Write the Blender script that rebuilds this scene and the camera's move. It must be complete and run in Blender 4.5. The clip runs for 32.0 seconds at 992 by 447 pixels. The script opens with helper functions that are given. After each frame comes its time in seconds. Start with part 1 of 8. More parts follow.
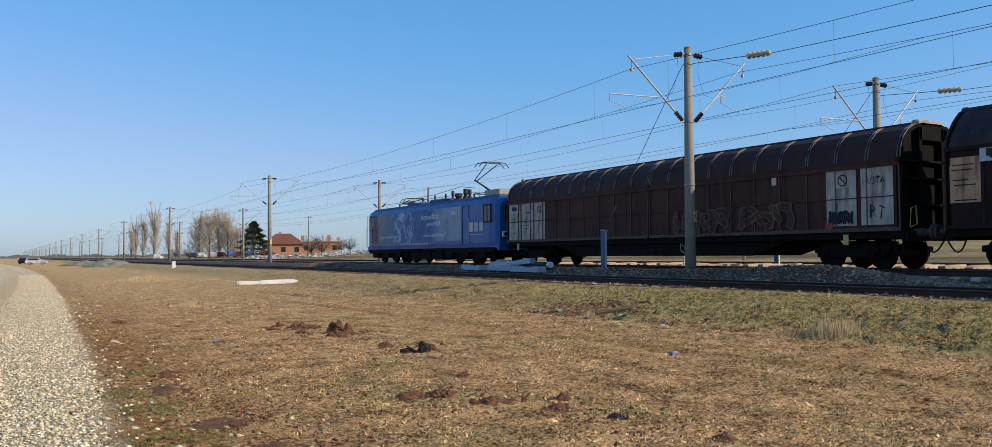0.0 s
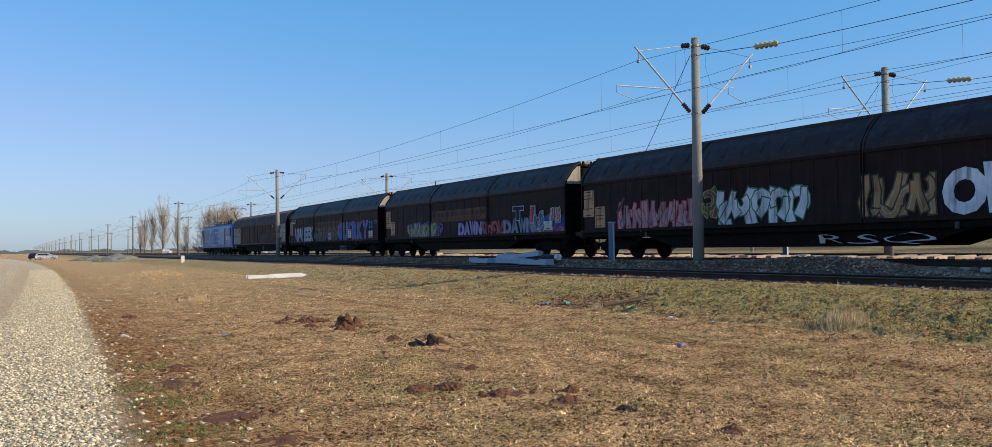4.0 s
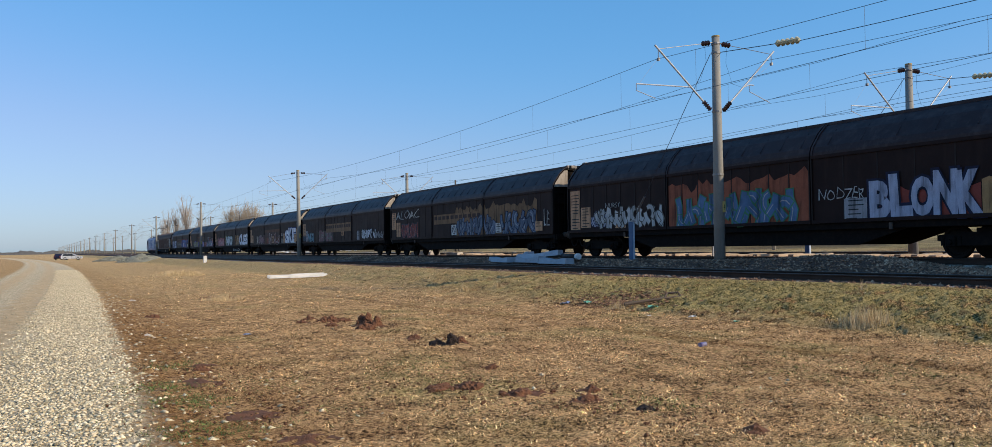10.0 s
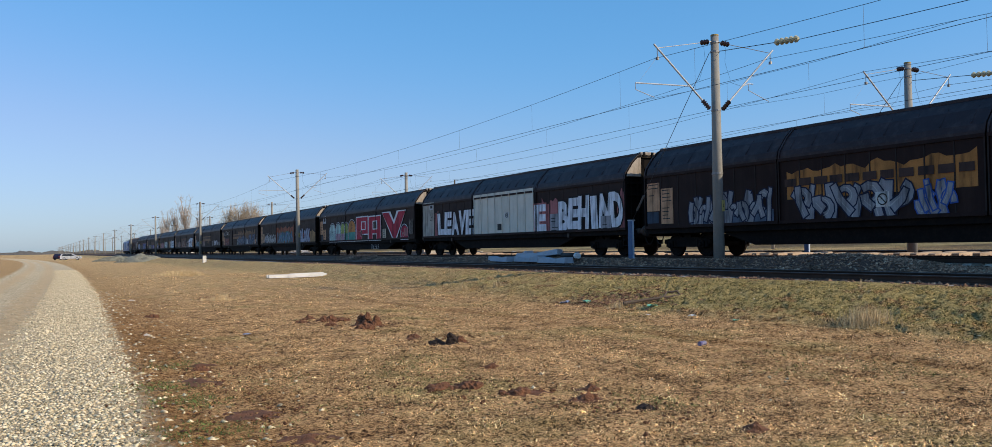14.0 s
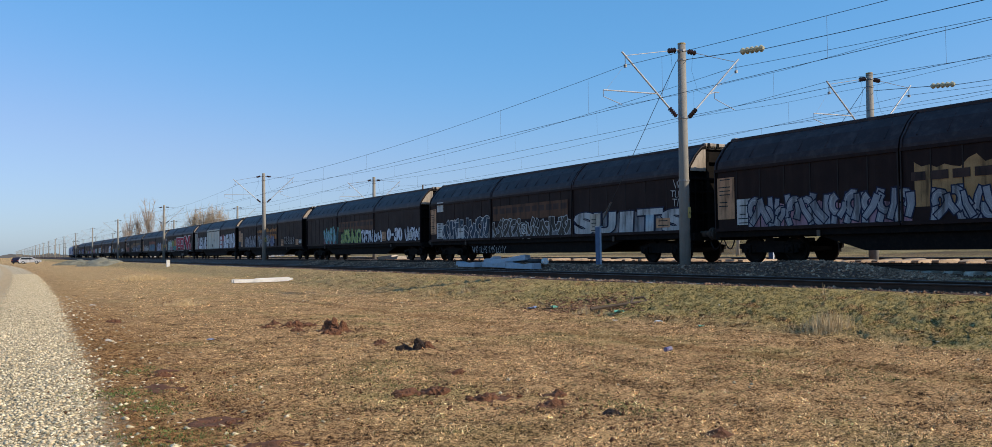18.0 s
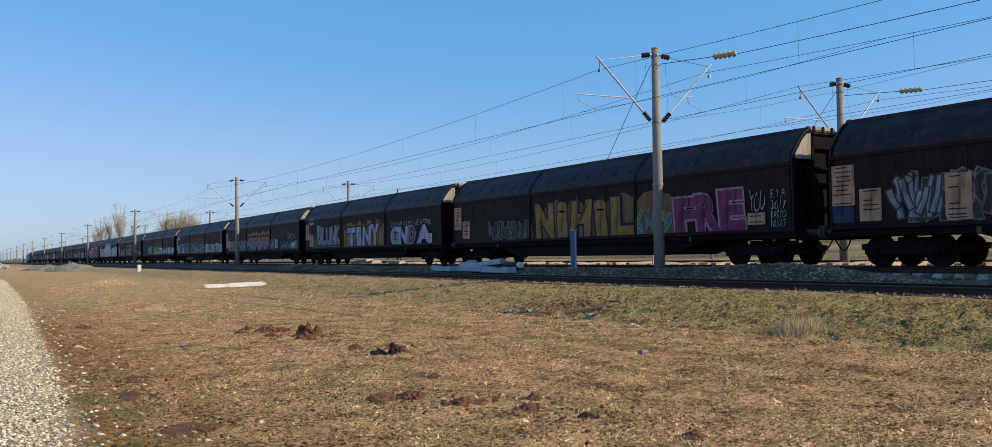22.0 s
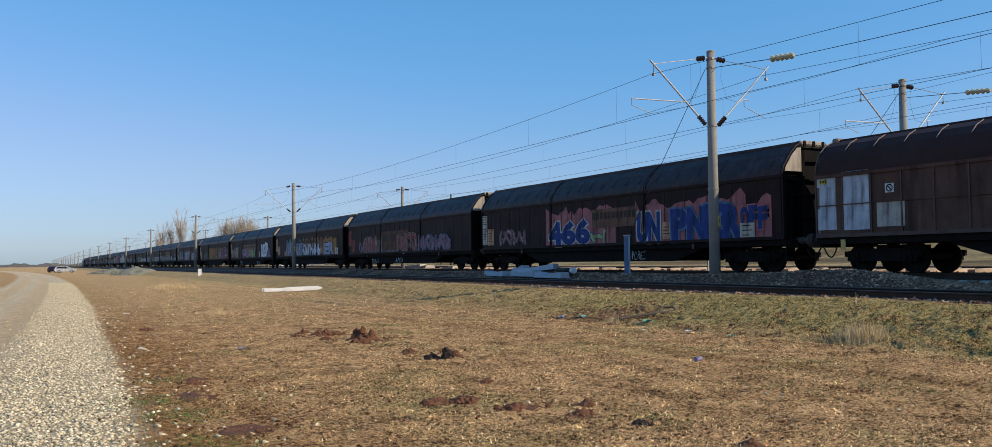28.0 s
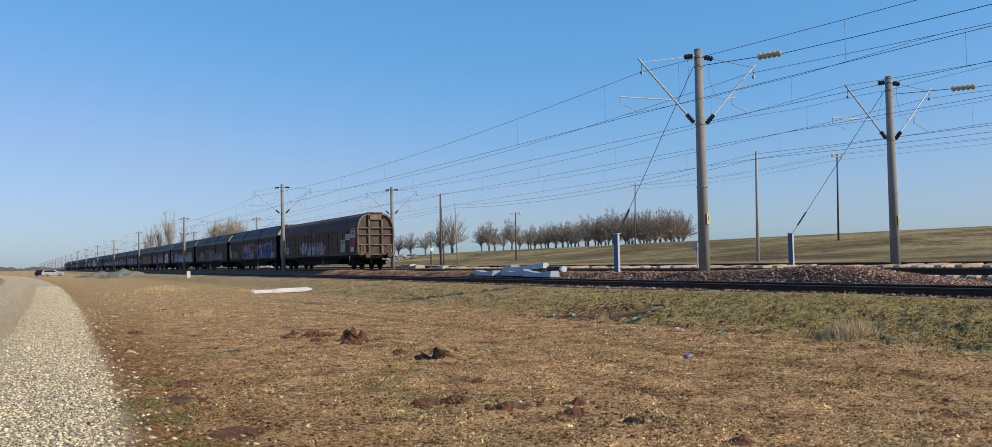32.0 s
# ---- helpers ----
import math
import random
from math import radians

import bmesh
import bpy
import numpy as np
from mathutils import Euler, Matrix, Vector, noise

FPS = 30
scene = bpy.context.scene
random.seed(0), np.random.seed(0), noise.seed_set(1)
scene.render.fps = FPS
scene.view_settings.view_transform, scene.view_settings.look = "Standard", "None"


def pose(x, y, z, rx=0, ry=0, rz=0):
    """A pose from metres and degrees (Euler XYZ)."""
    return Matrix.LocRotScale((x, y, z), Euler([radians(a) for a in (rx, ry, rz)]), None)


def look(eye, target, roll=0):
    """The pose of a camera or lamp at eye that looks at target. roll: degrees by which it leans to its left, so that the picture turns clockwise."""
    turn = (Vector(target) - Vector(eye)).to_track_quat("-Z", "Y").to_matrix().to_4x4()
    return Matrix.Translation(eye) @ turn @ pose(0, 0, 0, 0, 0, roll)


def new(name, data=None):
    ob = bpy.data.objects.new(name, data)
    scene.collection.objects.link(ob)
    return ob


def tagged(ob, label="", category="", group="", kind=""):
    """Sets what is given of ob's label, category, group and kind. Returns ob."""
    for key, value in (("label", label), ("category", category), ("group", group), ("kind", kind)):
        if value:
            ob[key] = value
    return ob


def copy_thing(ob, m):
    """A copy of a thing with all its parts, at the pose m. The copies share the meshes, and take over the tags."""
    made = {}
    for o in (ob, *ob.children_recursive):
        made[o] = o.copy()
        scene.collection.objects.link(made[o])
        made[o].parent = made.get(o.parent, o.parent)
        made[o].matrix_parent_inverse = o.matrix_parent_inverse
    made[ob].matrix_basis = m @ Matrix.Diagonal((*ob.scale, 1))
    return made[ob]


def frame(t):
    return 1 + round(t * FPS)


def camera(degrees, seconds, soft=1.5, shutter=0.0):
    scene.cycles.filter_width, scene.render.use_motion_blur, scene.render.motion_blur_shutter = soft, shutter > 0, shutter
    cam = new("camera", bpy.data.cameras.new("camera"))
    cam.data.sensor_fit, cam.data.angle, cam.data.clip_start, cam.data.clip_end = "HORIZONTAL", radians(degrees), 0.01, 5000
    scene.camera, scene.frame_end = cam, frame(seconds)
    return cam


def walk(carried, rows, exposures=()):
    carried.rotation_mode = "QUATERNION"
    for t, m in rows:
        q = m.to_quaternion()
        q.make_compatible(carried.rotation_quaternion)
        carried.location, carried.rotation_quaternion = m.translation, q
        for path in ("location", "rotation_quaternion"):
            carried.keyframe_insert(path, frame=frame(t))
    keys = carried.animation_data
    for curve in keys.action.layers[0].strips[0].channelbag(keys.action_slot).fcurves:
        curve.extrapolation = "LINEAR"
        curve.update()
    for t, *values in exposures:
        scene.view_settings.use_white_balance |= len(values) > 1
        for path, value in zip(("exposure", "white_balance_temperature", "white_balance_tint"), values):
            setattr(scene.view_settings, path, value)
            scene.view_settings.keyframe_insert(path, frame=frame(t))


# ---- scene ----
cam = camera(60, 32.0, 0.35)
# seconds, and the turn of the hand-held camera, which stands on the verge of the gravel road
PATH = [
    (0, 92.039, 0.415, -29.740), (0.5, 92.040, -0.004, -28.469), (1, 91.876, -0.224, -27.885), (1.5, 91.797, -0.027, -28.272),
    (2, 91.753, 0.161, -28.639), (2.5, 91.644, 0.317, -28.669), (3, 91.587, 0.448, -28.653), (3.5, 91.567, 0.597, -28.940),
    (5.5, 91.563, 0.973, -29.706), (6, 91.578, 1.061, -29.808), (6.5, 91.649, 0.972, -30.011), (7, 91.685, 0.980, -30.155),
    (7.5, 91.731, 0.967, -30.189), (8, 91.694, 0.939, -30.107), (8.5, 91.679, 0.924, -29.446), (9, 91.628, 1.001, -28.680),
    (9.5, 91.589, 0.965, -28.134), (10, 91.538, 0.875, -27.898), (10.5, 91.487, 0.987, -27.802), (11, 91.461, 1.003, -27.555),
    (11.5, 91.451, 0.965, -27.396), (12, 91.443, 0.896, -27.313), (12.5, 91.468, 0.949, -27.357), (13, 91.474, 0.973, -27.489),
    (13.5, 91.467, 0.984, -27.763), (14, 91.491, 0.978, -27.941), (14.5, 91.557, 1.050, -28.142), (16.5, 91.752, 0.913, -29.348),
    (17, 91.749, 0.850, -29.667), (17.5, 91.758, 0.827, -29.846), (18, 91.824, 0.714, -30.080), (18.5, 91.887, 0.723, -30.332),
    (19, 91.944, 0.768, -30.478), (19.5, 91.967, 0.802, -30.816), (20, 92.007, 0.805, -31.028), (20.5, 92.032, 0.882, -31.239),
    (21, 92.022, 0.774, -31.470), (21.5, 92.038, 0.863, -31.607), (22, 92.058, 0.872, -31.732), (22.5, 92.115, 0.873, -31.642),
    (23, 92.140, 0.716, -30.348), (23.5, 92.166, 0.542, -29.733), (24, 92.191, 0.582, -29.588), (24.5, 92.190, 0.639, -29.159),
    (25, 92.160, 0.610, -28.856), (25.5, 92.158, 0.666, -28.627), (27.5, 92.328, 0.703, -28.165), (28, 92.452, 0.721, -28.211),
    (28.5, 92.557, 0.781, -28.267), (29, 92.615, 0.725, -28.328), (29.5, 92.628, 0.710, -28.425), (30, 92.597, 0.789, -28.584),
    (30.5, 92.566, 0.911, -28.703), (31, 92.535, 1.101, -28.850), (31.5, 92.477, 1.144, -28.980), (32, 92.404, 1.243, -28.876),
]
walk(cam, [(t, pose(0, 0, 1.6, rx, ry, rz)) for t, rx, ry, rz in PATH], [(0.0, 0.0), (25.0, 0.0), (29.0, -0.06), (32.0, -0.10)])

# ---- light: a clear winter noon, the sun behind the train ----
SUN_AZ, SUN_EL = 138.0, 28.5        # degrees from +Y towards +X; elevation
world = bpy.data.worlds.new("sky")
scene.world = world
world.use_nodes = True
wn = world.node_tree.nodes
wl = world.node_tree.links
sky = wn.new("ShaderNodeTexSky")
sky.sky_type = "NISHITA"
sky.sun_disc = False
sky.sun_elevation = radians(SUN_EL)
sky.sun_rotation = radians(SUN_AZ)
sky.air_density, sky.dust_density, sky.ozone_density = 1.0, 0.6, 1.5
bg = wn["Background"]
bg.inputs["Strength"].default_value = 0.125
# a clear deep blue overhead that pales to a milky haze where the sky is brightest, at the horizon
lum = wn.new("ShaderNodeRGBToBW")
wl.new(sky.outputs["Color"], lum.inputs["Color"])
pale = wn.new("ShaderNodeMapRange")
pale.interpolation_type = "SMOOTHSTEP"
pale.inputs["From Min"].default_value, pale.inputs["From Max"].default_value = 2.2, 5.4
wl.new(lum.outputs["Val"], pale.inputs["Value"])
hue = wn.new("ShaderNodeMix")
hue.data_type = "RGBA"
hue.inputs[6].default_value = (0.70, 1.57, 2.40, 1)
hue.inputs[7].default_value = (1.17, 1.48, 2.12, 1)
wl.new(pale.outputs["Result"], hue.inputs["Factor"])
tint = wn.new("ShaderNodeMix")
tint.data_type, tint.blend_type = "RGBA", "MULTIPLY"
tint.inputs["Factor"].default_value = 1.0
even = wn.new("ShaderNodeGamma")
even.inputs["Gamma"].default_value = 0.65
wl.new(sky.outputs["Color"], even.inputs["Color"])
wl.new(even.outputs["Color"], tint.inputs[6])
wl.new(hue.outputs[2], tint.inputs[7])
wl.new(tint.outputs[2], bg.inputs["Color"])
sun_data = bpy.data.lights.new("sun", "SUN")
sun_data.energy, sun_data.angle, sun_data.color = 5.0, radians(0.5), (1.0, 0.835, 0.62)
sun = new("sun", sun_data)
to_sun = Vector((math.sin(radians(SUN_AZ)) * math.cos(radians(SUN_EL)), math.cos(radians(SUN_AZ)) * math.cos(radians(SUN_EL)), math.sin(radians(SUN_EL))))
sun.matrix_world = look(to_sun * 100, (0, 0, 0))

# ---- helpers of this scene ----
def part(name, bm, material, parent=None, label="", smooth=False):
    """Links a bmesh as one mesh object, under a thing or a part."""
    me = bpy.data.meshes.new(name)
    bm.to_mesh(me)
    bm.free()
    if smooth:
        for p in me.polygons:
            p.use_smooth = True
    for m in (material if isinstance(material, (list, tuple)) else [material]):
        me.materials.append(m)
    ob = new(name, me)
    if parent is not None:
        ob.parent = parent
    if label:
        ob["label"] = label
    return ob


def share(name, ob, parent, m, label=""):
    """Another object on the mesh of ob."""
    o = new(name, ob.data)
    o.parent = parent
    o.matrix_basis = m
    if label:
        o["label"] = label
    return o


def thing(name, m, label, category, group="", kind=""):
    e = new(name)
    e.matrix_basis = m
    e.empty_display_size = 0.3
    return tagged(e, label, category, group, kind)


def box(bm, x0, x1, y0, y1, z0, z1, bevel=0.0, mat=0):
    v = [bm.verts.new((x, y, z)) for z in (z0, z1) for y in (y0, y1) for x in (x0, x1)]
    fs = [bm.faces.new([v[i] for i in q]) for q in ((0, 2, 3, 1), (4, 5, 7, 6), (0, 1, 5, 4), (2, 6, 7, 3), (0, 4, 6, 2), (1, 3, 7, 5))]
    for f in fs:
        f.material_index = mat
    if bevel:
        bmesh.ops.bevel(bm, geom=list({e for f in fs for e in f.edges}), offset=bevel, segments=1, affect="EDGES", material=-1)
    return v


def tube(bm, pts, r, seg=6, cap=True, r1=None, mat=0):
    """A tube along points; r1: the radius at its end."""
    pts = [Vector(p) for p in pts]
    rings = []
    for i, p in enumerate(pts):
        d = (pts[min(i + 1, len(pts) - 1)] - pts[max(i - 1, 0)]).normalized()
        side = d.cross(Vector((0, 0, 1)) if abs(d.z) < 0.95 else Vector((1, 0, 0))).normalized()
        up = side.cross(d)
        rr = r if r1 is None else r + (r1 - r) * i / (len(pts) - 1)
        rings.append([bm.verts.new(p + (side * math.cos(a) + up * math.sin(a)) * rr) for a in (2 * math.pi * k / seg for k in range(seg))])
    for a, b in zip(rings, rings[1:]):
        for k in range(seg):
            bm.faces.new((a[k], a[(k + 1) % seg], b[(k + 1) % seg], b[k])).material_index = mat
    if cap:
        bm.faces.new(list(reversed(rings[0]))).material_index = mat
        bm.faces.new(rings[-1]).material_index = mat
    return rings


def lathe(bm, prof, axis="z", origin=(0, 0, 0), seg=12, mat=0):
    """A turned body: prof is (radius, height) rows along the axis."""
    o = Vector(origin)
    rings = []
    for r, h in prof:
        ring = []
        for k in range(seg):
            a = 2 * math.pi * k / seg
            c, s = r * math.cos(a), r * math.sin(a)
            ring.append(bm.verts.new(o + Vector({"z": (c, s, h), "x": (h, c, s), "y": (c, h, s)}[axis])))
        rings.append(ring)
    for a, b in zip(rings, rings[1:]):
        for k in range(seg):
            bm.faces.new((a[k], a[(k + 1) % seg], b[(k + 1) % seg], b[k])).material_index = mat
    bm.faces.new(list(reversed(rings[0]))).material_index = mat
    bm.faces.new(rings[-1]).material_index = mat
    bmesh.ops.recalc_face_normals(bm, faces=[f for f in bm.faces if any(v in rings[0] or v in rings[-1] for v in f.verts)])


def prism(bm, outline, y0, y1, mat=0):
    """A closed outline of (x, z) run along y."""
    a = [bm.verts.new((x, y0, z)) for x, z in outline]
    b = [bm.verts.new((x, y1, z)) for x, z in outline]
    n = len(outline)
    fs = [bm.faces.new((a[i], a[(i + 1) % n], b[(i + 1) % n], b[i])) for i in range(n)]
    fs += [bm.faces.new(list(reversed(a))), bm.faces.new(b)]
    for f in fs:
        f.material_index = mat
    return fs


# ---- materials ----
def ramp(nt, fac, stops):
    n = nt.nodes.new("ShaderNodeValToRGB")
    el = n.color_ramp.elements
    while len(el) < len(stops):
        el.new(0.5)
    for e, (p, c) in zip(el, stops):
        e.position, e.color = p, (*c, 1) if len(c) == 3 else c
    nt.links.new(fac, n.inputs["Fac"])
    return n.outputs["Color"]


def noise_tex(nt, coord, scale, detail=4.0, rough=0.55, distort=0.0):
    n = nt.nodes.new("ShaderNodeTexNoise")
    n.inputs["Scale"].default_value, n.inputs["Detail"].default_value = scale, detail
    n.inputs["Roughness"].default_value, n.inputs["Distortion"].default_value = rough, distort
    nt.links.new(coord, n.inputs["Vector"])
    return n.outputs["Fac"]


def mixc(nt, fac, a, b, mode="MIX"):
    n = nt.nodes.new("ShaderNodeMix")
    n.data_type, n.blend_type = "RGBA", mode
    for i, v in (("Factor", fac), ("A", a), ("B", b)):
        s = [q for q in n.inputs if q.name == i and q.type == ("VALUE" if i == "Factor" else "RGBA")][0]
        if isinstance(v, bpy.types.NodeSocket):
            nt.links.new(v, s)
        else:
            s.default_value = v if i == "Factor" else (*v, 1)
    return [o for o in n.outputs if o.type == "RGBA"][0]


def calc(nt, op, a, b=0.0, c=0.0, clamp=False):
    n = nt.nodes.new("ShaderNodeMath")
    n.operation, n.use_clamp = op, clamp
    for s, v in zip(n.inputs, (a, b, c)):
        if isinstance(v, bpy.types.NodeSocket):
            nt.links.new(v, s)
        else:
            s.default_value = v
    return n.outputs[0]


def smooth(nt, v, lo, hi):
    n = nt.nodes.new("ShaderNodeMapRange")
    n.interpolation_type = "SMOOTHSTEP"
    nt.links.new(v, n.inputs["Value"])
    n.inputs["From Min"].default_value, n.inputs["From Max"].default_value = lo, hi
    return n.outputs["Result"]


def bump(nt, bsdf, height, strength, dist):
    n = nt.nodes.new("ShaderNodeBump")
    n.inputs["Strength"].default_value, n.inputs["Distance"].default_value = strength, dist
    nt.links.new(height, n.inputs["Height"])
    nt.links.new(n.outputs["Normal"], bsdf.inputs["Normal"])


def blank(name, rough=0.7, metal=0.0):
    m = bpy.data.materials.new(name)
    m.use_nodes = True
    b = m.node_tree.nodes["Principled BSDF"]
    b.inputs["Roughness"].default_value, b.inputs["Metallic"].default_value = rough, metal
    return m, m.node_tree, b


def surface(name, c, c2=None, scale=3.0, rough=0.7, metal=0.0, fine=60.0, bumps=0.15, dist=0.004, spread=0.35, objects=0.0, dirt=None, dirt_amount=0.5, streak=False, spec=0.3):
    """Paint, metal, concrete or earth: two tones in large and fine grain, dirt over it, and a fine relief."""
    m, nt, b = blank(name, rough, metal)
    b.inputs["Specular IOR Level"].default_value = spec
    tc = nt.nodes.new("ShaderNodeTexCoord")
    co = tc.outputs["Object"]
    c2 = c2 or tuple(v * 0.7 for v in c)
    big = noise_tex(nt, co, scale, 5, 0.6)
    col = ramp(nt, big, [(0.5 - spread / 2, c), (0.5 + spread / 2, c2)])
    small = noise_tex(nt, co, fine, 3, 0.6)
    col = mixc(nt, 0.35, col, ramp(nt, small, [(0.3, tuple(v * 0.65 for v in c)), (0.7, tuple(min(1, v * 1.25) for v in c))]))
    if dirt:
        mp = nt.nodes.new("ShaderNodeMapping")
        mp.inputs["Scale"].default_value = (1, 1, 0.12) if streak else (1, 1, 1)
        nt.links.new(co, mp.inputs["Vector"])
        d = noise_tex(nt, mp.outputs["Vector"], scale * 2.7, 6, 0.65)
        col = mixc(nt, calc(nt, "MULTIPLY", smooth(nt, d, 0.45, 0.72), dirt_amount), col, dirt)
    if objects:
        oi = nt.nodes.new("ShaderNodeObjectInfo")
        hsv = nt.nodes.new("ShaderNodeHueSaturation")
        nt.links.new(calc(nt, "ADD", calc(nt, "MULTIPLY", oi.outputs["Random"], objects), 1 - objects / 2), hsv.inputs["Value"])
        nt.links.new(col, hsv.inputs["Color"])
        col = hsv.outputs["Color"]
    nt.links.new(col, b.inputs["Base Color"])
    rg = nt.nodes.new("ShaderNodeMapRange")
    nt.links.new(big, rg.inputs["Value"])
    rg.inputs["To Min"].default_value, rg.inputs["To Max"].default_value = max(0.05, rough - 0.12), min(1, rough + 0.12)
    nt.links.new(rg.outputs["Result"], b.inputs["Roughness"])
    if bumps:
        bump(nt, b, small, bumps, dist)
    return m


def islands(name, stops, rough=0.9, patches=0.0, tuft_shade=0.0):
    """Loose small pieces, each with a tone of its own."""
    m, nt, b = blank(name, rough)
    b.inputs["Specular IOR Level"].default_value = 0.2
    g = nt.nodes.new("ShaderNodeNewGeometry")
    col = ramp(nt, g.outputs["Random Per Island"], stops)
    tc = nt.nodes.new("ShaderNodeTexCoord")
    n = noise_tex(nt, tc.outputs["Object"], 25, 3)
    col = mixc(nt, 0.35, col, ramp(nt, n, [(0.3, tuple(v * 0.6 for v in stops[0][1])), (0.7, tuple(min(1, v * 1.2) for v in stops[-1][1]))]))
    if patches:
        g2 = noise_tex(nt, g.outputs["Position"], patches, 5, 0.65)
        col = mixc(nt, 1.0, col, ramp(nt, g2, [(0.36, (0.42, 0.38, 0.34)), (0.5, (0.9, 0.88, 0.84)), (0.64, (1.25, 1.22, 1.15))]), "MULTIPLY")
    # dark and bright grain by position that paints tiny shadows between tufts
    if tuft_shade:
        g3 = noise_tex(nt, g.outputs["Position"], tuft_shade, 3, 0.65)
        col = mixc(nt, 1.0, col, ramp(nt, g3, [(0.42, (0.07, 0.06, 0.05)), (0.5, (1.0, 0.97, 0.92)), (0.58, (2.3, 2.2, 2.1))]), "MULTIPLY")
    nt.links.new(col, b.inputs["Base Color"])
    return m


M = {}
M["concrete"] = surface("mast_concrete", (0.28, 0.27, 0.24), (0.21, 0.20, 0.18), 2.0, 0.85, fine=45, dirt=(0.16, 0.15, 0.13), dirt_amount=0.45, streak=True)
M["concrete_light"] = surface("sleeper_concrete", (0.58, 0.52, 0.43), (0.44, 0.385, 0.315), 3.0, 0.9, fine=50, objects=0.4, dirt=(0.24, 0.17, 0.11), dirt_amount=0.5)
M["sleeper_new"] = surface("pale_beige_sleeper", (0.50, 0.385, 0.27), (0.36, 0.265, 0.185), 2.0, 0.9, fine=40, objects=0.5, dirt=(0.22, 0.13, 0.085), dirt_amount=0.6)
# anchor post steel twice: web coloured as in blue shade, flange as sunlit
M["slate"] = surface("shaded_post_blue", (0.075, 0.14, 0.25), (0.055, 0.10, 0.18), 4, 0.6, fine=60)
M["zinc"] = surface("sunlit_zinc", (0.50, 0.58, 0.68), (0.40, 0.47, 0.56), 6, 0.5, fine=60)
M["slab"] = surface("white_concrete", (0.72, 0.71, 0.68), (0.58, 0.57, 0.55), 2.5, 0.85, fine=40, objects=0.15, dirt=(0.35, 0.31, 0.26), dirt_amount=0.4)
M["slab_grey"] = surface("grey_concrete", (0.42, 0.45, 0.49), (0.32, 0.345, 0.38), 2.5, 0.85, fine=40, objects=0.15, dirt=(0.24, 0.22, 0.2), dirt_amount=0.4)
M["steel"] = surface("weathered_steel", (0.26, 0.26, 0.26), (0.17, 0.165, 0.16), 4, 0.5, 0.7, fine=80)
M["galv"] = surface("galvanised_steel", (0.46, 0.48, 0.51), (0.33, 0.35, 0.37), 5, 0.6, 0.3, fine=60)
M["wire"] = surface("dark_wire", (0.045, 0.045, 0.05), None, 5, 0.6, 0.4, bumps=0)
M["rust"] = surface("rusty_rail", (0.075, 0.042, 0.028), (0.045, 0.028, 0.02), 3, 0.85, 0.2, fine=90)
M["railhead"] = surface("worn_rail_head", (0.20, 0.17, 0.15), (0.13, 0.10, 0.085), 6, 0.45, 0.8, fine=60)
M["porcelain"] = surface("brown_porcelain", (0.055, 0.03, 0.025), None, 5, 0.25, bumps=0)
M["glass_ins"] = surface("olive_glass", (0.48, 0.46, 0.31), (0.33, 0.31, 0.19), 8, 0.2, bumps=0)
M["yellow"] = surface("yellow_paint", (0.62, 0.47, 0.15), (0.50, 0.37, 0.12), 6, 0.55)
M["white"] = surface("white_paint", (0.78, 0.78, 0.76), (0.66, 0.66, 0.64), 4, 0.6, dirt=(0.35, 0.33, 0.30), dirt_amount=0.35)
M["black"] = surface("black_rubber", (0.02, 0.02, 0.02), None, 5, 0.7)

# ---- the plan: y runs along the line, x across it, away from the road ----
TRACKS = {"a": (17.92, 0.79), "b": (23.45, 1.07), "c": (28.53, 1.19), "d": (34.03, 1.10)}   # centre x, rail top z
MAST_X = (20.7, 31.28)
MAST_Y = (22.6, 22.9)
SPAN, MAST_BASE, MAST_H = 54.45, 0.88, 7.87


def step(v, a, b):
    t = np.clip((v - a) / (b - a), 0, 1)
    return t * t * (3 - 2 * t)


def waves(x, y, s, seed):
    """Gentle uneven ground from a few crossing waves."""
    r = np.random.RandomState(seed)
    out = 0
    for _ in range(7):
        a, p, w = r.uniform(0, 6.28), r.uniform(0, 6.28), s * r.uniform(0.5, 2.0)
        out = out + np.sin((x * math.cos(a) + y * math.sin(a)) * w + p)
    return out / 7


def road_edge(y):
    return 0.35 + 0.045 * y - 0.00021 * y * y


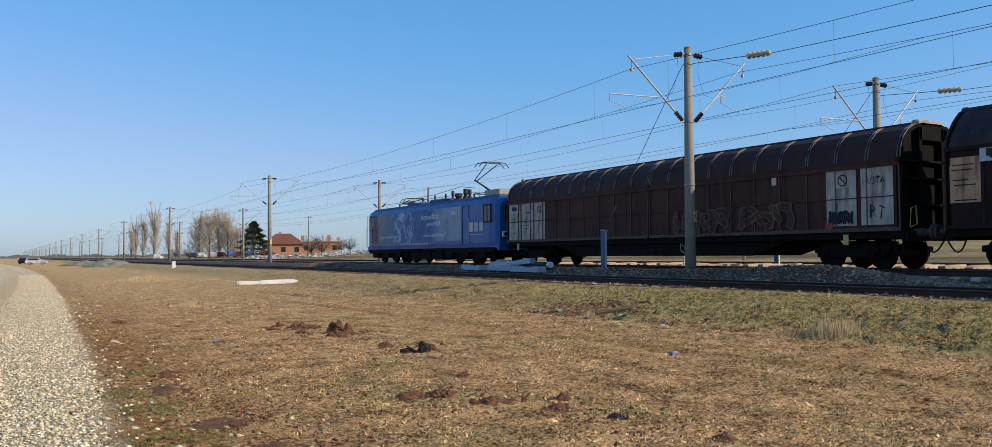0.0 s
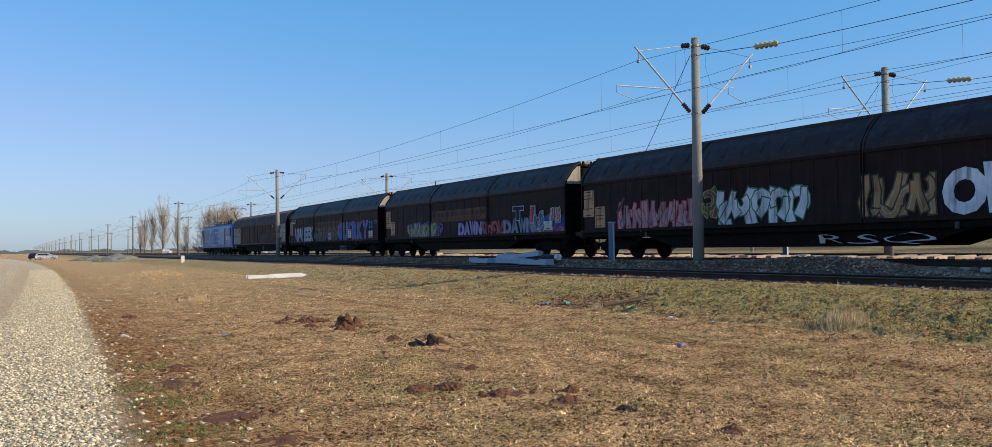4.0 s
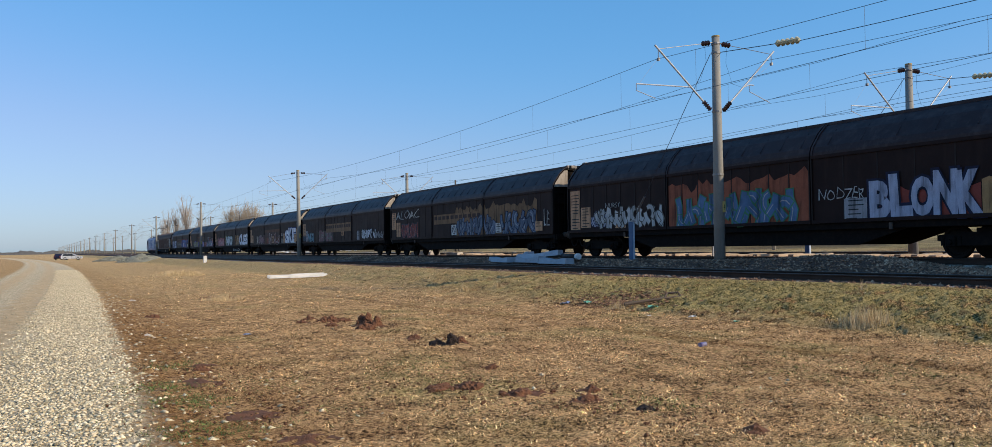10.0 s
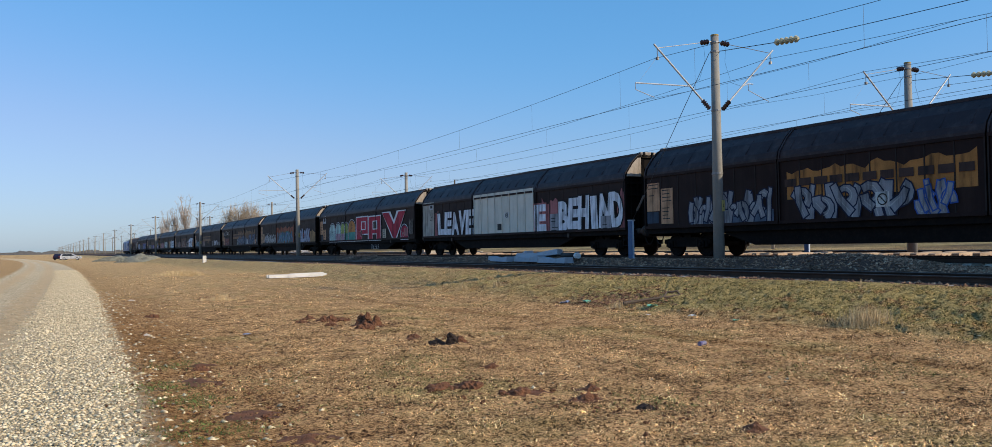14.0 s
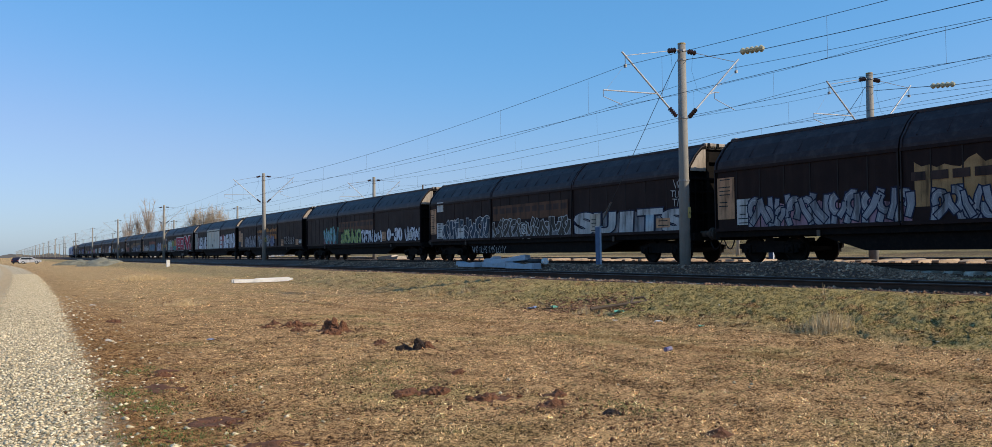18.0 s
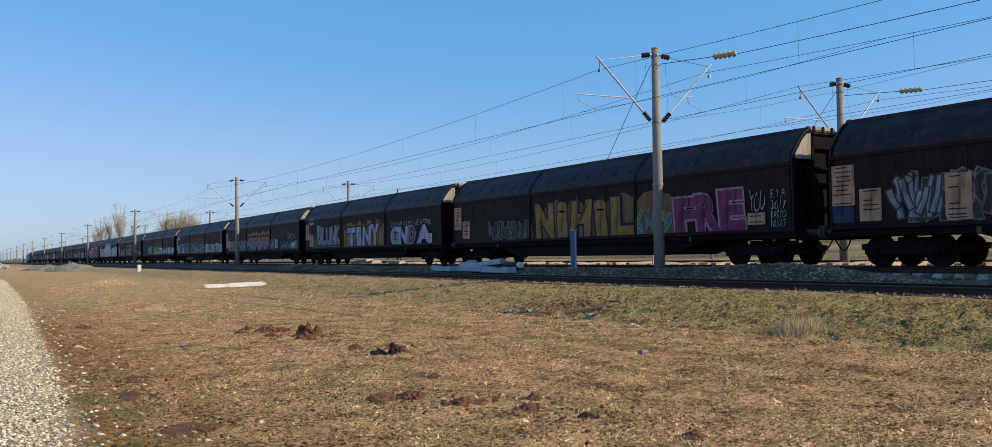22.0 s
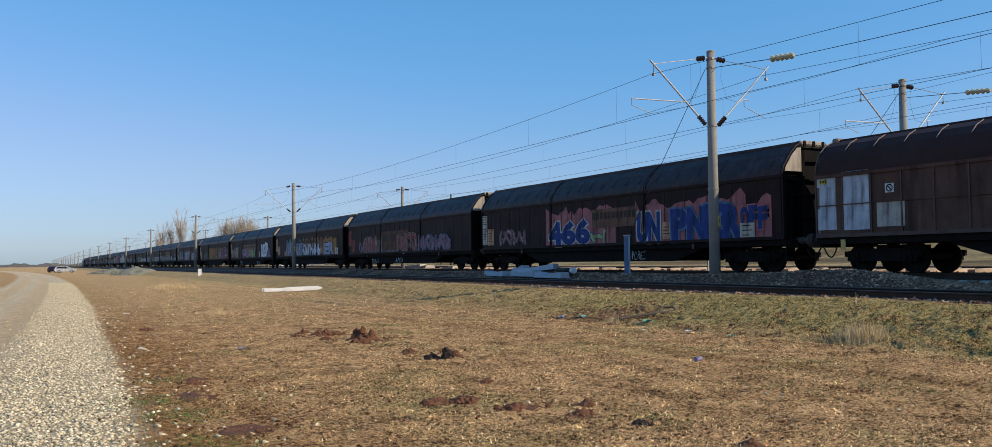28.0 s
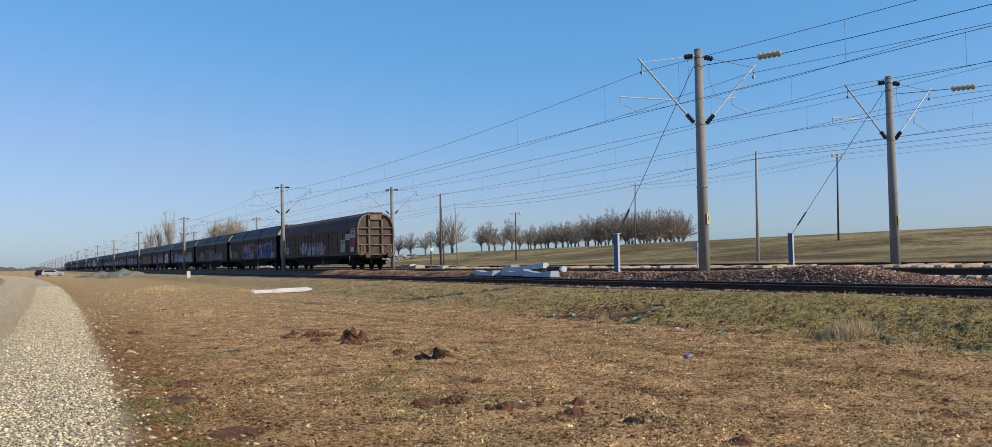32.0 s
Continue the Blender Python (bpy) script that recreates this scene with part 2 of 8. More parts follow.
def ground_z(x, y):
    x, y = np.asarray(x, float), np.asarray(y, float)
    z = 0.02 * waves(x, y, 0.9, 1) + 0.035 * waves(x, y, 0.25, 2)
    z = z * (1 - 0.7 * step(x, road_edge(y) + 1.0, road_edge(y) - 0.3))
    z = z + 0.52 * step(x, 12.2 + 1.6 * step(y, 35, 55) + 0.5 * waves(x, y, 0.2, 5), 16.4) + 0.075 * step(x, 15.9, 16.6) + 0.145 * step(x, 19.4, 20.6)
    z = z + 0.035 * waves(x, y, 2.4, 14) * step(x, 12.4, 13.6) * (1 - step(x, 15.8, 16.4))
    z = z + 0.05 * step(x, road_edge(y) + 1.4, road_edge(y) - 0.4) * step(y, -40, 0)
    for x0, slant, deep, wide, y1 in ((10.42, 0.067, 0.05, 0.16, 60), (11.95, 0.055, 0.06, 0.20, 70), (9.05, 0.075, 0.03, 0.14, 45), (7.1, 0.06, 0.025, 0.2, 50), (13.1, 0.03, 0.05, 0.18, 60), (6.0, 0.02, 0.02, 0.15, 30)):
        q = (x + slant * y - x0 + 0.22 * waves(x, y, 0.5, int(x0 * 10))) / wide
        z = z - deep * (np.exp(-q * q) - 0.6 * np.exp(-(q - 1.8) ** 2)) * (1 - step(y, y1 * 0.6, y1)) * (0.6 + 0.6 * waves(x, y, 0.8, int(x0 * 10) + 1))
    crest = 2.8 - 0.45 * step(y, 60, 130) - 1.7 * step(y, 150, 260)
    z = z + crest * step(x, 42, 86) * (1 - 0.9 * step(y, 240, 420)) + 0.10 * waves(x, y, 0.12, 9) * step(x, 40, 60)
    z = z + 0.35 * step(x, 38.5, 42) * step(y, -200, 60)
    return z


def grid_mesh(name, xs, ys, zf, rough=0.0):
    X, Y = np.meshgrid(xs, ys)
    Z = zf(X, Y)
    if rough:
        r = np.random.RandomState(4)
        Z = Z + rough * r.normal(0, 1, Z.shape) * step(X, road_edge(Y) - 0.6, road_edge(Y) + 0.6) * (1 - step(Y, 45, 60)) * (X < 16.3) * (1 + 1.6 * step(X, 12.3, 13.6))
    n, m = len(xs), len(ys)
    v = np.stack([X.ravel(), Y.ravel(), Z.ravel()], 1)
    i = (np.arange(m - 1)[:, None] * n + np.arange(n - 1)[None, :]).ravel()
    f = np.stack([i, i + 1, i + n + 1, i + n], 1)
    me = bpy.data.meshes.new(name)
    me.from_pydata(v.tolist(), [], f.tolist())
    me.polygons.foreach_set("use_smooth", [True] * len(f))
    return me


def ground_material():
    m, nt, b = blank("dry_grass_and_earth", 0.95)
    b.inputs["Specular IOR Level"].default_value = 0.1
    g = nt.nodes.new("ShaderNodeNewGeometry")
    sep = nt.nodes.new("ShaderNodeSeparateXYZ")
    nt.links.new(g.outputs["Position"], sep.inputs[0])
    P, x, y = g.outputs["Position"], sep.outputs["X"], sep.outputs["Y"]
    n1, n2, n3, n4 = noise_tex(nt, P, 0.35, 5, 0.6), noise_tex(nt, P, 1.6, 6, 0.65), noise_tex(nt, P, 14, 5, 0.7), noise_tex(nt, P, 70, 3, 0.7)
    n5 = noise_tex(nt, P, 4.5, 5, 0.7)
    n6 = noise_tex(nt, P, 46, 4, 0.75)
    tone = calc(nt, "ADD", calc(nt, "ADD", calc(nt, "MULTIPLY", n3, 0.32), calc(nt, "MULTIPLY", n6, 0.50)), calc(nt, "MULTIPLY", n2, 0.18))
    # dark ends: bare earth between tufts, deepened for the shade down there
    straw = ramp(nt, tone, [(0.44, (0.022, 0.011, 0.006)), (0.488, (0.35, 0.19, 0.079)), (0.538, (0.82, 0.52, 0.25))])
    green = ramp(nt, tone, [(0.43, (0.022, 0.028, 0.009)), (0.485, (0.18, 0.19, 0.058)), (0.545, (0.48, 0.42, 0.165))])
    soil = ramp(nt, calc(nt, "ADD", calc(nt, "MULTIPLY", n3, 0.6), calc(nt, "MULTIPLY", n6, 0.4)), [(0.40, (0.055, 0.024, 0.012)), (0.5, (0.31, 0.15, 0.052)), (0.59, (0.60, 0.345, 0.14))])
    # more green on the bank of the line and in patches
    bank = calc(nt, "MULTIPLY", smooth(nt, x, 11.6, 14.2), calc(nt, "SUBTRACT", 1.0, smooth(nt, x, 40, 44)))
    bank = calc(nt, "MULTIPLY", bank, calc(nt, "SUBTRACT", 1.15, calc(nt, "MULTIPLY", smooth(nt, y, 14, 34), 0.55)))
    gmask = calc(nt, "ADD", calc(nt, "MULTIPLY", smooth(nt, n1, 0.50, 0.68), 0.8), calc(nt, "MULTIPLY", bank, smooth(nt, n2, 0.33, 0.52)), clamp=True)
    col = mixc(nt, calc(nt, "MULTIPLY", gmask, 0.66), straw, green)
    col = mixc(nt, calc(nt, "MULTIPLY", smooth(nt, y, 14, 50), 0.5), col, ramp(nt, n3, [(0.4, (0.34, 0.235, 0.105)), (0.6, (0.72, 0.51, 0.25))]))
    # bare red-brown earth along the edge of the road
    e = calc(nt, "ADD", 0.35, calc(nt, "SUBTRACT", calc(nt, "MULTIPLY", y, 0.045), calc(nt, "MULTIPLY", calc(nt, "MULTIPLY", y, y), 0.00021)))
    d = calc(nt, "ADD", calc(nt, "SUBTRACT", x, e), calc(nt, "MULTIPLY", calc(nt, "SUBTRACT", n2, 0.5), 0.9))
    verge = calc(nt, "MULTIPLY", calc(nt, "SUBTRACT", 1.0, smooth(nt, d, 0.4, 2.7)), calc(nt, "SUBTRACT", 1.0, calc(nt, "MULTIPLY", smooth(nt, y, 18, 42), 0.65)))
    soil_m = calc(nt, "ADD", calc(nt, "MULTIPLY", verge, calc(nt, "ADD", 0.5, calc(nt, "MULTIPLY", smooth(nt, n1, 0.40, 0.56), 0.5))), smooth(nt, n1, 0.66, 0.74), clamp=True)
    col = mixc(nt, calc(nt, "MULTIPLY", soil_m, 0.92), col, soil)
    # an old wheel track worn into the grass
    way = calc(nt, "ABSOLUTE", calc(nt, "ADD", calc(nt, "SUBTRACT", calc(nt, "ADD", x, calc(nt, "MULTIPLY", y, 0.067)), 10.42), calc(nt, "MULTIPLY", calc(nt, "SUBTRACT", n2, 0.5), 0.6)))
    rut = calc(nt, "MULTIPLY", calc(nt, "SUBTRACT", 1.0, smooth(nt, way, 0.08, 0.38)), calc(nt, "SUBTRACT", 1.0, smooth(nt, y, 24, 32)))
    col = mixc(nt, calc(nt, "MULTIPLY", rut, 0.5), col, soil)
    # the far fields: a duller, greener sward on the rise
    hill = smooth(nt, x, 39, 47)
    mp = nt.nodes.new("ShaderNodeMapping")
    mp.inputs["Scale"].default_value = (0.7, 0.45, 1.0)
    nt.links.new(P, mp.inputs["Vector"])
    sward = ramp(nt, noise_tex(nt, mp.outputs["Vector"], 0.16, 12, 0.8), [(0.43, (0.05, 0.05, 0.025)), (0.5, (0.17, 0.16, 0.065)), (0.57, (0.36, 0.31, 0.15))])
    sward = mixc(nt, 0.25, sward, straw)
    col = mixc(nt, hill, col, sward)
    dark = calc(nt, "MULTIPLY", smooth(nt, x, 40, 42.5), calc(nt, "SUBTRACT", 1.0, smooth(nt, x, 50, 58)))
    col = mixc(nt, calc(nt, "MULTIPLY", dark, calc(nt, "MULTIPLY", smooth(nt, noise_tex(nt, mp.outputs["Vector"], 0.22, 10, 0.75), 0.42, 0.56), 0.55)), col, (0.09, 0.075, 0.055))
    # gravel shoulder and the driven band of the road
    stones = nt.nodes.new("ShaderNodeTexVoronoi")
    stones.inputs["Scale"].default_value = 26
    nt.links.new(P, stones.inputs["Vector"])
    grav = ramp(nt, stones.outputs["Color"], [(0.1, (0.28, 0.215, 0.13)), (0.5, (0.60, 0.485, 0.315)), (0.9, (0.88, 0.75, 0.52))])
    lane = ramp(nt, calc(nt, "ADD", calc(nt, "MULTIPLY", n4, 0.5), calc(nt, "MULTIPLY", n5, 0.5)), [(0.38, (0.40, 0.275, 0.145)), (0.60, (0.76, 0.575, 0.345))])
    # two driven ruts worn free of gravel
    wob = calc(nt, "ADD", d, calc(nt, "MULTIPLY", calc(nt, "SUBTRACT", n2, 0.5), 0.9))
    ruts = calc(nt, "MAXIMUM", *[calc(nt, "SUBTRACT", 1.0, smooth(nt, calc(nt, "ABSOLUTE", calc(nt, "ADD", wob, c)), 0.18, 0.62)) for c in (1.95, 3.6)])
    road = mixc(nt, calc(nt, "MULTIPLY", ruts, 0.9), grav, lane)
    left = calc(nt, "SUBTRACT", 1.0, smooth(nt, d, -4.9, -4.3))
    road_m = calc(nt, "MULTIPLY", calc(nt, "SUBTRACT", 1.0, smooth(nt, calc(nt, "ADD", d, calc(nt, "MULTIPLY", calc(nt, "SUBTRACT", n3, 0.5), 0.9)), -0.15, 0.35)), calc(nt, "SUBTRACT", 1.0, left))
    road_m = calc(nt, "MULTIPLY", road_m, calc(nt, "SUBTRACT", 1.0, smooth(nt, y, 330, 420)))
    col = mixc(nt, road_m, col, road)
    nt.links.new(col, b.inputs["Base Color"])
    h = calc(nt, "ADD", calc(nt, "MULTIPLY", n3, 0.6), calc(nt, "MULTIPLY", n4, 0.5))
    bump(nt, b, h, 1.0, 0.08)
    return m


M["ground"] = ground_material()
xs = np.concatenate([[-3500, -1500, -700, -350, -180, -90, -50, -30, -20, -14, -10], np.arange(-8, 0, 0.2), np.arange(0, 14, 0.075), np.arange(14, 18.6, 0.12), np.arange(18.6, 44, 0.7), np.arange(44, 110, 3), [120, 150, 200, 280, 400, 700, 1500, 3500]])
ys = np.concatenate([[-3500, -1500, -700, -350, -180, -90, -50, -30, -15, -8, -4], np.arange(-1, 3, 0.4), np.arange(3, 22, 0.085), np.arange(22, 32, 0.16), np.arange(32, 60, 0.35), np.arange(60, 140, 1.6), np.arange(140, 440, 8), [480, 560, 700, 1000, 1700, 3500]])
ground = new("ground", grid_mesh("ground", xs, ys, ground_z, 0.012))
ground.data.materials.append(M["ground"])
tagged(ground, "flat dry winter grass with a gravel road and a low rise", "ground", kind="structure")

# ---- ballast ----
M["ballast_bed"] = surface("ballast_bed", (0.13, 0.072, 0.05), (0.05, 0.028, 0.02), 9, 0.95, fine=30, bumps=0.9, dist=0.04, dirt=(0.30, 0.175, 0.11), dirt_amount=0.5)
M["ballast"] = islands("ballast_stone", [(0.0, (0.04, 0.016, 0.011)), (0.45, (0.19, 0.083, 0.051)), (0.8, (0.36, 0.195, 0.12)), (1.0, (0.62, 0.44, 0.31))], 0.9, 0.8)


def ballast_z(x, y):
    x, y = np.asarray(x, float), np.asarray(y, float)
    z = 0.42 + 0.20 * step(x, 16.2, 16.7)
    heap = 0.37 + 0.09 * waves(x, y, 0.7, 21) + 0.06 * waves(x, y, 0.18, 22) + 0.22 * np.exp(-((y - 17.5) / 2.2) ** 2)
    heap = heap * (0.25 + 0.75 * step(y, 12.0, 16.5))
    low = 0.22 * step(y, 9.0, 17.0) + 0.03
    z = z + heap * step(x, 19.15, 20.4) - (heap - low) * step(x, 21.2, 22.1)
    z = z + (0.36 - low) * step(x, 24.9, 26.6) + 0.05 * (waves(x, y, 1.1, 24) + 0.3) * step(x, 25.2, 26.3) * step(x, 27.6, 26.6)
    z = z - 0.12 * step(x, 30.0, 31.0) - 0.5 * step(x, 35.6, 37.6)
    return z + 0.02 * waves(x, y, 3.0, 23)


bxs = np.concatenate([np.arange(16.15, 22.4, 0.12), np.arange(22.4, 38, 0.3)])
bys = np.concatenate([[-600, -300, -100, -40, -15], np.arange(-5, 70, 0.35), np.arange(70, 160, 2), [200, 300, 500, 800, 1300]])
ballast = new("ballast", grid_mesh("ballast", bxs, bys, ballast_z))
ballast.data.materials.append(M["ballast_bed"])
tagged(ballast, "rusty brown crushed stone ballast under the four tracks", "ballast", kind="structure")


def scatter(name, n, place, size, material, label, category, seed, flat=0.7, rounded=False):
    """Loose stones or clods as one object of small lumps. place(rng, n) gives x, y, z."""
    r = np.random.RandomState(seed)
    x, y, z = place(r, n)
    n = len(x)
    base = np.array([(1, 0, 0), (-1, 0, 0), (0, 1, 0), (0, -1, 0), (0, 0, 1), (0, 0, -1)], float)
    faces = np.array([(0, 2, 4), (2, 1, 4), (1, 3, 4), (3, 0, 4), (2, 0, 5), (1, 2, 5), (3, 1, 5), (0, 3, 5)])
    s = (size[0] + (size[1] - size[0]) * r.rand(n) ** 2)[:, None, None]
    a = r.uniform(0, 6.28, n)
    p = base[None] * r.uniform(0.6, 1.3, (n, 6, 1)) + r.uniform(-0.3, 0.3, (n, 6, 3))
    p = p * s * np.array([1, 1, flat])
    c, q = np.cos(a)[:, None], np.sin(a)[:, None]
    v = np.stack([p[..., 0] * c - p[..., 1] * q + x[:, None], p[..., 0] * q + p[..., 1] * c + y[:, None], p[..., 2] + z[:, None]], 2)
    f = (faces[None] + 6 * np.arange(n)[:, None, None]).reshape(-1, 3)
    me = bpy.data.meshes.new(name)
    me.from_pydata(v.reshape(-1, 3).tolist(), [], f.tolist())
    if rounded:
        me.polygons.foreach_set("use_smooth", [True] * len(f))
    me.materials.append(material)
    return tagged(new(name, me), label, category, kind="stuff")


def ballast_place(r, n):
    x = np.concatenate([r.uniform(16.5, 17.1, n // 30), r.uniform(18.7, 22.4, n - n // 30 - n // 3), r.uniform(25.0, 30.2, n // 3)])
    y = 4 + 60 * r.rand(n) ** 1.4
    return x, y, ballast_z(x, y) + 0.005


scatter("ballast_stones", 56000, ballast_place, (0.026, 0.072), M["ballast"], "rusty brown broken ballast stones", "ballast", 3)

# ---- the four tracks ----
RAIL = [(-0.075, 0), (0.075, 0), (0.075, 0.012), (0.012, 0.035), (0.010, 0.125), (0.036, 0.138), (0.036, 0.165), (0.028, 0.172), (-0.028, 0.172), (-0.036, 0.165), (-0.036, 0.138), (-0.010, 0.125), (-0.012, 0.035), (-0.075, 0.012)]


def sleeper_mesh():
    bm = bmesh.new()
    prism(bm, [(-1.28, 0.0), (1.28, 0.0), (1.28, 0.16), (1.22, 0.19), (0.5, 0.19), (0.3, 0.15), (-0.3, 0.15), (-0.5, 0.19), (-1.22, 0.19), (-1.28, 0.16)], -0.13, 0.13)
    me = bpy.data.meshes.new("sleeper")
    bmesh.ops.recalc_face_normals(bm, faces=bm.faces)
    bm.to_mesh(me)
    bm.free()
    me.materials.append(M["concrete_light"])
    return me


SLEEPER = sleeper_mesh()
SLEEPER_NEW = SLEEPER.copy()
SLEEPER_NEW.materials[0] = M["sleeper_new"]
for key, (cx, top) in TRACKS.items():
    if key == "c":
        continue
    track = thing("track_%d" % (1 + "abcd".index(key)), pose(cx, 0, top - 0.362), "railway track of rusty rails on concrete sleepers", "railway track", kind="structure")
    for sx in (-0.7535, 0.7535):
        bm = bmesh.new()
        fs = prism(bm, [(x + sx, z + 0.19) for x, z in RAIL], -600, 1300)
        for f in fs:
            if f.calc_center_median().z > 0.355:
                f.material_index = 1
        bmesh.ops.recalc_face_normals(bm, faces=bm.faces)
        part("rail", bm, [M["rust"], M["railhead"]], track)
    n = 110 if key != "d" else 70
    y0 = {"a": 6.0, "b": 8.0, "c": 10.0, "d": 14.0}[key]
    for i in range(n):
        o = new("sleeper", SLEEPER)
        o.parent = track
        o.matrix_basis = pose(random.uniform(-0.02, 0.02), y0 + 0.6 * i, 0, 0, 0, random.uniform(-0.6, 0.6))
    bm = bmesh.new()
    for i in range(300):
        y = y0 + 0.6 * (n + i)
        box(bm, -1.28, 1.28, y - 0.13, y + 0.13, 0.0, 0.19)
    o = part("far_sleepers", bm, M["concrete_light"], track)
    o["kind"] = "stuff"

# the third track is being relaid: its sleepers lie in place, unevenly, and carry no rails yet
track = thing("track_3", pose(TRACKS["c"][0] - 0.25, 0, 0.925), "unfinished track of pale concrete sleepers laid without rails", "railway track", kind="structure")
y = 9.0
for i in range(52):
    y += 0.82 + random.uniform(-0.08, 0.14) + (random.uniform(0.3, 1.6) if random.random() < 0.2 else 0)
    o = new("sleeper", SLEEPER_NEW)
    o.parent = track
    o.matrix_basis = pose(random.uniform(-0.18, 0.18), y, random.uniform(-0.05, 0.02), random.uniform(-2, 2), random.uniform(-0.6, 0.6), random.uniform(-5, 5))

# ---- catenary masts ----
def insulator(bm, p0, p1, r, n, mat=0):
    p0, p1 = Vector(p0), Vector(p1)
    d = (p1 - p0) / (2 * n)
    pts, rad = [], []
    for i in range(2 * n + 1):
        pts.append(p0 + d * i)
        rad.append(r if i % 2 else r * 0.45)
    rings = []
    ax = (p1 - p0).normalized()
    side = ax.cross(Vector((0, 1, 0.1))).normalized()
    up = side.cross(ax)
    for p, q in zip(pts, rad):
        rings.append([bm.verts.new(p + (side * math.cos(a) + up * math.sin(a)) * q) for a in (2 * math.pi * k / 8 for k in range(8))])
    for a, b in zip(rings, rings[1:]):
        for k in range(8):
            bm.faces.new((a[k], a[(k + 1) % 8], b[(k + 1) % 8], b[k])).material_index = mat
    bm.faces.new(list(reversed(rings[0])))
    bm.faces.new(rings[-1])


def text_mesh(txt, width, height, offset=0.0, wobble=0.0):
    """The built-in font's letters as a flat mesh in the x-z plane, width by height, from the lower left corner."""
    cu = bpy.data.curves.new("letters", "FONT")
    cu.body = txt
    cu.offset = offset
    cu.resolution_u = 3
    ob = bpy.data.objects.new("letters", cu)
    scene.collection.objects.link(ob)
    me = bpy.data.meshes.new_from_object(ob)
    bpy.data.objects.remove(ob)
    bpy.data.curves.remove(cu)
    co = np.array([v.co[:] for v in me.vertices])
    if len(co) == 0:
        return me
    lo, hi = co.min(0), co.max(0)
    s = np.array([width / max(hi[0] - lo[0], 1e-6), height / max(hi[1] - lo[1], 1e-6)])
    for v in me.vertices:
        x, z = (v.co.x - lo[0]) * s[0], (v.co.y - lo[1]) * s[1]
        if wobble:
            k = len(txt) * 6.283 / width
            x += wobble * width / len(txt) * (0.5 * math.sin(z / height * 4 + x * k * 0.6) + 0.6 * (z / height - 0.5))
            z = z * (1 + wobble * 0.6 * math.sin(x * k * 0.83 + 1.0)) + wobble * height * 0.25 * math.sin(x * k * 0.5)
        v.co = Vector((x, 0, z))
    return me


def build_mast(number):
    mast = thing("catenary_mast", pose(0, 0, 0), "grey concrete catenary mast with V-shaped cantilever arms", "catenary mast", "catenary masts")
    bm = bmesh.new()
    tube(bm, [(0, 0, -0.6), (0, 0, MAST_H * 0.5), (0, 0, MAST_H)], 0.20, 20, True, 0.135)
    part("pole", bm, M["concrete"], mast, smooth=True)
    for z in (5.28, 5.24 - 2.15, MAST_H - 0.22, MAST_H - 0.55):
        bm = bmesh.new()
        lathe(bm, [(0.205 - 0.008 * z + 0.012, z - 0.03), (0.205 - 0.008 * z + 0.012, z + 0.03)], seg=16)
        part("band", bm, M["steel"], mast)
    bm = bmesh.new()
    lathe(bm, [(0.137, MAST_H), (0.142, MAST_H + 0.004), (0.135, MAST_H + 0.05), (0.0, MAST_H + 0.06)], seg=16)
    part("cap", bm, M["yellow_dirt"], mast)
    for s, tip in ((-1, (-2.52, 0, 7.22)), (1, (2.62, 0, 7.52))):
        foot = Vector((0.22 * s, 0, 5.26))
        t = Vector(tip)
        a = foot.lerp(t, 0.17)
        bm = bmesh.new()
        insulator(bm, foot.lerp(t, 0.03), a, 0.09, 5)
        part("insulator", bm, M["porcelain"], mast)
        bm = bmesh.new()
        tube(bm, [a, t + (t - a).normalized() * 0.18], 0.032, 8)
        part("cantilever_arm", bm, M["galv"], mast)
        top = Vector((0.16 * s, 0, MAST_H - 0.2))
        e = top.lerp(t, 0.20)
        bm = bmesh.new()
        insulator(bm, top.lerp(t, 0.05), e, 0.10, 3)
        part("insulator", bm, M["porcelain"], mast)
        bm = bmesh.new()
        tube(bm, [e, t], 0.012, 5)
        tube(bm, [top, top.lerp(t, 0.08)], 0.02, 5)
        part("tie_rod", bm, M["steel"], mast)
        # clamp that carries the messenger wire
        bm = bmesh.new()
        tube(bm, [t, t + Vector((0, 0, -0.30))], 0.014, 5)
        box(bm, t.x - 0.03, t.x + 0.03, -0.05, 0.05, t.z - 0.40, t.z - 0.30)
        part("hanger", bm, M["steel"], mast)
        # registration tube and steady arm
        k = foot.lerp(t, 0.40 if s < 0 else 0.42)
        if s < 0:
            end = Vector((-3.45, 0, 5.98))
            bm = bmesh.new()
            tube(bm, [k, end], 0.022, 6)
            tube(bm, [end, end + Vector((0, 0, -0.22)), Vector((-2.68, 0, 5.55))], 0.014, 5)
            tube(bm, [t + Vector((0, 0, -0.3)), end + Vector((0.1, 0, 0))], 0.004, 4)
            part("registration_arm", bm, M["galv"], mast)
        else:
            end = k + Vector((0.30, 0, 0.12))
            bm = bmesh.new()
            tube(bm, [k, end, end + Vector((0.22, 0, 0))], 0.018, 6)
            tube(bm, [end, end + Vector((0, 0, -0.24)), Vector((2.5, 0, 5.76))], 0.014, 5)
            tube(bm, [t + Vector((0, 0, -0.35)), k], 0.004, 4)
            part("registration_arm", bm, M["galv"], mast)
        bm = bmesh.new()
        x = 0.5 * s
        tube(bm, [(x, 0, MAST_H - 0.35), (x - 0.05 * s, 0, 7.0), (x + 0.22 * s, 0, 6.3), k], 0.005, 4)
        part("jumper_wire", bm, M["wire"], mast)
    plate = bmesh.new()
    box(plate, -0.09, 0.09, -0.205, -0.19, 1.78, 2.16, 0.004)
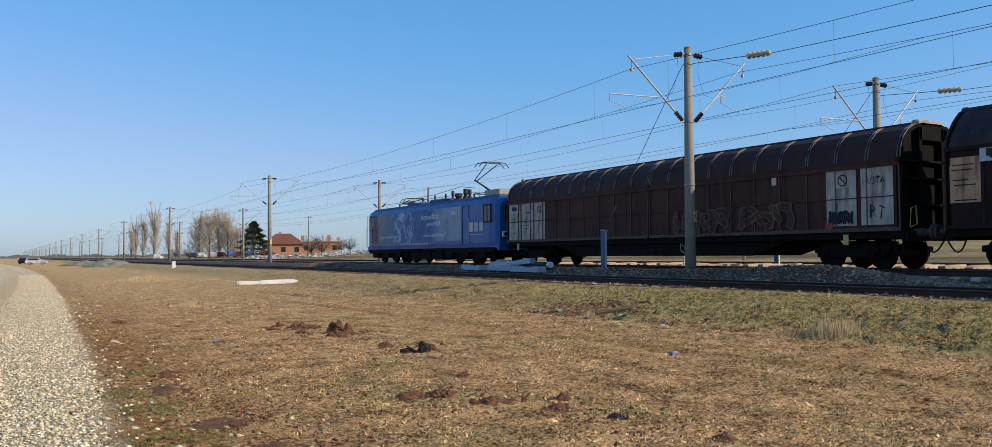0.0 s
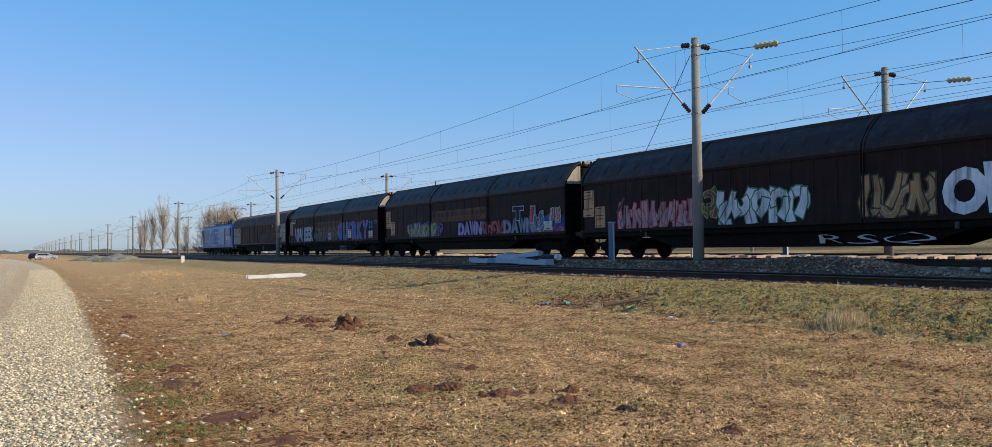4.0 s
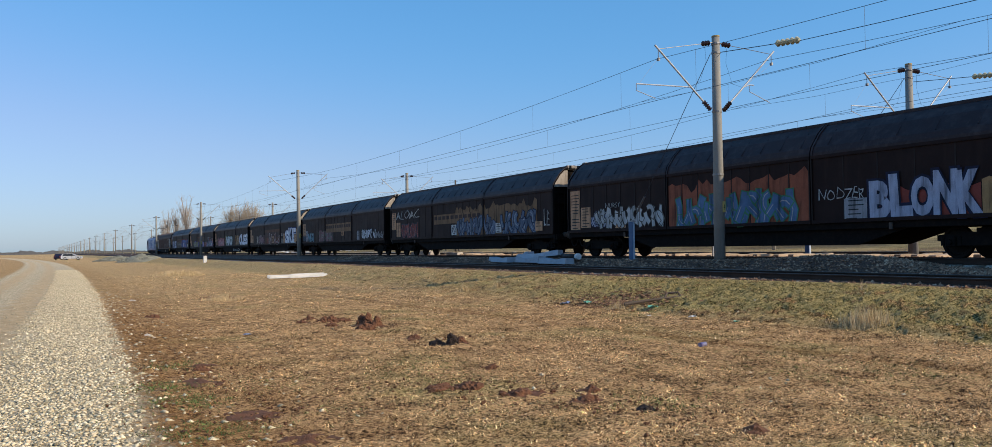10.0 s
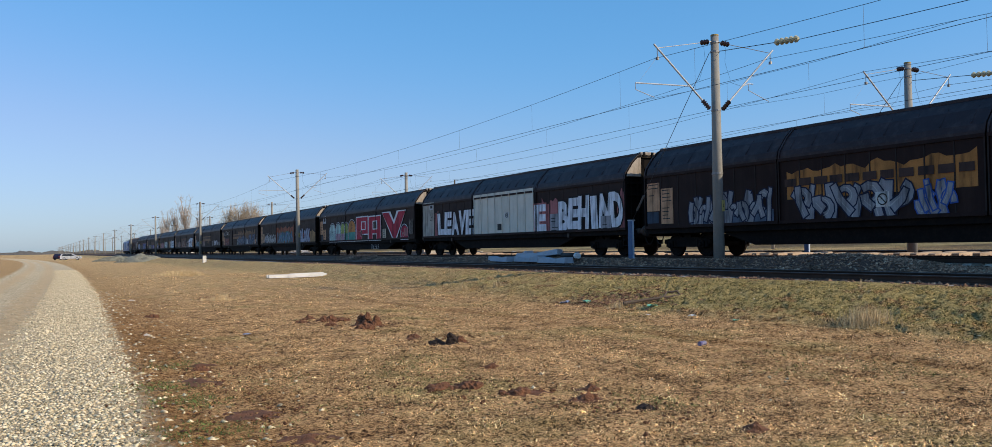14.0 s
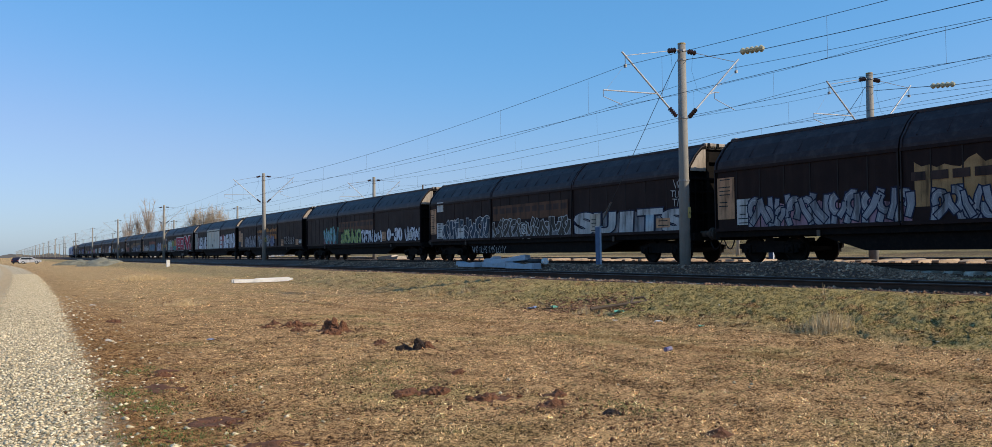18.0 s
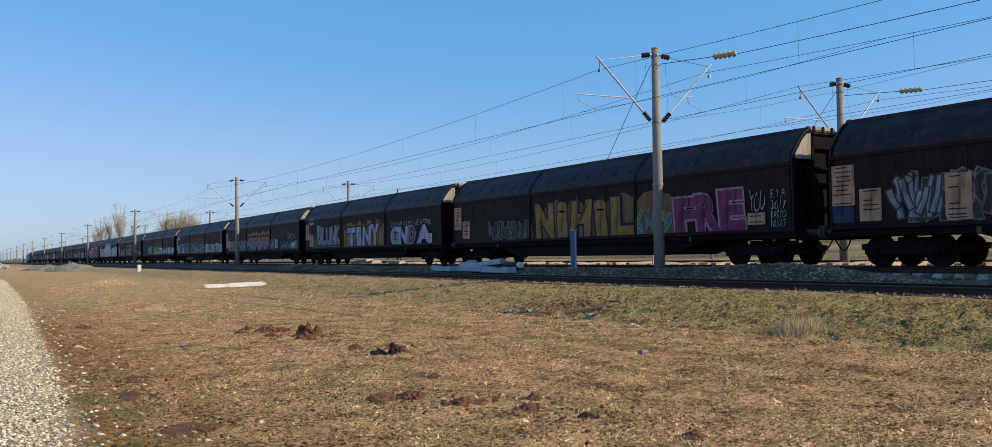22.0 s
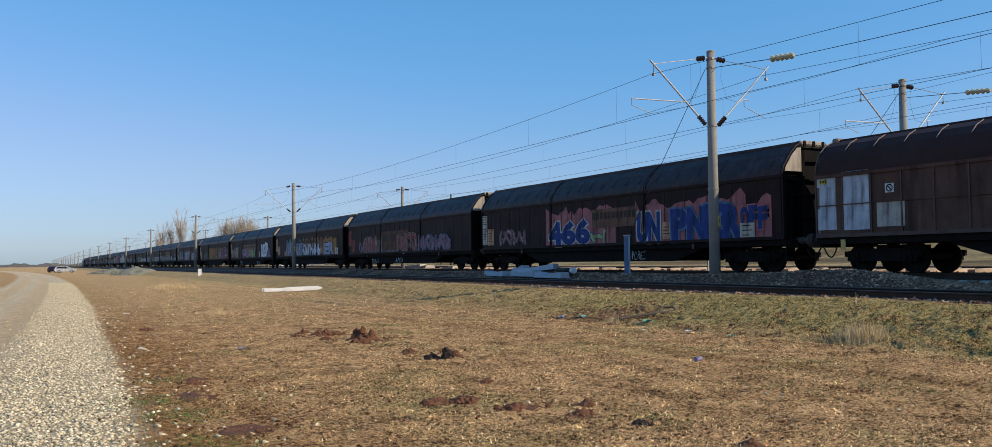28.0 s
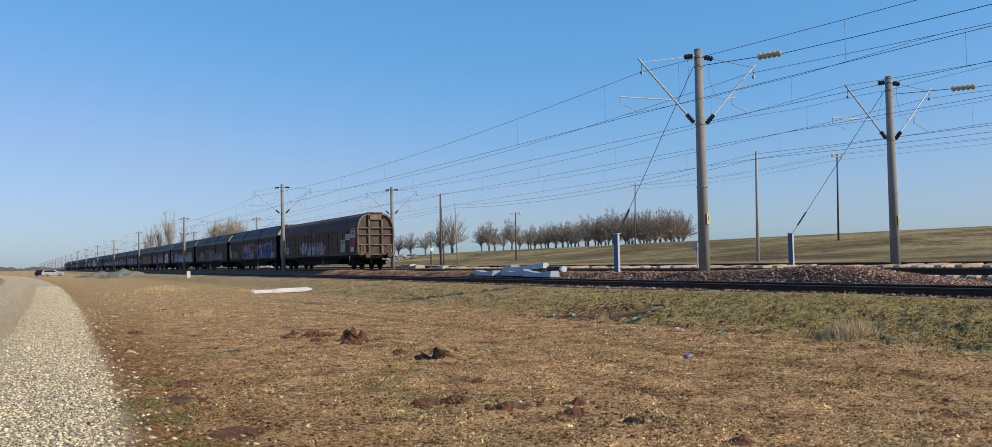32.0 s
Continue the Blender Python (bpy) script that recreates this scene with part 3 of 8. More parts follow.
    p = part("number_plate", plate, M["yellow"], mast, "yellow number plate")
    p.matrix_basis = pose(0, 0, 0, 0, 0, 18)
    me = text_mesh(number, 0.09, 0.2)
    me.materials.append(M["black"])
    o = new("digit", me)
    o.parent = p
    o.matrix_basis = pose(-0.045, -0.209, 1.87)
    return mast


M["yellow_dirt"] = surface("ochre_stain", (0.36, 0.25, 0.08), (0.25, 0.18, 0.07), 8, 0.8)
for row in (0, 1):
    first = build_mast("45"[row])
    first.matrix_basis = pose(MAST_X[row], MAST_Y[row], MAST_BASE, 0, 0.15, 0)
    for k in list(range(-2, 0)) + list(range(1, 24)):
        copy_thing(first, pose(MAST_X[row] + random.uniform(-0.05, 0.05), MAST_Y[row] + SPAN * k, MAST_BASE + random.uniform(-0.08, 0.04), 0, random.uniform(-0.5, 0.5), 0))

# ---- overhead lines ----
def wire(bm, p0, p1, sag, r, n=14):
    p0, p1 = Vector(p0), Vector(p1)
    tube(bm, [p0.lerp(p1, i / n) - Vector((0, 0, 4 * sag * (i / n) * (1 - i / n))) for i in range(n + 1)], r, 4, False)


for key, mx, off, mess, cont, sag in (("a", 0, -2.5, 7.74, 6.37, 0.58), ("b", 0, 2.5, 8.14, 6.72, 0.72), ("c", 1, -2.5, 8.2, 6.78, 0.72), ("d", 1, 2.6, 8.05, 6.61, 0.70)):
    line = thing("overhead_line", pose(0, 0, 0), "thin dark overhead contact line with droppers over a track", "overhead line", "overhead lines")
    for k in range(-3, 12):
        ya, yb = MAST_Y[mx] + SPAN * k, MAST_Y[mx] + SPAN * (k + 1)
        xa = MAST_X[mx] + off + (0.12 if k % 2 else -0.12)
        xb = MAST_X[mx] + off + (-0.12 if k % 2 else 0.12)

        def hang(f):
            return Vector((xa + (xb - xa) * f, ya + SPAN * f, mess - 4 * sag * f * (1 - f)))

        bm = bmesh.new()
        wire(bm, (xa, ya, mess), (xb, yb, mess), sag, 0.0072, 20)
        part("messenger_wire", bm, M["wire"], line)
        bm = bmesh.new()
        wire(bm, (xa, ya, cont), (xb, yb, cont), 0.02, 0.0072, 6)
        part("contact_wire", bm, M["wire"], line)
        # the stitch wire slung below the messenger on both sides of each mast
        if key != "a":
            bm = bmesh.new()
            e, low = hang(0.135), mess - 0.50
            tube(bm, [(xa, ya, low), (xa, ya + 2.4, low - 0.02), e], 0.0055, 4, False)
            part("stitch_wire", bm, M["wire"], line)
            bm = bmesh.new()
            e = hang(0.865)
            tube(bm, [e, (xb, yb - 2.4, low - 0.02), (xb, yb, low)], 0.0055, 4, False)
            part("stitch_wire", bm, M["wire"], line)
        if k < 7:
            for f in (0.036, 0.15, 0.28, 0.43, 0.57, 0.72, 0.85, 0.964):
                p = hang(f)
                top = p.z if key == "a" or 0.1 < f < 0.9 else mess - 0.52
                bm = bmesh.new()
                tube(bm, [(p.x, p.y, cont), (p.x, p.y, top)], 0.0042, 3)
                part("dropper", bm, M["wire"], line)

# anchored tail wires of the next section, with strain insulators, and their guys
for row in (0, 1):
    mx, my = MAST_X[row], MAST_Y[row]
    tail = thing("anchor_wire", pose(0, 0, 0), "anchored wire with a string of olive glass strain insulators", "anchor wire", "anchor wires")
    bm = bmesh.new()
    dz = -0.17 * row
    wire(bm, (mx + 0.15, my - 0.1, 8.22 + dz), (mx + 0.18, my - 2.6, 7.98 + dz), 0.0, 0.012, 2)
    wire(bm, (mx + 0.2, my - 3.55, 7.87 + dz), (mx + 0.7, my - SPAN, 8.2), 0.62, 0.010, 18)
    part("wire", bm, M["wire"], tail)
    bm = bmesh.new()
    insulator(bm, (mx + 0.18, my - 2.6, 7.98 + dz), (mx + 0.2, my - 3.55, 7.90 + dz), 0.12, 5)
    part("strain_insulator", bm, M["glass_ins"], tail, "string of olive glass discs")
    guy = thing("anchor_post", pose(mx, my + (4.95 if row == 0 else 5.4), MAST_BASE), "steel anchor post with shade-coloured face holding a guy wire", "anchor post", "anchor posts")
    bm = bmesh.new()
    for y in (-0.11, 0.11):
        box(bm, -0.06, 0.035, y - 0.012, y + 0.012, -0.5, 1.62, 0.004)
    part("flange", bm, M["zinc"], guy, "zinc flange coloured as sunlit")
    # the web's blue stands for skylit shade on this face
    bm = bmesh.new()
    box(bm, -0.078, -0.062, -0.13, 0.13, -0.5, 1.61, 0.004)
    part("web", bm, M["slate"], guy, "face of the channel coloured as shaded")
    bm = bmesh.new()
    box(bm, -0.09, 0.09, -0.15, 0.15, 1.62, 1.66, 0.008)
    part("cap_plate", bm, M["galv"], guy)
    p0, p1 = Vector((0, -0.1, 1.66)), Vector((0, -4.7 if row == 0 else -5.2, 7.35))
    bm = bmesh.new()
    tube(bm, [p0, p1], 0.011, 5)
    part("guy_wire", bm, M["wire"], guy)
    bm = bmesh.new()
    a, b = p0.lerp(p1, 0.06), p0.lerp(p1, 0.16)
    for s in (-0.035, 0.035):
        tube(bm, [a + Vector((s, 0, 0)), b + Vector((s, 0, 0))], 0.016, 5)
    tube(bm, [a, b], 0.012, 5)
    part("turnbuckle", bm, M["steel"], guy)

# ---- the freight train ----
SPEED, START, PITCH = 15.968, 37.32, 23.255       # metres a second; leading corner of the first wagon at the start; wagon to wagon
BODY = 21.96
TX, TZ = TRACKS["b"]
RIDERS = []                                        # things that run with the train, and their place behind the start


def runs(ob, back):
    ob.matrix_basis = pose(TX, START - back, TZ)
    RIDERS.append((ob, back))
    return ob


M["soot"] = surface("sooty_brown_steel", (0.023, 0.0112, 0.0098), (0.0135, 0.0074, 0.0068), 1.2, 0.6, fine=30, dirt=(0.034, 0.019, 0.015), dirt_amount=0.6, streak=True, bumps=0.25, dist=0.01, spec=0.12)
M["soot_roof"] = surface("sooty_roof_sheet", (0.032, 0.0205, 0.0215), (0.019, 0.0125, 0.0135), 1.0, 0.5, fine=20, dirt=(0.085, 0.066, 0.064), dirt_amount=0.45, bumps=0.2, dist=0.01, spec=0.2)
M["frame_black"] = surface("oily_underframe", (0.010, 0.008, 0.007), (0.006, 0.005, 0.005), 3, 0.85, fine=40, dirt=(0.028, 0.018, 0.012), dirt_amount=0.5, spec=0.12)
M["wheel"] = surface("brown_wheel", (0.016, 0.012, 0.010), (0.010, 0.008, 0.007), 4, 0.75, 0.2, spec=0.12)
# pale tone holding the sunlight on the top of the wagon ends
M["end_grey"] = surface("sunlit_end_steel", (0.40, 0.35, 0.29), (0.25, 0.21, 0.17), 2.2, 0.75, fine=30, dirt=(0.07, 0.05, 0.04), dirt_amount=0.7, streak=True)
M["end_worn"] = surface("worn_brown_end_steel", (0.24, 0.19, 0.155), (0.13, 0.095, 0.075), 2.2, 0.75, fine=30, dirt=(0.05, 0.034, 0.026), dirt_amount=0.8, streak=True)
M["end_dark"] = surface("dark_end_steel", (0.11, 0.08, 0.062), (0.05, 0.04, 0.033), 2.2, 0.75, fine=30, dirt=(0.03, 0.025, 0.02), dirt_amount=0.7, streak=True)
M["brown_wall"] = surface("oxide_brown_wall", (0.085, 0.038, 0.030), (0.050, 0.024, 0.020), 1.1, 0.65, fine=30, dirt=(0.016, 0.011, 0.010), dirt_amount=0.7, streak=True, bumps=0.25, dist=0.01, spec=0.12)
M["brown_roof"] = surface("oxide_brown_roof", (0.052, 0.024, 0.020), (0.030, 0.015, 0.013), 1.1, 0.55, fine=20, dirt=(0.03, 0.022, 0.02), dirt_amount=0.5, spec=0.12)
M["faded_wall"] = surface("faded_brown_wall", (0.135, 0.072, 0.052), (0.055, 0.030, 0.023), 0.9, 0.65, fine=30, dirt=(0.026, 0.016, 0.013), dirt_amount=0.75, streak=True, bumps=0.25, dist=0.01, spec=0.12)
# black steel, deepened for the shade in the gap between wagons
M["end_black"] = surface("black_shaded_end_steel", (0.008, 0.007, 0.0065), (0.005, 0.0045, 0.0045), 2.2, 0.8, fine=30, dirt=(0.016, 0.012, 0.010), dirt_amount=0.6, streak=True, spec=0.05)
# lighter wall tones that paint a highlight onto the ribs
M["rib_brown"] = surface("highlight_brown_rib", (0.125, 0.085, 0.072), (0.07, 0.042, 0.035), 3, 0.65, fine=30, spec=0.15)
M["rib_dark"] = surface("highlight_dark_rib", (0.034, 0.026, 0.024), (0.018, 0.014, 0.013), 3, 0.65, fine=30, spec=0.12)
M["rib_light"] = surface("worn_roof_hoop", (0.20, 0.17, 0.165), (0.11, 0.085, 0.08), 3, 0.6)

PAINTS = {
    "lav": (0.50, 0.53, 0.66), "navy": (0.022, 0.026, 0.060), "chalk": (0.62, 0.62, 0.60), "chalkline": (0.26, 0.24, 0.22), "grime": (0.10, 0.082, 0.066), "white": (0.66, 0.66, 0.63), "sky": (0.085, 0.24, 0.56),
    "red": (0.55, 0.10, 0.10), "black": (0.015, 0.015, 0.018), "orange": (0.64, 0.36, 0.20), "yellowg": (0.42, 0.42, 0.10), "purple": (0.16, 0.12, 0.42), "rust": (0.16, 0.075, 0.04), "lilac": (0.50, 0.42, 0.68),
    "greyl": (0.36, 0.36, 0.38), "blue": (0.05, 0.12, 0.42), "pink": (0.58, 0.34, 0.38), "brown2": (0.23, 0.12, 0.075), "white2": (0.86, 0.89, 0.95), "orange2": (0.55, 0.32, 0.14), "cream": (0.60, 0.53, 0.42),
    "rust2": (0.24, 0.11, 0.08), "slate": (0.05, 0.075, 0.11), "cyan": (0.26, 0.50, 0.58), "pinkdark": (0.32, 0.15, 0.18), "green": (0.08, 0.26, 0.14), "ochre": (0.30, 0.175, 0.09), "redd": (0.34, 0.075, 0.055),
    "bluegrey": (0.15, 0.20, 0.28), "blue2": (0.12, 0.22, 0.38), "mint": (0.50, 0.68, 0.64), "lime": (0.45, 0.55, 0.16), "orangeb": (0.58, 0.25, 0.07), "redb": (0.55, 0.035, 0.07), "beige": (0.46, 0.43, 0.37),
    "pinkred": (0.55, 0.20, 0.20), "dark": (0.04, 0.04, 0.04), "magenta": (0.30, 0.07, 0.16), "teal": (0.06, 0.20, 0.22), "yellow": (0.65, 0.48, 0.06), "blued": (0.03, 0.07, 0.26), "whiteblue": (0.55, 0.58, 0.63),
    "orangered": (0.42, 0.13, 0.07), "turq": (0.10, 0.36, 0.30), "rose": (0.50, 0.30, 0.36), "brown_b": (0.095, 0.055, 0.045), "greyl2": (0.50, 0.455, 0.39), "gold": (0.46, 0.25, 0.07), "bluep": (0.10, 0.22, 0.50),
}
PM = {}


def paint_mat(c, worn=0.0):
    key = (c, worn)
    if key not in PM:
        v = tuple(q * (1 - 0.45 * worn) for q in PAINTS[c])
        PM[key] = surface(("worn_paint_" if worn else "paint_") + c, v, tuple(q * 0.6 for q in v), 1.6, 0.65, fine=35, spread=0.25, dirt=tuple(q * 0.10 + 0.008 for q in v), dirt_amount=0.75 + 0.2 * worn, streak=True, bumps=0.1, spec=0.15)
    return PM[key]


def profile(curved):
    """Half of the roof's cross-section from the eave to the ridge."""
    if curved:
        return [(1.46, 3.05), (1.455, 3.20), (1.40, 3.50), (1.26, 3.80), (1.03, 4.03), (0.72, 4.18), (0.45, 4.24)]
    return [(1.46, 3.26), (1.455, 3.38), (1.40, 3.56), (1.06, 4.02), (0.78, 4.28), (0.62, 4.35)]


def roof_sheet(bm, y0, y1, side, curved, mat=0, lift=0.0, thick=0.04):
    pr = [(x + lift * 0.7, z + lift * 0.7) for x, z in profile(curved)]
    inner = [(x - thick, z - thick) for x, z in reversed(pr)]
    fs = prism(bm, [(side * x, z) for x, z in pr + inner], y0, y1, mat)
    bmesh.ops.recalc_face_normals(bm, faces=fs)


def wall_section(parent, mat, y0, y1, side, panels, z0, z1, rib, mid_rail=False):
    """One sliding wall: a sheet pressed into upright ribs, with rails along its foot and head. y0 is its leading edge."""
    x = 1.45
    w = (y0 - y1) / panels
    plan = [(x - 0.05, y0), (x - 0.05, y1)]
    for i in range(panels, -1, -1):
        yc = y0 - w * i
        h = 0.05 if i in (0, panels) else rib
        r = 0.045 if i in (0, panels) else 0.022
        a, b = max(y1, yc - r), min(y0, yc + r)
        if i < panels:
            plan.append((x, a - 0.004))
        plan += [(x + h, a), (x + h, b)]
        if i > 0:
            plan.append((x, b + 0.004))
    bm = bmesh.new()
    lo = [bm.verts.new((side * p, q, z0)) for p, q in plan]
    hi = [bm.verts.new((side * p, q, z1)) for p, q in plan]
    n = len(plan)
    for i in range(n):
        f = bm.faces.new((lo[i], lo[(i + 1) % n], hi[(i + 1) % n], hi[i]))
        # rib fronts get the lighter tone as a painted highlight
        if plan[i][0] > x + 0.005 and plan[(i + 1) % n][0] > x + 0.005:
            f.material_index = 1
    bm.faces.new(lo)
    bm.faces.new(list(reversed(hi)))
    bmesh.ops.recalc_face_normals(bm, faces=bm.faces)
    wall = part("sliding_wall", bm, [mat, M["rib_brown"] if mid_rail else M["rib_dark"]], parent)
    rails = [("foot_rail", z0 - 0.01, z0 + 0.10, 0.058), ("head_rail", z1 - 0.09, z1 + 0.01, 0.056)]
    if mid_rail:
        rails.append(("mid_rail", z0 + 0.98, z0 + 1.01, 0.040))
    for name, za, zb, h in rails:
        bm = bmesh.new()
        c, d = sorted((side * (x + 0.001), side * (x + h)))
        box(bm, c, d, y1, y0, za, zb)
        part(name, bm, M["rib_brown"] if name == "foot_rail" and mid_rail else mat, wall)


def wheelset_mesh():
    bm = bmesh.new()
    for s in (-1, 1):
        lathe(bm, [(0.10, s * 0.62), (0.40, s * 0.66), (0.455, s * 0.665), (0.485, s * 0.69), (0.46, s * 0.715), (0.455, s * 0.80), (0.38, s * 0.805), (0.35, s * 0.77), (0.14, s * 0.77), (0.12, s * 0.83), (0.0, s * 0.83)], "x", seg=20)
    lathe(bm, [(0.08, -0.65), (0.08, 0.65)], "x", seg=8)
    bmesh.ops.recalc_face_normals(bm, faces=bm.faces)
    return bm


def bogie(parent, y, first=None, six=False):
    bm = bmesh.new()
    half = 0.9 if not six else 2.0
    for s in (-1, 1):
        x = s * 1.0
        prism_pts = [(-half - 0.42, 0.50), (-half - 0.42, 0.66), (-0.55, 0.74), (0.55, 0.74), (half + 0.42, 0.66), (half + 0.42, 0.50), (0.5, 0.36), (-0.5, 0.36)]
        va = [bm.verts.new((x - 0.06, p, z)) for p, z in prism_pts]
        vb = [bm.verts.new((x + 0.06, p, z)) for p, z in prism_pts]
        n = len(va)
        for i in range(n):
            bm.faces.new((va[i], va[(i + 1) % n], vb[(i + 1) % n], vb[i]))
        bm.faces.new(va)
        bm.faces.new(list(reversed(vb)))
        for p in ((-half, half) if not six else (-half, 0.0, half)):
            box(bm, x - 0.14, x + 0.14, p - 0.15, p + 0.15, 0.32, 0.62, 0.03)
            for q in (-0.24, 0.24):
                lathe(bm, [(0.085, 0.36), (0.085, 0.62)], "z", (x + s * 0.02, p + q, 0), 8)
            lathe(bm, [(0.09, x + s * 0.14), (0.08, x + s * 0.20), (0.0, x + s * 0.21)], "x", (0, p, 0.46), 8)
    box(bm, -1.0, 1.0, -0.2, 0.2, 0.55, 0.85)
    for p in (-half - 0.25, half + 0.25):
        box(bm, -0.95, 0.95, p - 0.05, p + 0.05, 0.42, 0.56)
    bmesh.ops.recalc_face_normals(bm, faces=bm.faces)
    b = part("bogie", bm, M["frame_black"], parent)
    b.matrix_basis = pose(0, y, 0)
    for p in ((-half, half) if not six else (-half, 0.0, half)):
        if "wheelset" not in PM:
            w = part("wheelset", wheelset_mesh(), M["wheel"], b, smooth=False)
            PM["wheelset"] = w.data
        else:
            w = new("wheelset", PM["wheelset"])
            w.parent = b
        w.matrix_basis = pose(0, p, 0.46)
    return b


def buffers(parent, y, d):
    for x in (-0.875, 0.875):
        bm = bmesh.new()
        lathe(bm, [(0.12, 0), (0.12, d * 0.30), (0.085, d * 0.31), (0.085, d * 0.52), (0.22, d * 0.54), (0.225, d * 0.58), (0.19, d * 0.63), (0.0, d * 0.635)] if d > 0 else [(0.0, d * 0.635), (0.19, d * 0.63), (0.225, d * 0.58), (0.22, d * 0.54), (0.085, d * 0.52), (0.085, d * 0.31), (0.12, d * 0.30), (0.12, 0)], "y", (x, y, 1.06), 14)
        bmesh.ops.recalc_face_normals(bm, faces=bm.faces)
        part("buffer", bm, M["end_dark"], parent)
    bm = bmesh.new()
    tube(bm, [(0, y, 1.05), (0, y + d * 0.35, 1.05), (0.02, y + d * 0.62, 0.86)], 0.035, 6)
    part("coupling_hook", bm, M["frame_black"], parent)
    bm = bmesh.new()
    tube(bm, [(-0.5 + 0.05 * q, y + d * 0.66 * q, 0.92 - 0.5 * math.sin(math.pi * min(1.0, q * 1.05)) ** 0.8 * (1 - 0.3 * q)) for q in np.linspace(0, 1, 8)], 0.024, 6)
    part("brake_hose", bm, M["black"], parent)


def underframe(parent, mat):
    bm = bmesh.new()
    for s in (-1, 1):
        a, b = sorted((s * 1.22, s * 1.40))
        box(bm, a, b, -BODY, 0, 0.90, 1.12, 0.01)
        a, b = sorted((s * 1.16, s * 1.24))
        v = [(-4.2, 0.90), (-5.9, 0.41), (-BODY + 5.9, 0.41), (-BODY + 4.2, 0.90)]
        va = [bm.verts.new((a, y, z)) for y, z in v]
        vb = [bm.verts.new((b, y, z)) for y, z in v]
        for i in range(4):
            bm.faces.new((va[i], va[(i + 1) % 4], vb[(i + 1) % 4], vb[i]))
        bm.faces.new(va)
        bm.faces.new(list(reversed(vb)))
    box(bm, -1.3, 1.3, -BODY + 0.02, -0.02, 0.94, 1.09)
    for y in (0.0, -BODY):
        box(bm, -1.35, 1.35, y - 0.1, y + 0.1, 0.82, 1.10, 0.01)
    for y in np.linspace(-7.5, -14.5, 6):
        box(bm, -1.15, 1.15, y - 0.05, y + 0.05, 0.55, 0.92)
    lathe(bm, [(0.0, -11.6), (0.18, -11.55), (0.18, -10.7), (0.0, -10.65)], "y", (-0.6, 0, 0.70), 10)
    bmesh.ops.recalc_face_normals(bm, faces=bm.faces)
    part("underframe", bm, mat, parent)


def end_wall(parent, y, d, curved, mats):
    """The end of a box wagon: a recessed sheet in a frame of posts and rails, with a ladder and a cap. d: +1 leading end, -1 trailing end."""
    pr = profile(curved)
    out = [(-1.42, 1.10)] + [(-x + 0.03, z - 0.03) for x, z in pr] + [(x - 0.03, z - 0.03) for x, z in reversed(pr)] + [(1.42, 1.10)]
    bm = bmesh.new()
    bmesh.ops.recalc_face_normals(bm, faces=prism(bm, out, y - d * 0.24, y - d * 0.16))
    part("end_sheet", bm, mats[1], parent)
    bm = bmesh.new()
    ya, yb = sorted((y - d * 0.16, y))
    for x in (-0.52, 0.52):
        box(bm, x - 0.07, x + 0.07, ya, yb, 0.95, 4.12, 0.01)
    for z in (1.12, 1.86, 2.62, 3.12):
        box(bm, -1.40, 1.40, ya, yb - 0.02, z - 0.035, z + 0.035, 0.008)
    box(bm, -0.58, 0.58, ya, yb, 3.74, 4.14, 0.01)
    # rim that follows the roof
    rim = [(-1.45, 1.10)] + [(-x, z) for x, z in pr] + [(x, z) for x, z in reversed(pr)] + [(1.45, 1.10)]
    inn = [(-1.36, 1.10)] + [(-x + 0.09, z - 0.07) for x, z in pr] + [(x - 0.09, z - 0.07) for x, z in reversed(pr)] + [(1.36, 1.10)]
    for i in range(len(rim) - 1):
        q = [rim[i], rim[i + 1], inn[i + 1], inn[i]]
        bmesh.ops.recalc_face_normals(bm, faces=prism(bm, q, ya, yb))
    part("end_frame", bm, mats[0], parent)
    bm = bmesh.new()
    box(bm, -0.62, 0.62, min(y, y - d * 0.22), max(y, y - d * 0.22) + 0.03, 4.14 if curved else 4.24, 4.34 if curved else 4.47, 0.05)
    part("end_cap", bm, mats[2], parent)
    if not curved:
        for s in (-1, 1):
            bm = bmesh.new()
            q = [(s * 1.40, 3.40), (s * 1.36, 3.54), (s * 1.04, 3.98), (s * 0.80, 4.20), (s * 0.62, 4.22), (s * 0.62, 3.40)]
            bmesh.ops.recalc_face_normals(bm, faces=prism(bm, q, ya - 0.005, yb - 0.10))
            part("corner_gusset", bm, mats[2], parent, "corner plate coloured pale as if sunlit")
        bm = bmesh.new()
        for x in (-0.45, 0.0, 0.45):
            box(bm, x - 0.05, x + 0.05, min(y, y + d * 0.03), max(y, y + d * 0.03), 4.25, 4.46)
        part("cap_strut", bm, mats[0], parent)["kind"] = "stuff"
    bm = bmesh.new()
    if curved:
        for x in (-1.05, 1.05):
            rail = bmesh.new()
            tube(rail, [(x - 0.12, y + d * 0.05, 1.25), (x - 0.12, y + d * 0.09, 1.75), (x + 0.10, y + d * 0.09, 1.82), (x + 0.14, y + d * 0.09, 1.3), (x - 0.08, y + d * 0.05, 1.22)], 0.022, 6)
            part("handrail", rail, M["yellow"], parent, "yellow grab handle")
        bm.free()
    else:
        for x in (-1.20, -0.85):
            tube(bm, [(x, y + d * 0.04, 0.95), (x, y + d * 0.04, 3.2)], 0.018, 6)
        for i in range(6):
            tube(bm, [(-1.20, y + d * 0.04, 1.2 + 0.35 * i), (-0.85, y + d * 0.04, 1.2 + 0.35 * i)], 0.014, 5)
        part("ladder", bm, mats[0], parent)
    if d < 0:
        bm = bmesh.new()
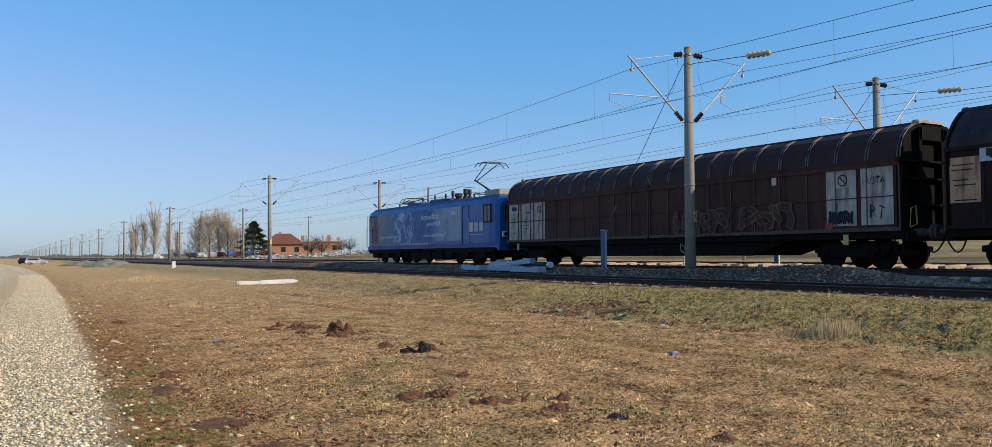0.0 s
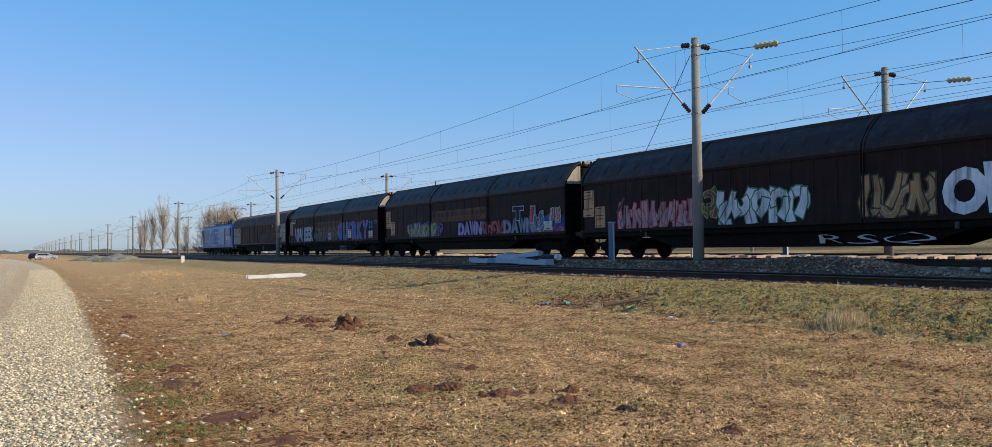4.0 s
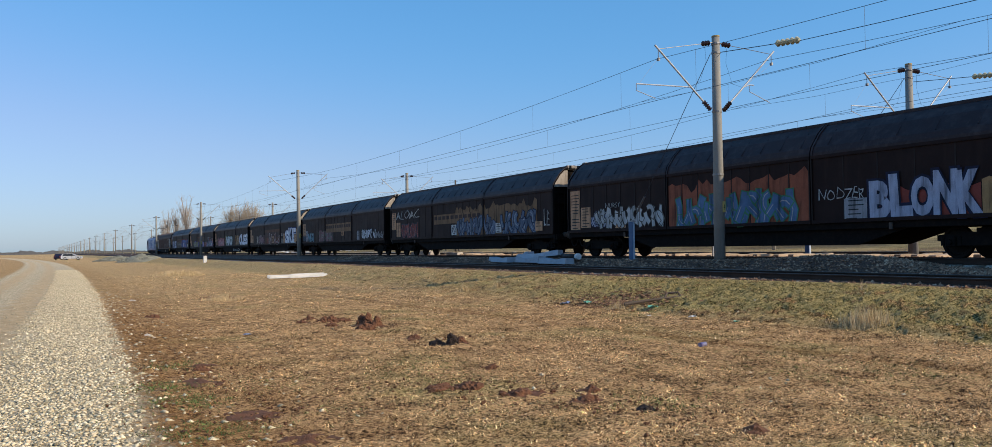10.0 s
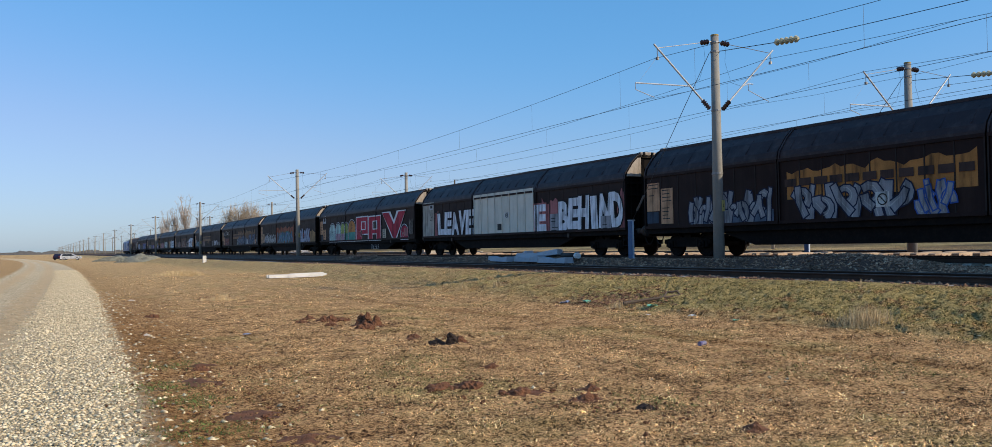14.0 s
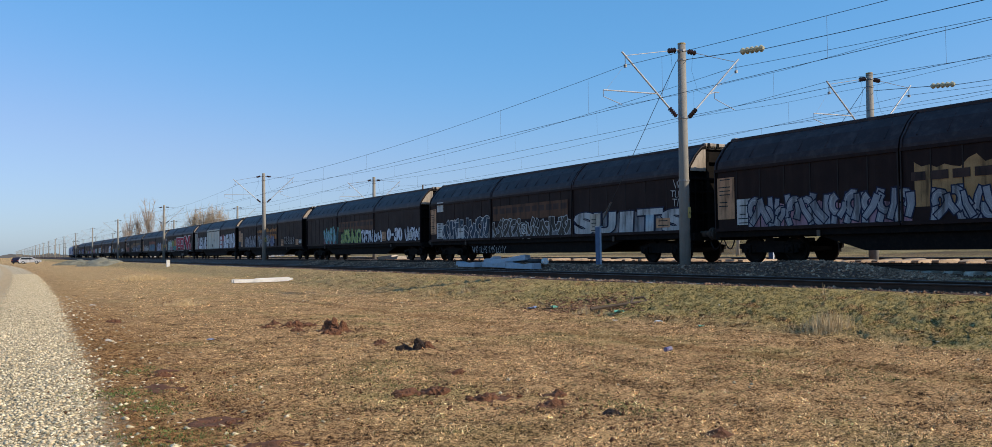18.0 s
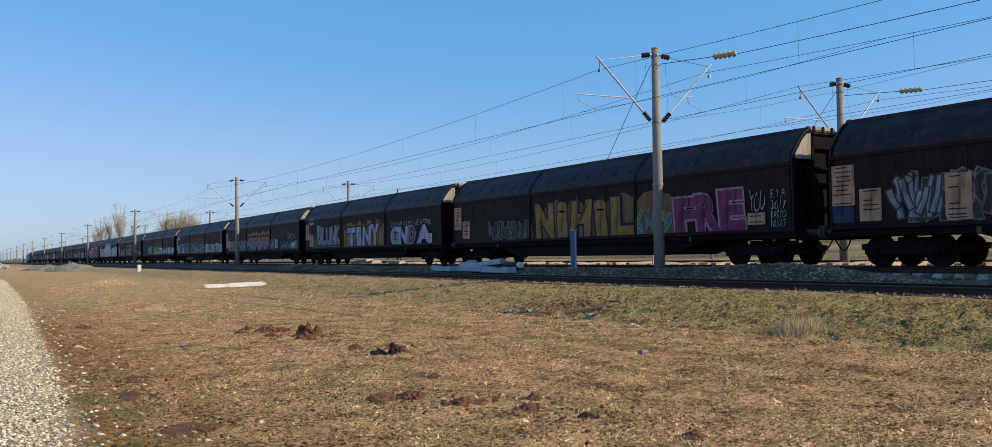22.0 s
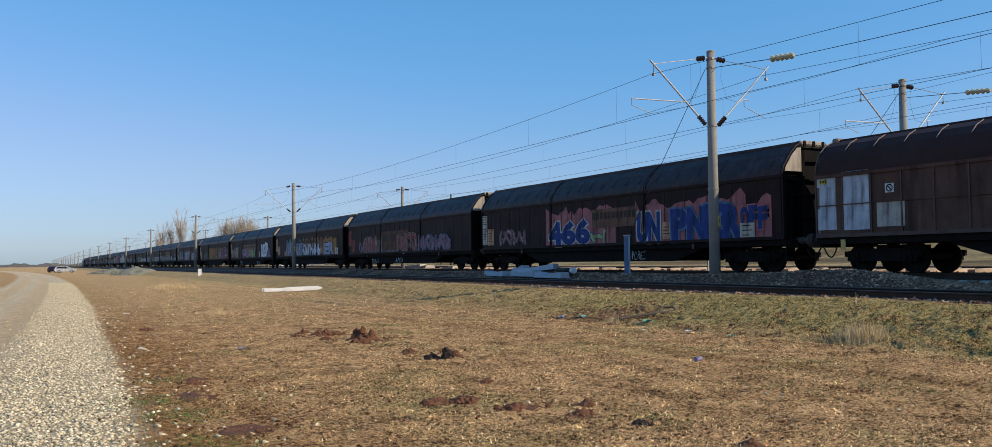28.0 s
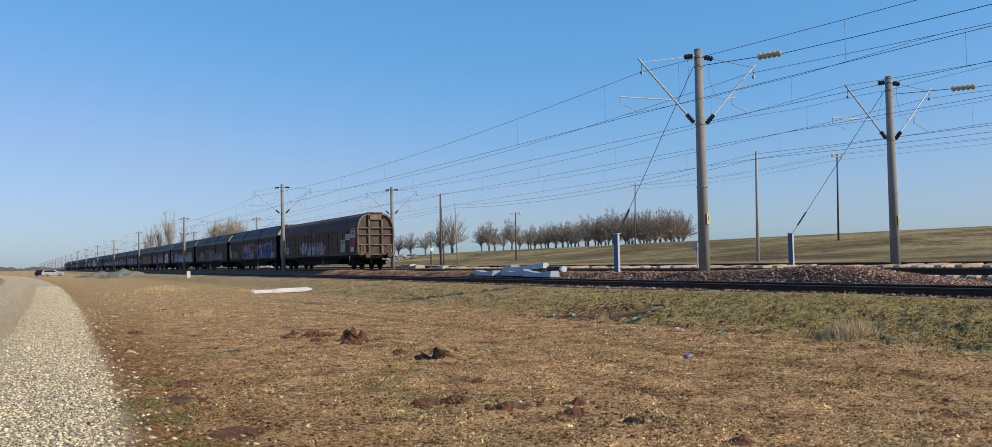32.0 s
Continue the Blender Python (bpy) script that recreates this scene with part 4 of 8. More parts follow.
        for z in (0.45, 0.72):
            box(bm, -1.42, -1.12, y, y + 0.30, z - 0.02, z + 0.02)
        for yy in (y + 0.02, y + 0.28):
            box(bm, -1.42, -1.39, yy - 0.02, yy + 0.02, 0.43, 0.95)
        part("step", bm, M["frame_black"], parent)


def dark_wagon():
    w = thing("covered_wagon", pose(0, 0, 0), "soot-black sliding-wall freight wagon covered in graffiti", "freight wagon", "wagons of the train")
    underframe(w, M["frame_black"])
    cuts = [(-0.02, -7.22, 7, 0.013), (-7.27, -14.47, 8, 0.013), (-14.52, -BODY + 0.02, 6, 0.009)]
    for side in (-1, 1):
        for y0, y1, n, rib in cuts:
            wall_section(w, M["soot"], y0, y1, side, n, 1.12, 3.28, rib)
            bm = bmesh.new()
            roof_sheet(bm, y1, y0, side, False)
            pitch = (y0 - y1) / n
            for i in range(n):
                yc = y0 - pitch * (i + 0.5)
                a, b = profile(False)[2], profile(False)[4]
                p = [(a[0] * 0.94 + b[0] * 0.06 + 0.006, a[1] * 0.94 + b[1] * 0.06 + 0.006), (a[0] * 0.25 + b[0] * 0.75 + 0.012, a[1] * 0.25 + b[1] * 0.75 + 0.012)]
                tube(bm, [(side * p[0][0], yc, p[0][1]), (side * p[1][0], yc, p[1][1])], 0.026, 4)
            for yc in (y0 - 0.03, y1 + 0.03):
                roof_sheet(bm, yc - 0.03, yc + 0.03, side, False, 0, 0.035, 0.06)
            part("roof_section", bm, M["soot_roof"], w)
    bm = bmesh.new()
    box(bm, -0.68, 0.68, -BODY + 0.02, -0.02, 4.27, 4.43, 0.03)
    part("ridge_cap", bm, M["soot_roof"], w)
    for y, d in ((0, 1), (-BODY, -1)):
        # colour splits the end into a sunlit top and a shaded frame
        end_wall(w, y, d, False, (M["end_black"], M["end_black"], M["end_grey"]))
        buffers(w, y, d)
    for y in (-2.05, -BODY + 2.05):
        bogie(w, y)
    bm = bmesh.new()
    for y in (-4.4, -17.4):
        box(bm, -1.47, -1.42, y - 0.06, y + 0.06, 0.86, 1.06, 0.008)
    part("latch", bm, M["end_dark"], w)["kind"] = "stuff"
    return w


def brown_wagon(wall, roof, hoops, seam):
    w = thing("covered_wagon", pose(0, 0, 0), "oxide-brown sliding-wall freight wagon with an arched roof", "freight wagon", "wagons of the train")
    underframe(w, M["frame_black"])
    cuts = [(-0.02, -seam + 0.03, 10), (-seam - 0.03, -BODY + 0.02, 10)]
    for side in (-1, 1):
        for y0, y1, n in cuts:
            wall_section(w, wall, y0, y1, side, n, 1.12, 3.07, 0.035, True)
            bm = bmesh.new()
            roof_sheet(bm, y1, y0, side, True)
            part("roof_section", bm, roof, w)
            pitch = (y0 - y1) / n
            for i in range(n + 1):
                yc = max(y1 + 0.05, min(y0 - 0.05, y0 - pitch * i))
                bm = bmesh.new()
                for q in ((-0.045, 0.045) if hoops else (0.0,)):
                    tube(bm, [(side * (x + 0.012), yc + q, z + 0.012) for x, z in profile(True)[(1 if hoops else 3):-1]], 0.020, 5)
                part("roof_hoop", bm, M["rib_light"] if side < 0 else roof, w)
    bm = bmesh.new()
    box(bm, -0.52, 0.52, -BODY + 0.02, -0.02, 4.19, 4.29, 0.03)
    part("ridge_cap", bm, roof, w)
    for y, d in ((0, 1), (-BODY, -1)):
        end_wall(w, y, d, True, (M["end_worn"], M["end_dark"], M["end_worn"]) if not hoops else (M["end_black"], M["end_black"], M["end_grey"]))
        buffers(w, y, d)
    for y in (-2.05, -BODY + 2.05):
        bogie(w, y)
    bm = bmesh.new()
    c = Vector((-1.27, -12.8, 0.75))
    tube(bm, [c + Vector((0, 0.24 * math.cos(a), 0.24 * math.sin(a))) for a in np.linspace(0, 6.283, 17)], 0.016, 5, False)
    for a in (0.4, 1.97, 3.54, 5.1):
        tube(bm, [c, c + Vector((0, 0.24 * math.cos(a), 0.24 * math.sin(a)))], 0.010, 4)
    part("brake_wheel", bm, M["cream_metal"], w, "pale handbrake wheel")
    for y in (-1.0, -BODY + 1.9):
        bm = bmesh.new()
        box(bm, -1.45, -1.41, y - 0.09, y + 0.09, 0.72, 1.04, 0.01)
        part("label_holder", bm, M["yellow"], w, "yellow label holder")
    return w


M["cream_panel"] = surface("cream_panel_paint", (0.66, 0.64, 0.55), (0.56, 0.54, 0.46), 1.2, 0.6, fine=30, dirt=(0.36, 0.33, 0.27), dirt_amount=0.5, streak=True, spec=0.2)
M["cream_metal"] = surface("cream_paint", (0.48, 0.44, 0.34), None, 5, 0.6)
WAGONS = {}
proto = dark_wagon()
for k in range(2, 21):
    WAGONS[k] = runs(proto if k == 2 else copy_thing(proto, pose(0, 0, 0)), PITCH * (k - 1))
WAGONS[1] = runs(brown_wagon(M["brown_wall"], M["brown_roof"], True, 11.0), 0.0)
WAGONS[21] = runs(brown_wagon(M["faded_wall"], M["brown_roof"], False, 10.3), PITCH * 20)

for k, what in ((2, "blue and lavender graffiti letters"), (3, "yellow, lilac and red graffiti"), (4, "pink and white graffiti"), (5, "big white graffiti letters edged in blue"), (6, "white block graffiti and a rusty name strip"),
                (7, "faded red and grey graffiti"), (8, "an orange graffiti panel and tall pale letters"), (9, "huge red block graffiti letters"), (10, "a cream wall section and white block letters"), (11, "white graffiti on an orange strip"),
                (12, "green and white bubble graffiti"), (13, "pale outlined graffiti along its whole foot"), (14, "grey graffiti on an orange strip"), (15, "silver graffiti and pale block letters"), (16, "golden and magenta graffiti letters"),
                (17, "white balloon letters on a pink ground"), (18, "silver graffiti on green and gold sprays"), (19, "red and teal graffiti"), (20, "dark blue graffiti edged in red")):
    WAGONS[k]["label"] = "soot-black freight wagon with " + what


# ---- lettering and plates on the wagons' sides ----
def ribbon(bm, pts, t0, t1, grow, depth, mat):
    """A flat painted stroke along points (u, v), t0 wide at its start and t1 at its end, mitred at its bends."""
    pts = [Vector((p[0], 0, p[1])) for p in pts]
    a, b = pts[0] - pts[1], pts[-1] - pts[-2]
    pts[0], pts[-1] = pts[0] + a.normalized() * grow, pts[-1] + b.normalized() * grow
    prev = None
    for i, p in enumerate(pts):
        d0 = (p - pts[i - 1]).normalized() if i else (pts[1] - p).normalized()
        d1 = (pts[i + 1] - p).normalized() if i < len(pts) - 1 else d0
        m = (d0 + d1)
        m = m.normalized() if m.length > 0.2 else d0
        n = Vector((-m.z, 0, m.x))
        k = (t0 + (t1 - t0) * i / (len(pts) - 1)) / 2 + grow
        k = k / max(0.7, abs(m.dot(d0)))
        row = [bm.verts.new(p + n * k + Vector((0, -depth, 0))), bm.verts.new(p - n * k + Vector((0, -depth, 0)))]
        if prev:
            bm.faces.new((prev[0], prev[1], row[1], row[0])).material_index = mat
        prev = row


def wild(w, h, n, seed, line):
    """Unreadable lettering: n tangled figures of bent and bowed strokes, each edged in a second colour, that run into one another."""
    r = random.Random(seed)
    n = max(2, round(1.35 * n)) if n > 1 else 1
    pitch = w / n
    out = []
    for i in range(n):
        bm = bmesh.new()
        depth = 0.0003 * (i % 2)
        t = min(0.42 * pitch, 0.27 * h)
        side = r.choice((-1, 1))
        figs = []
        # a swung back, a crossing hook and a short wedge
        u = pitch * (i + 0.5 - 0.32 * side)
        figs.append([(u + pitch * q, h * v) for q, v in ((r.uniform(-0.1, 0.1), 0.04), (r.uniform(-0.2, 0.2), 0.36), (r.uniform(-0.1, 0.1), 0.68), (r.uniform(-0.15, 0.25), r.uniform(0.88, 1.02)))])
        c, rad, a0 = (pitch * (i + 0.5 + 0.08 * side), h * r.choice((0.34, 0.62))), r.uniform(0.26, 0.36), r.uniform(0, 6.283)
        figs.append([(c[0] + pitch * rad * 1.25 * math.cos(a0 + q), c[1] + h * rad * 0.8 * math.sin(a0 + q)) for q in np.linspace(0, r.uniform(2.6, 4.4), 7)])
        e = (pitch * (i + 0.5 + r.uniform(-0.3, 0.3)), h * r.uniform(0.1, 0.3))
        f = (pitch * (i + 0.5 + r.uniform(0.2, 0.65) * side), h * r.uniform(0.55, 0.98))
        figs.append([e, ((e[0] + f[0]) / 2 + 0.12 * pitch * side, (e[1] + f[1]) / 2), f])
        for j, p in enumerate(figs):
            p = [(a, max(0.03, b)) for a, b in p]
            t0, t1 = t * r.uniform(0.8, 1.15), t * r.uniform(0.45, 1.1)
            ribbon(bm, p, t0, t1, line, depth, 0)
            ribbon(bm, p, t0, t1, 0.0, depth + 0.0004, 1)
            ribbon(bm, [(a - 0.18 * t0, b + 0.1 * t0) for a, b in p[:-1]], t0 * 0.12, t0 * 0.08, 0.0, depth + 0.0007, 2)
            depth += 0.0009
        out.append(bm)
    return out


def cloud(w, h, seed):
    """A patch of sprayed background colour with a ragged upper edge."""
    r = random.Random(seed)
    bm = bmesh.new()
    n = max(8, int(w / 0.22))
    lo = [bm.verts.new((w * i / n, 0, 0)) for i in range(n + 1)]
    ph = r.uniform(0, 6)
    hi = [bm.verts.new((w * i / n, 0, h * (0.88 + 0.07 * math.sin(i * 0.9 + ph) + r.uniform(-0.10, 0.08)))) for i in range(n + 1)]
    for k in range(n):
        bm.faces.new((lo[k], lo[k + 1], hi[k + 1], hi[k]))
    return bm


def arch(w, h, grow):
    """A rounded balloon letter: a block with a domed top."""
    bm = bmesh.new()
    r = w / 2
    pts = [(-grow, -grow), (w + grow, -grow)] + [(r + (r + grow) * math.cos(a), h - 0.8 * r + (0.8 * r + grow) * math.sin(a)) for a in np.linspace(0, math.pi, 13)]
    bm.faces.new([bm.verts.new((u, 0, v)) for u, v in pts])
    return bm


def letters(me):
    """The separate letters of a lettering mesh, each as a mesh of its own."""
    n = len(me.vertices)
    root = list(range(n))

    def find(a):
        while root[a] != a:
            root[a] = root[root[a]]
            a = root[a]
        return a

    for e in me.edges:
        a, b = e.vertices
        root[find(a)] = find(b)
    groups = {}
    for p in me.polygons:
        groups.setdefault(find(p.vertices[0]), []).append(tuple(p.vertices))
    out = []
    for faces in groups.values():
        used = sorted({v for f in faces for v in f})
        at = {v: i for i, v in enumerate(used)}
        m = bpy.data.meshes.new("letter")
        m.from_pydata([me.vertices[v].co[:] for v in used], [], [[at[v] for v in f] for f in faces])
        out.append(m)
    return out


def sheet(w, h, grow=0.0, t=0.0012):
    bm = bmesh.new()
    box(bm, -grow, w + grow, -t, 0, -grow, h + grow)
    return bm


SIDE = pose(0, 0, 0, 0, 0, -90)


def paint(k, rows):
    """Plates, signs and lettering on the side of wagon k that faces the road: from a to b metres behind its leading end, from z0 to z1 over the rail."""
    w = WAGONS[k]
    for i, (a, b, z0, z1, kind, txt, c, c2) in enumerate(rows):
        back = 0.13 + 0.015 * (k - 1)
        a, b = max(a - back, 0.05), min(b - back, BODY - 0.05)
        z0 = max(z0, 1.16) if z1 > 1.3 else z0
        wd, ht = max(b - a, 0.05), max(z1 - z0, 0.05)
        x = -1.4535 - 0.0032 * i
        if z1 < 1.1:
            x = -1.405

        def put(name, data, mat, dx=0.0, da=0.0, dz=0.0, label="", under=None):
            if isinstance(data, bmesh.types.BMesh):
                o = part(name, data, mat, w, label)
            else:
                data.materials.append(mat)
                o = new(name, data)
                o.parent = w
                if label:
                    o["label"] = label
            if name in ("name_block", "text_block", "panel_rib", "badge_block"):
                o["kind"] = "stuff"
            o.matrix_basis = Matrix.Translation((x - dx, -a - da, z0 + dz)) @ SIDE
            return o

        if kind == "T" and c2 == "-":
            for m in letters(text_mesh(txt, wd, ht, -0.014, 0.25)):
                put("graffiti_letter", m, paint_mat(c, 0.3), label="thin pale graffiti letter")
        elif kind == "T":
            # fat letters set close, each leaning and bouncing a little, over a wider outline
            r = random.Random(k * 31 + i)
            n = len(txt)
            cell = wd / n
            for j, ch in enumerate(txt):
                if ch == " ":
                    continue
                lw, lh = cell * (1.04 if ch not in "I1i-" else 0.6), ht * (r.uniform(0.92, 1.06) if ch != "-" else 0.16)
                u, v = cell * j + (cell - lw) / 2, r.uniform(-0.01, 0.05) * ht + (0.4 * ht if ch == "-" else 0.0)
                shear = r.uniform(-0.10, 0.10)
                g = min(0.075, 0.06 * ht)
                for name, off, grow, cc, dx in (("graffiti_outline", 0.115, g, c2, 0.0), ("graffiti_letter", 0.06, 0.0, c, 0.0012)):
                    m = text_mesh(ch, lw + 2 * grow, lh + 2 * grow, off)
                    for q in m.vertices:
                        q.co.x += shear * (q.co.z - lh / 2)
                    put(name, m, paint_mat(cc, 0.25 if cc != "white2" else 0.0), dx + 0.0003 * (j % 3), u - grow, v - grow)
        elif kind == "B":
            for bm in wild(wd, ht, txt, k * 50 + i, min(0.05, 0.03 * ht + 0.01)):
                put("graffiti_figure", bm, [paint_mat(c2, 0.2), paint_mat(c, 0.3), paint_mat("white" if 0.12 < max(PAINTS[c]) < 0.6 else c, 0.6)])
        elif kind == "C":
            put("sprayed_ground", cloud(wd, ht, k * 13 + i), paint_mat(c, 0.5))
        elif kind == "H":
            # a square block letter with a square counter and a notch in its foot
            put("graffiti_outline", sheet(wd, ht, 0.09), paint_mat(c2))
            put("graffiti_letter", sheet(wd, ht), paint_mat(c), 0.0014)
            cu, cw = (0.46, 0.34) if txt == "P" else (0.36, 0.34)
            put("graffiti_outline", sheet(wd * cw, ht * 0.32, 0.06), paint_mat(c2), 0.0028, wd * cu, ht * 0.47)
            put("letter_counter", sheet(wd * cw * 0.8, ht * 0.30), paint_mat("grime" if txt == "A" else c), 0.0042, wd * (cu + 0.03), ht * 0.48)
            put("graffiti_outline", sheet(wd * (0.5 if txt == "P" else 0.3), ht * 0.24, 0.05), paint_mat(c2), 0.0028, wd * (0.5 if txt == "P" else 0.34), 0.0)
            put("letter_counter", sheet(wd * (0.5 if txt == "P" else 0.3), ht * 0.22), M["soot"], 0.0042, wd * (0.5 if txt == "P" else 0.34), 0.0)
        elif kind == "A":
            put("graffiti_outline", arch(wd, ht, 0.10), paint_mat("white2"))
            put("graffiti_outline", arch(wd, ht, 0.06), paint_mat("navy"), 0.0006)
            put("graffiti_letter", arch(wd, ht, -0.02), paint_mat(c), 0.0012)
            if c2 != "-":
                put("graffiti_letter", sheet(wd * 0.96, ht * 0.42, -0.03, 0.0004), paint_mat(c2), 0.0017, 0.02, 0.02)
        elif kind == "W":
            # a faded strip with the remains of the owner's name as plain bars
            if txt != "bars":
                put("faded_strip", sheet(wd, ht), paint_mat(c, 0.4))
            bm = bmesh.new()
            n = 11
            r = random.Random(k)
            for j in range(n):
                u, du = wd * (j + 0.08) / n, wd / n * r.uniform(0.70, 0.86)
                bm.faces.new([bm.verts.new((e, 0, f)) for e, f in ((u, ht * 0.46), (u + du, ht * 0.46), (u + du, ht * 0.82), (u, ht * 0.82))])
            put("name_block", bm, paint_mat("brown_b", 0.6), 0.0018)
        elif kind in "QK":
            put("panel_patch", sheet(wd, ht), M["cream_panel"] if kind == "K" else paint_mat(c))
            if kind == "K":
                bm = bmesh.new()
                for j in range(9):
                    box(bm, wd * j / 8 - 0.025, wd * j / 8 + 0.025, -0.03, 0, 0, ht)
                put("panel_rib", bm, M["cream_panel"], 0.004)
        elif kind == "P":
            p = put("data_plate", sheet(wd, ht), paint_mat(c))
            bm = bmesh.new()
            r = random.Random(k * 77 + i)
            n = max(2, int(ht / 0.13))
            for j in range(n):
                z = ht * (j + 0.35) / n
                if r.random() < 0.75:
                    l, q = wd * r.uniform(0.06, 0.2), wd * r.uniform(0.55, 0.92)
                    bm.faces.new([bm.verts.new((u, 0, z + v)) for u, v in ((l, 0), (q, 0), (q, 0.035), (l, 0.035))])
            if len(bm.faces):
                put("text_block", bm, paint_mat("dark" if c != "slate" else "chalk"), 0.0018)
            else:
                bm.free()
        elif kind == "S":
            put("sign_plate", sheet(wd, ht), paint_mat(c))
            bm = bmesh.new()
            rr = min(wd, ht) * 0.36
            tube(bm, [(wd / 2 + rr * math.cos(t), -0.002, ht / 2 + rr * math.sin(t)) for t in np.linspace(0, 6.283, 17)], 0.018, 4, False)
            tube(bm, [(wd / 2 - rr * 0.7, -0.002, ht / 2 + rr * 0.7), (wd / 2 + rr * 0.7, -0.002, ht / 2 - rr * 0.7)], 0.018, 4)
            put("prohibition_ring", bm, paint_mat("dark"), 0.0015)
        elif kind == "L":
            # the owner's badge: a plain dark shape on a plate
            put("badge_plate", sheet(wd, ht), paint_mat("whiteblue"))
            bm = bmesh.new()
            box(bm, wd * 0.2, wd * 0.82, -0.004, 0, ht * 0.30, ht * 0.74)
            for u in (0.34, 0.68):
                lathe(bm, [(0.05 * wd, -0.004), (0.05 * wd, 0.0)], "y", (wd * u, 0, ht * 0.26), 10)
            put("badge", bm, paint_mat("dark" if c != "yellow" else "yellow"), 0.0015)
            if c == "yellow":
                bm = bmesh.new()
                for u in (0.27, 0.46, 0.64):
                    box(bm, wd * u, wd * (u + 0.12), -0.003, 0, ht * 0.40, ht * 0.64)
                put("badge_block", bm, paint_mat("dark"), 0.0057)
        elif kind == "D":
            bm = bmesh.new()
            r = min(wd, ht) / 2
            bm.faces.new([bm.verts.new((wd / 2 + p * r, 0, ht / 2 + q * r)) for p, q in ((0, -1), (1, 0), (0, 1), (-1, 0))])
            put("hazard_diamond", bm, paint_mat("yellow"), 0.002)


paint(2, [
    (7.7, 14.4, 2.0, 2.75, 'W', '', 'rust', '-'),
    (0.29, 1.13, 1.8, 3.01, 'P', '', 'orange', '-'),
    (1.88, 4.1, 1.13, 2.5, 'B', 2, 'lav', 'navy'),
    (4.63, 7.15, 1.11, 2.44, 'T', 'EEK', 'lav', 'navy'),
    (7.6, 13.3, 1.2, 2.2, 'B', 7, 'grime', 'chalkline'),
    (11.27, 11.78, 1.3, 1.84, 'S', '', 'white', '-'),
    (13.56, 15.89, 1.16, 2.45, 'T', 'GU', 'sky', 'red'),
    (16.06, 16.77, 2.07, 2.54, 'T', '19', 'sky', 'black'),
    (16.86, 20.13, 1.15, 2.46, 'T', 'RKY', 'sky', 'red'),
    (20.33, 21.05, 1.93, 2.46, 'T', '73', 'sky', 'navy'),
    (21.2, 21.9, 2.28, 2.53, 'T', '"DTA.', 'chalk', '-'),
    (20.29, 21.04, 1.31, 1.8, 'P', '', 'white', '-'),
    (16.0, 16.68, 1.35, 1.99, 'P', '', 'white', '-'),
    (1.14, 2.02, 2.84, 3.28, 'L', '', 'black', '-'),
    (13.9, 15.3, 0.46, 0.78, 'T', 'GUTKY73', 'chalk', '-'),
])
paint(3, [
    (18.9, 22.0, 1.12, 2.1, 'C', '', 'blue', '-'),
    (4.2, 8.8, 1.12, 2.2, 'C', '', 'purple', '-'),
    (0.37, 1.13, 1.86, 2.99, 'P', '', 'orange', '-'),
    (1.16, 1.86, 1.38, 2.27, 'P', '', 'orange', '-'),
    (4.05, 8.31, 1.12, 2.05, 'B', 5, 'yellowg', 'purple'),
    (8.36, 9.17, 1.18, 2.05, 'B', 1, 'purple', 'navy'),
    (7.7, 14.49, 2.02, 2.7, 'W', '', 'rust', '-'),
    (11.23, 14.05, 1.1, 1.92, 'T', 'DAWN', 'lilac', 'purple'),
    (14.05, 16.42, 1.17, 1.91, 'B', 3, 'red', 'grime'),
    (16.42, 19.41, 1.11, 1.91, 'T', 'DAWN', 'greyl', 'blue'),
    (17.39, 18.37, 1.85, 2.48, 'T', 'T', 'navy', 'chalk'),
    (19.08, 19.96, 1.67, 2.41, 'T', 'L', 'red', 'chalk'),
    (19.41, 22.04, 1.1, 1.51, 'B', 5, 'red', 'blue'),
    (20.86, 21.71, 1.6, 2.36, 'B', 2, 'red', 'chalk'),
    (20.32, 21.04, 1.31, 1.73, 'P', '', 'white', '-'),
    (19.3, 20.3, 1.15, 2.2, 'B', 1, 'blue2', 'chalk'),
])
paint(4, [
    (0.27, 1.08, 1.79, 2.95, 'P', '', 'orange', '-'),
    (1.15, 1.88, 1.31, 2.21, 'P', '', 'orange', '-'),
    (2.8, 7.31, 1.12, 2.28, 'B', 6, 'pink', 'red'),
    (7.81, 8.64, 1.47, 2.51, 'B', 1, 'brown2', 'yellowg'),
    (8.64, 12.6, 1.12, 2.4, 'B', 4, 'white2', 'green'),
    (14.64, 17.03, 1.24, 2.53, 'B', 3, 'orange2', 'grime'),
    (17.21, 22.11, 1.22, 2.51, 'T', 'OLES', 'white2', 'black'),
    (13.0, 16.8, 0.45, 0.75, 'T', 'RSQ', 'chalk', '-'),
])
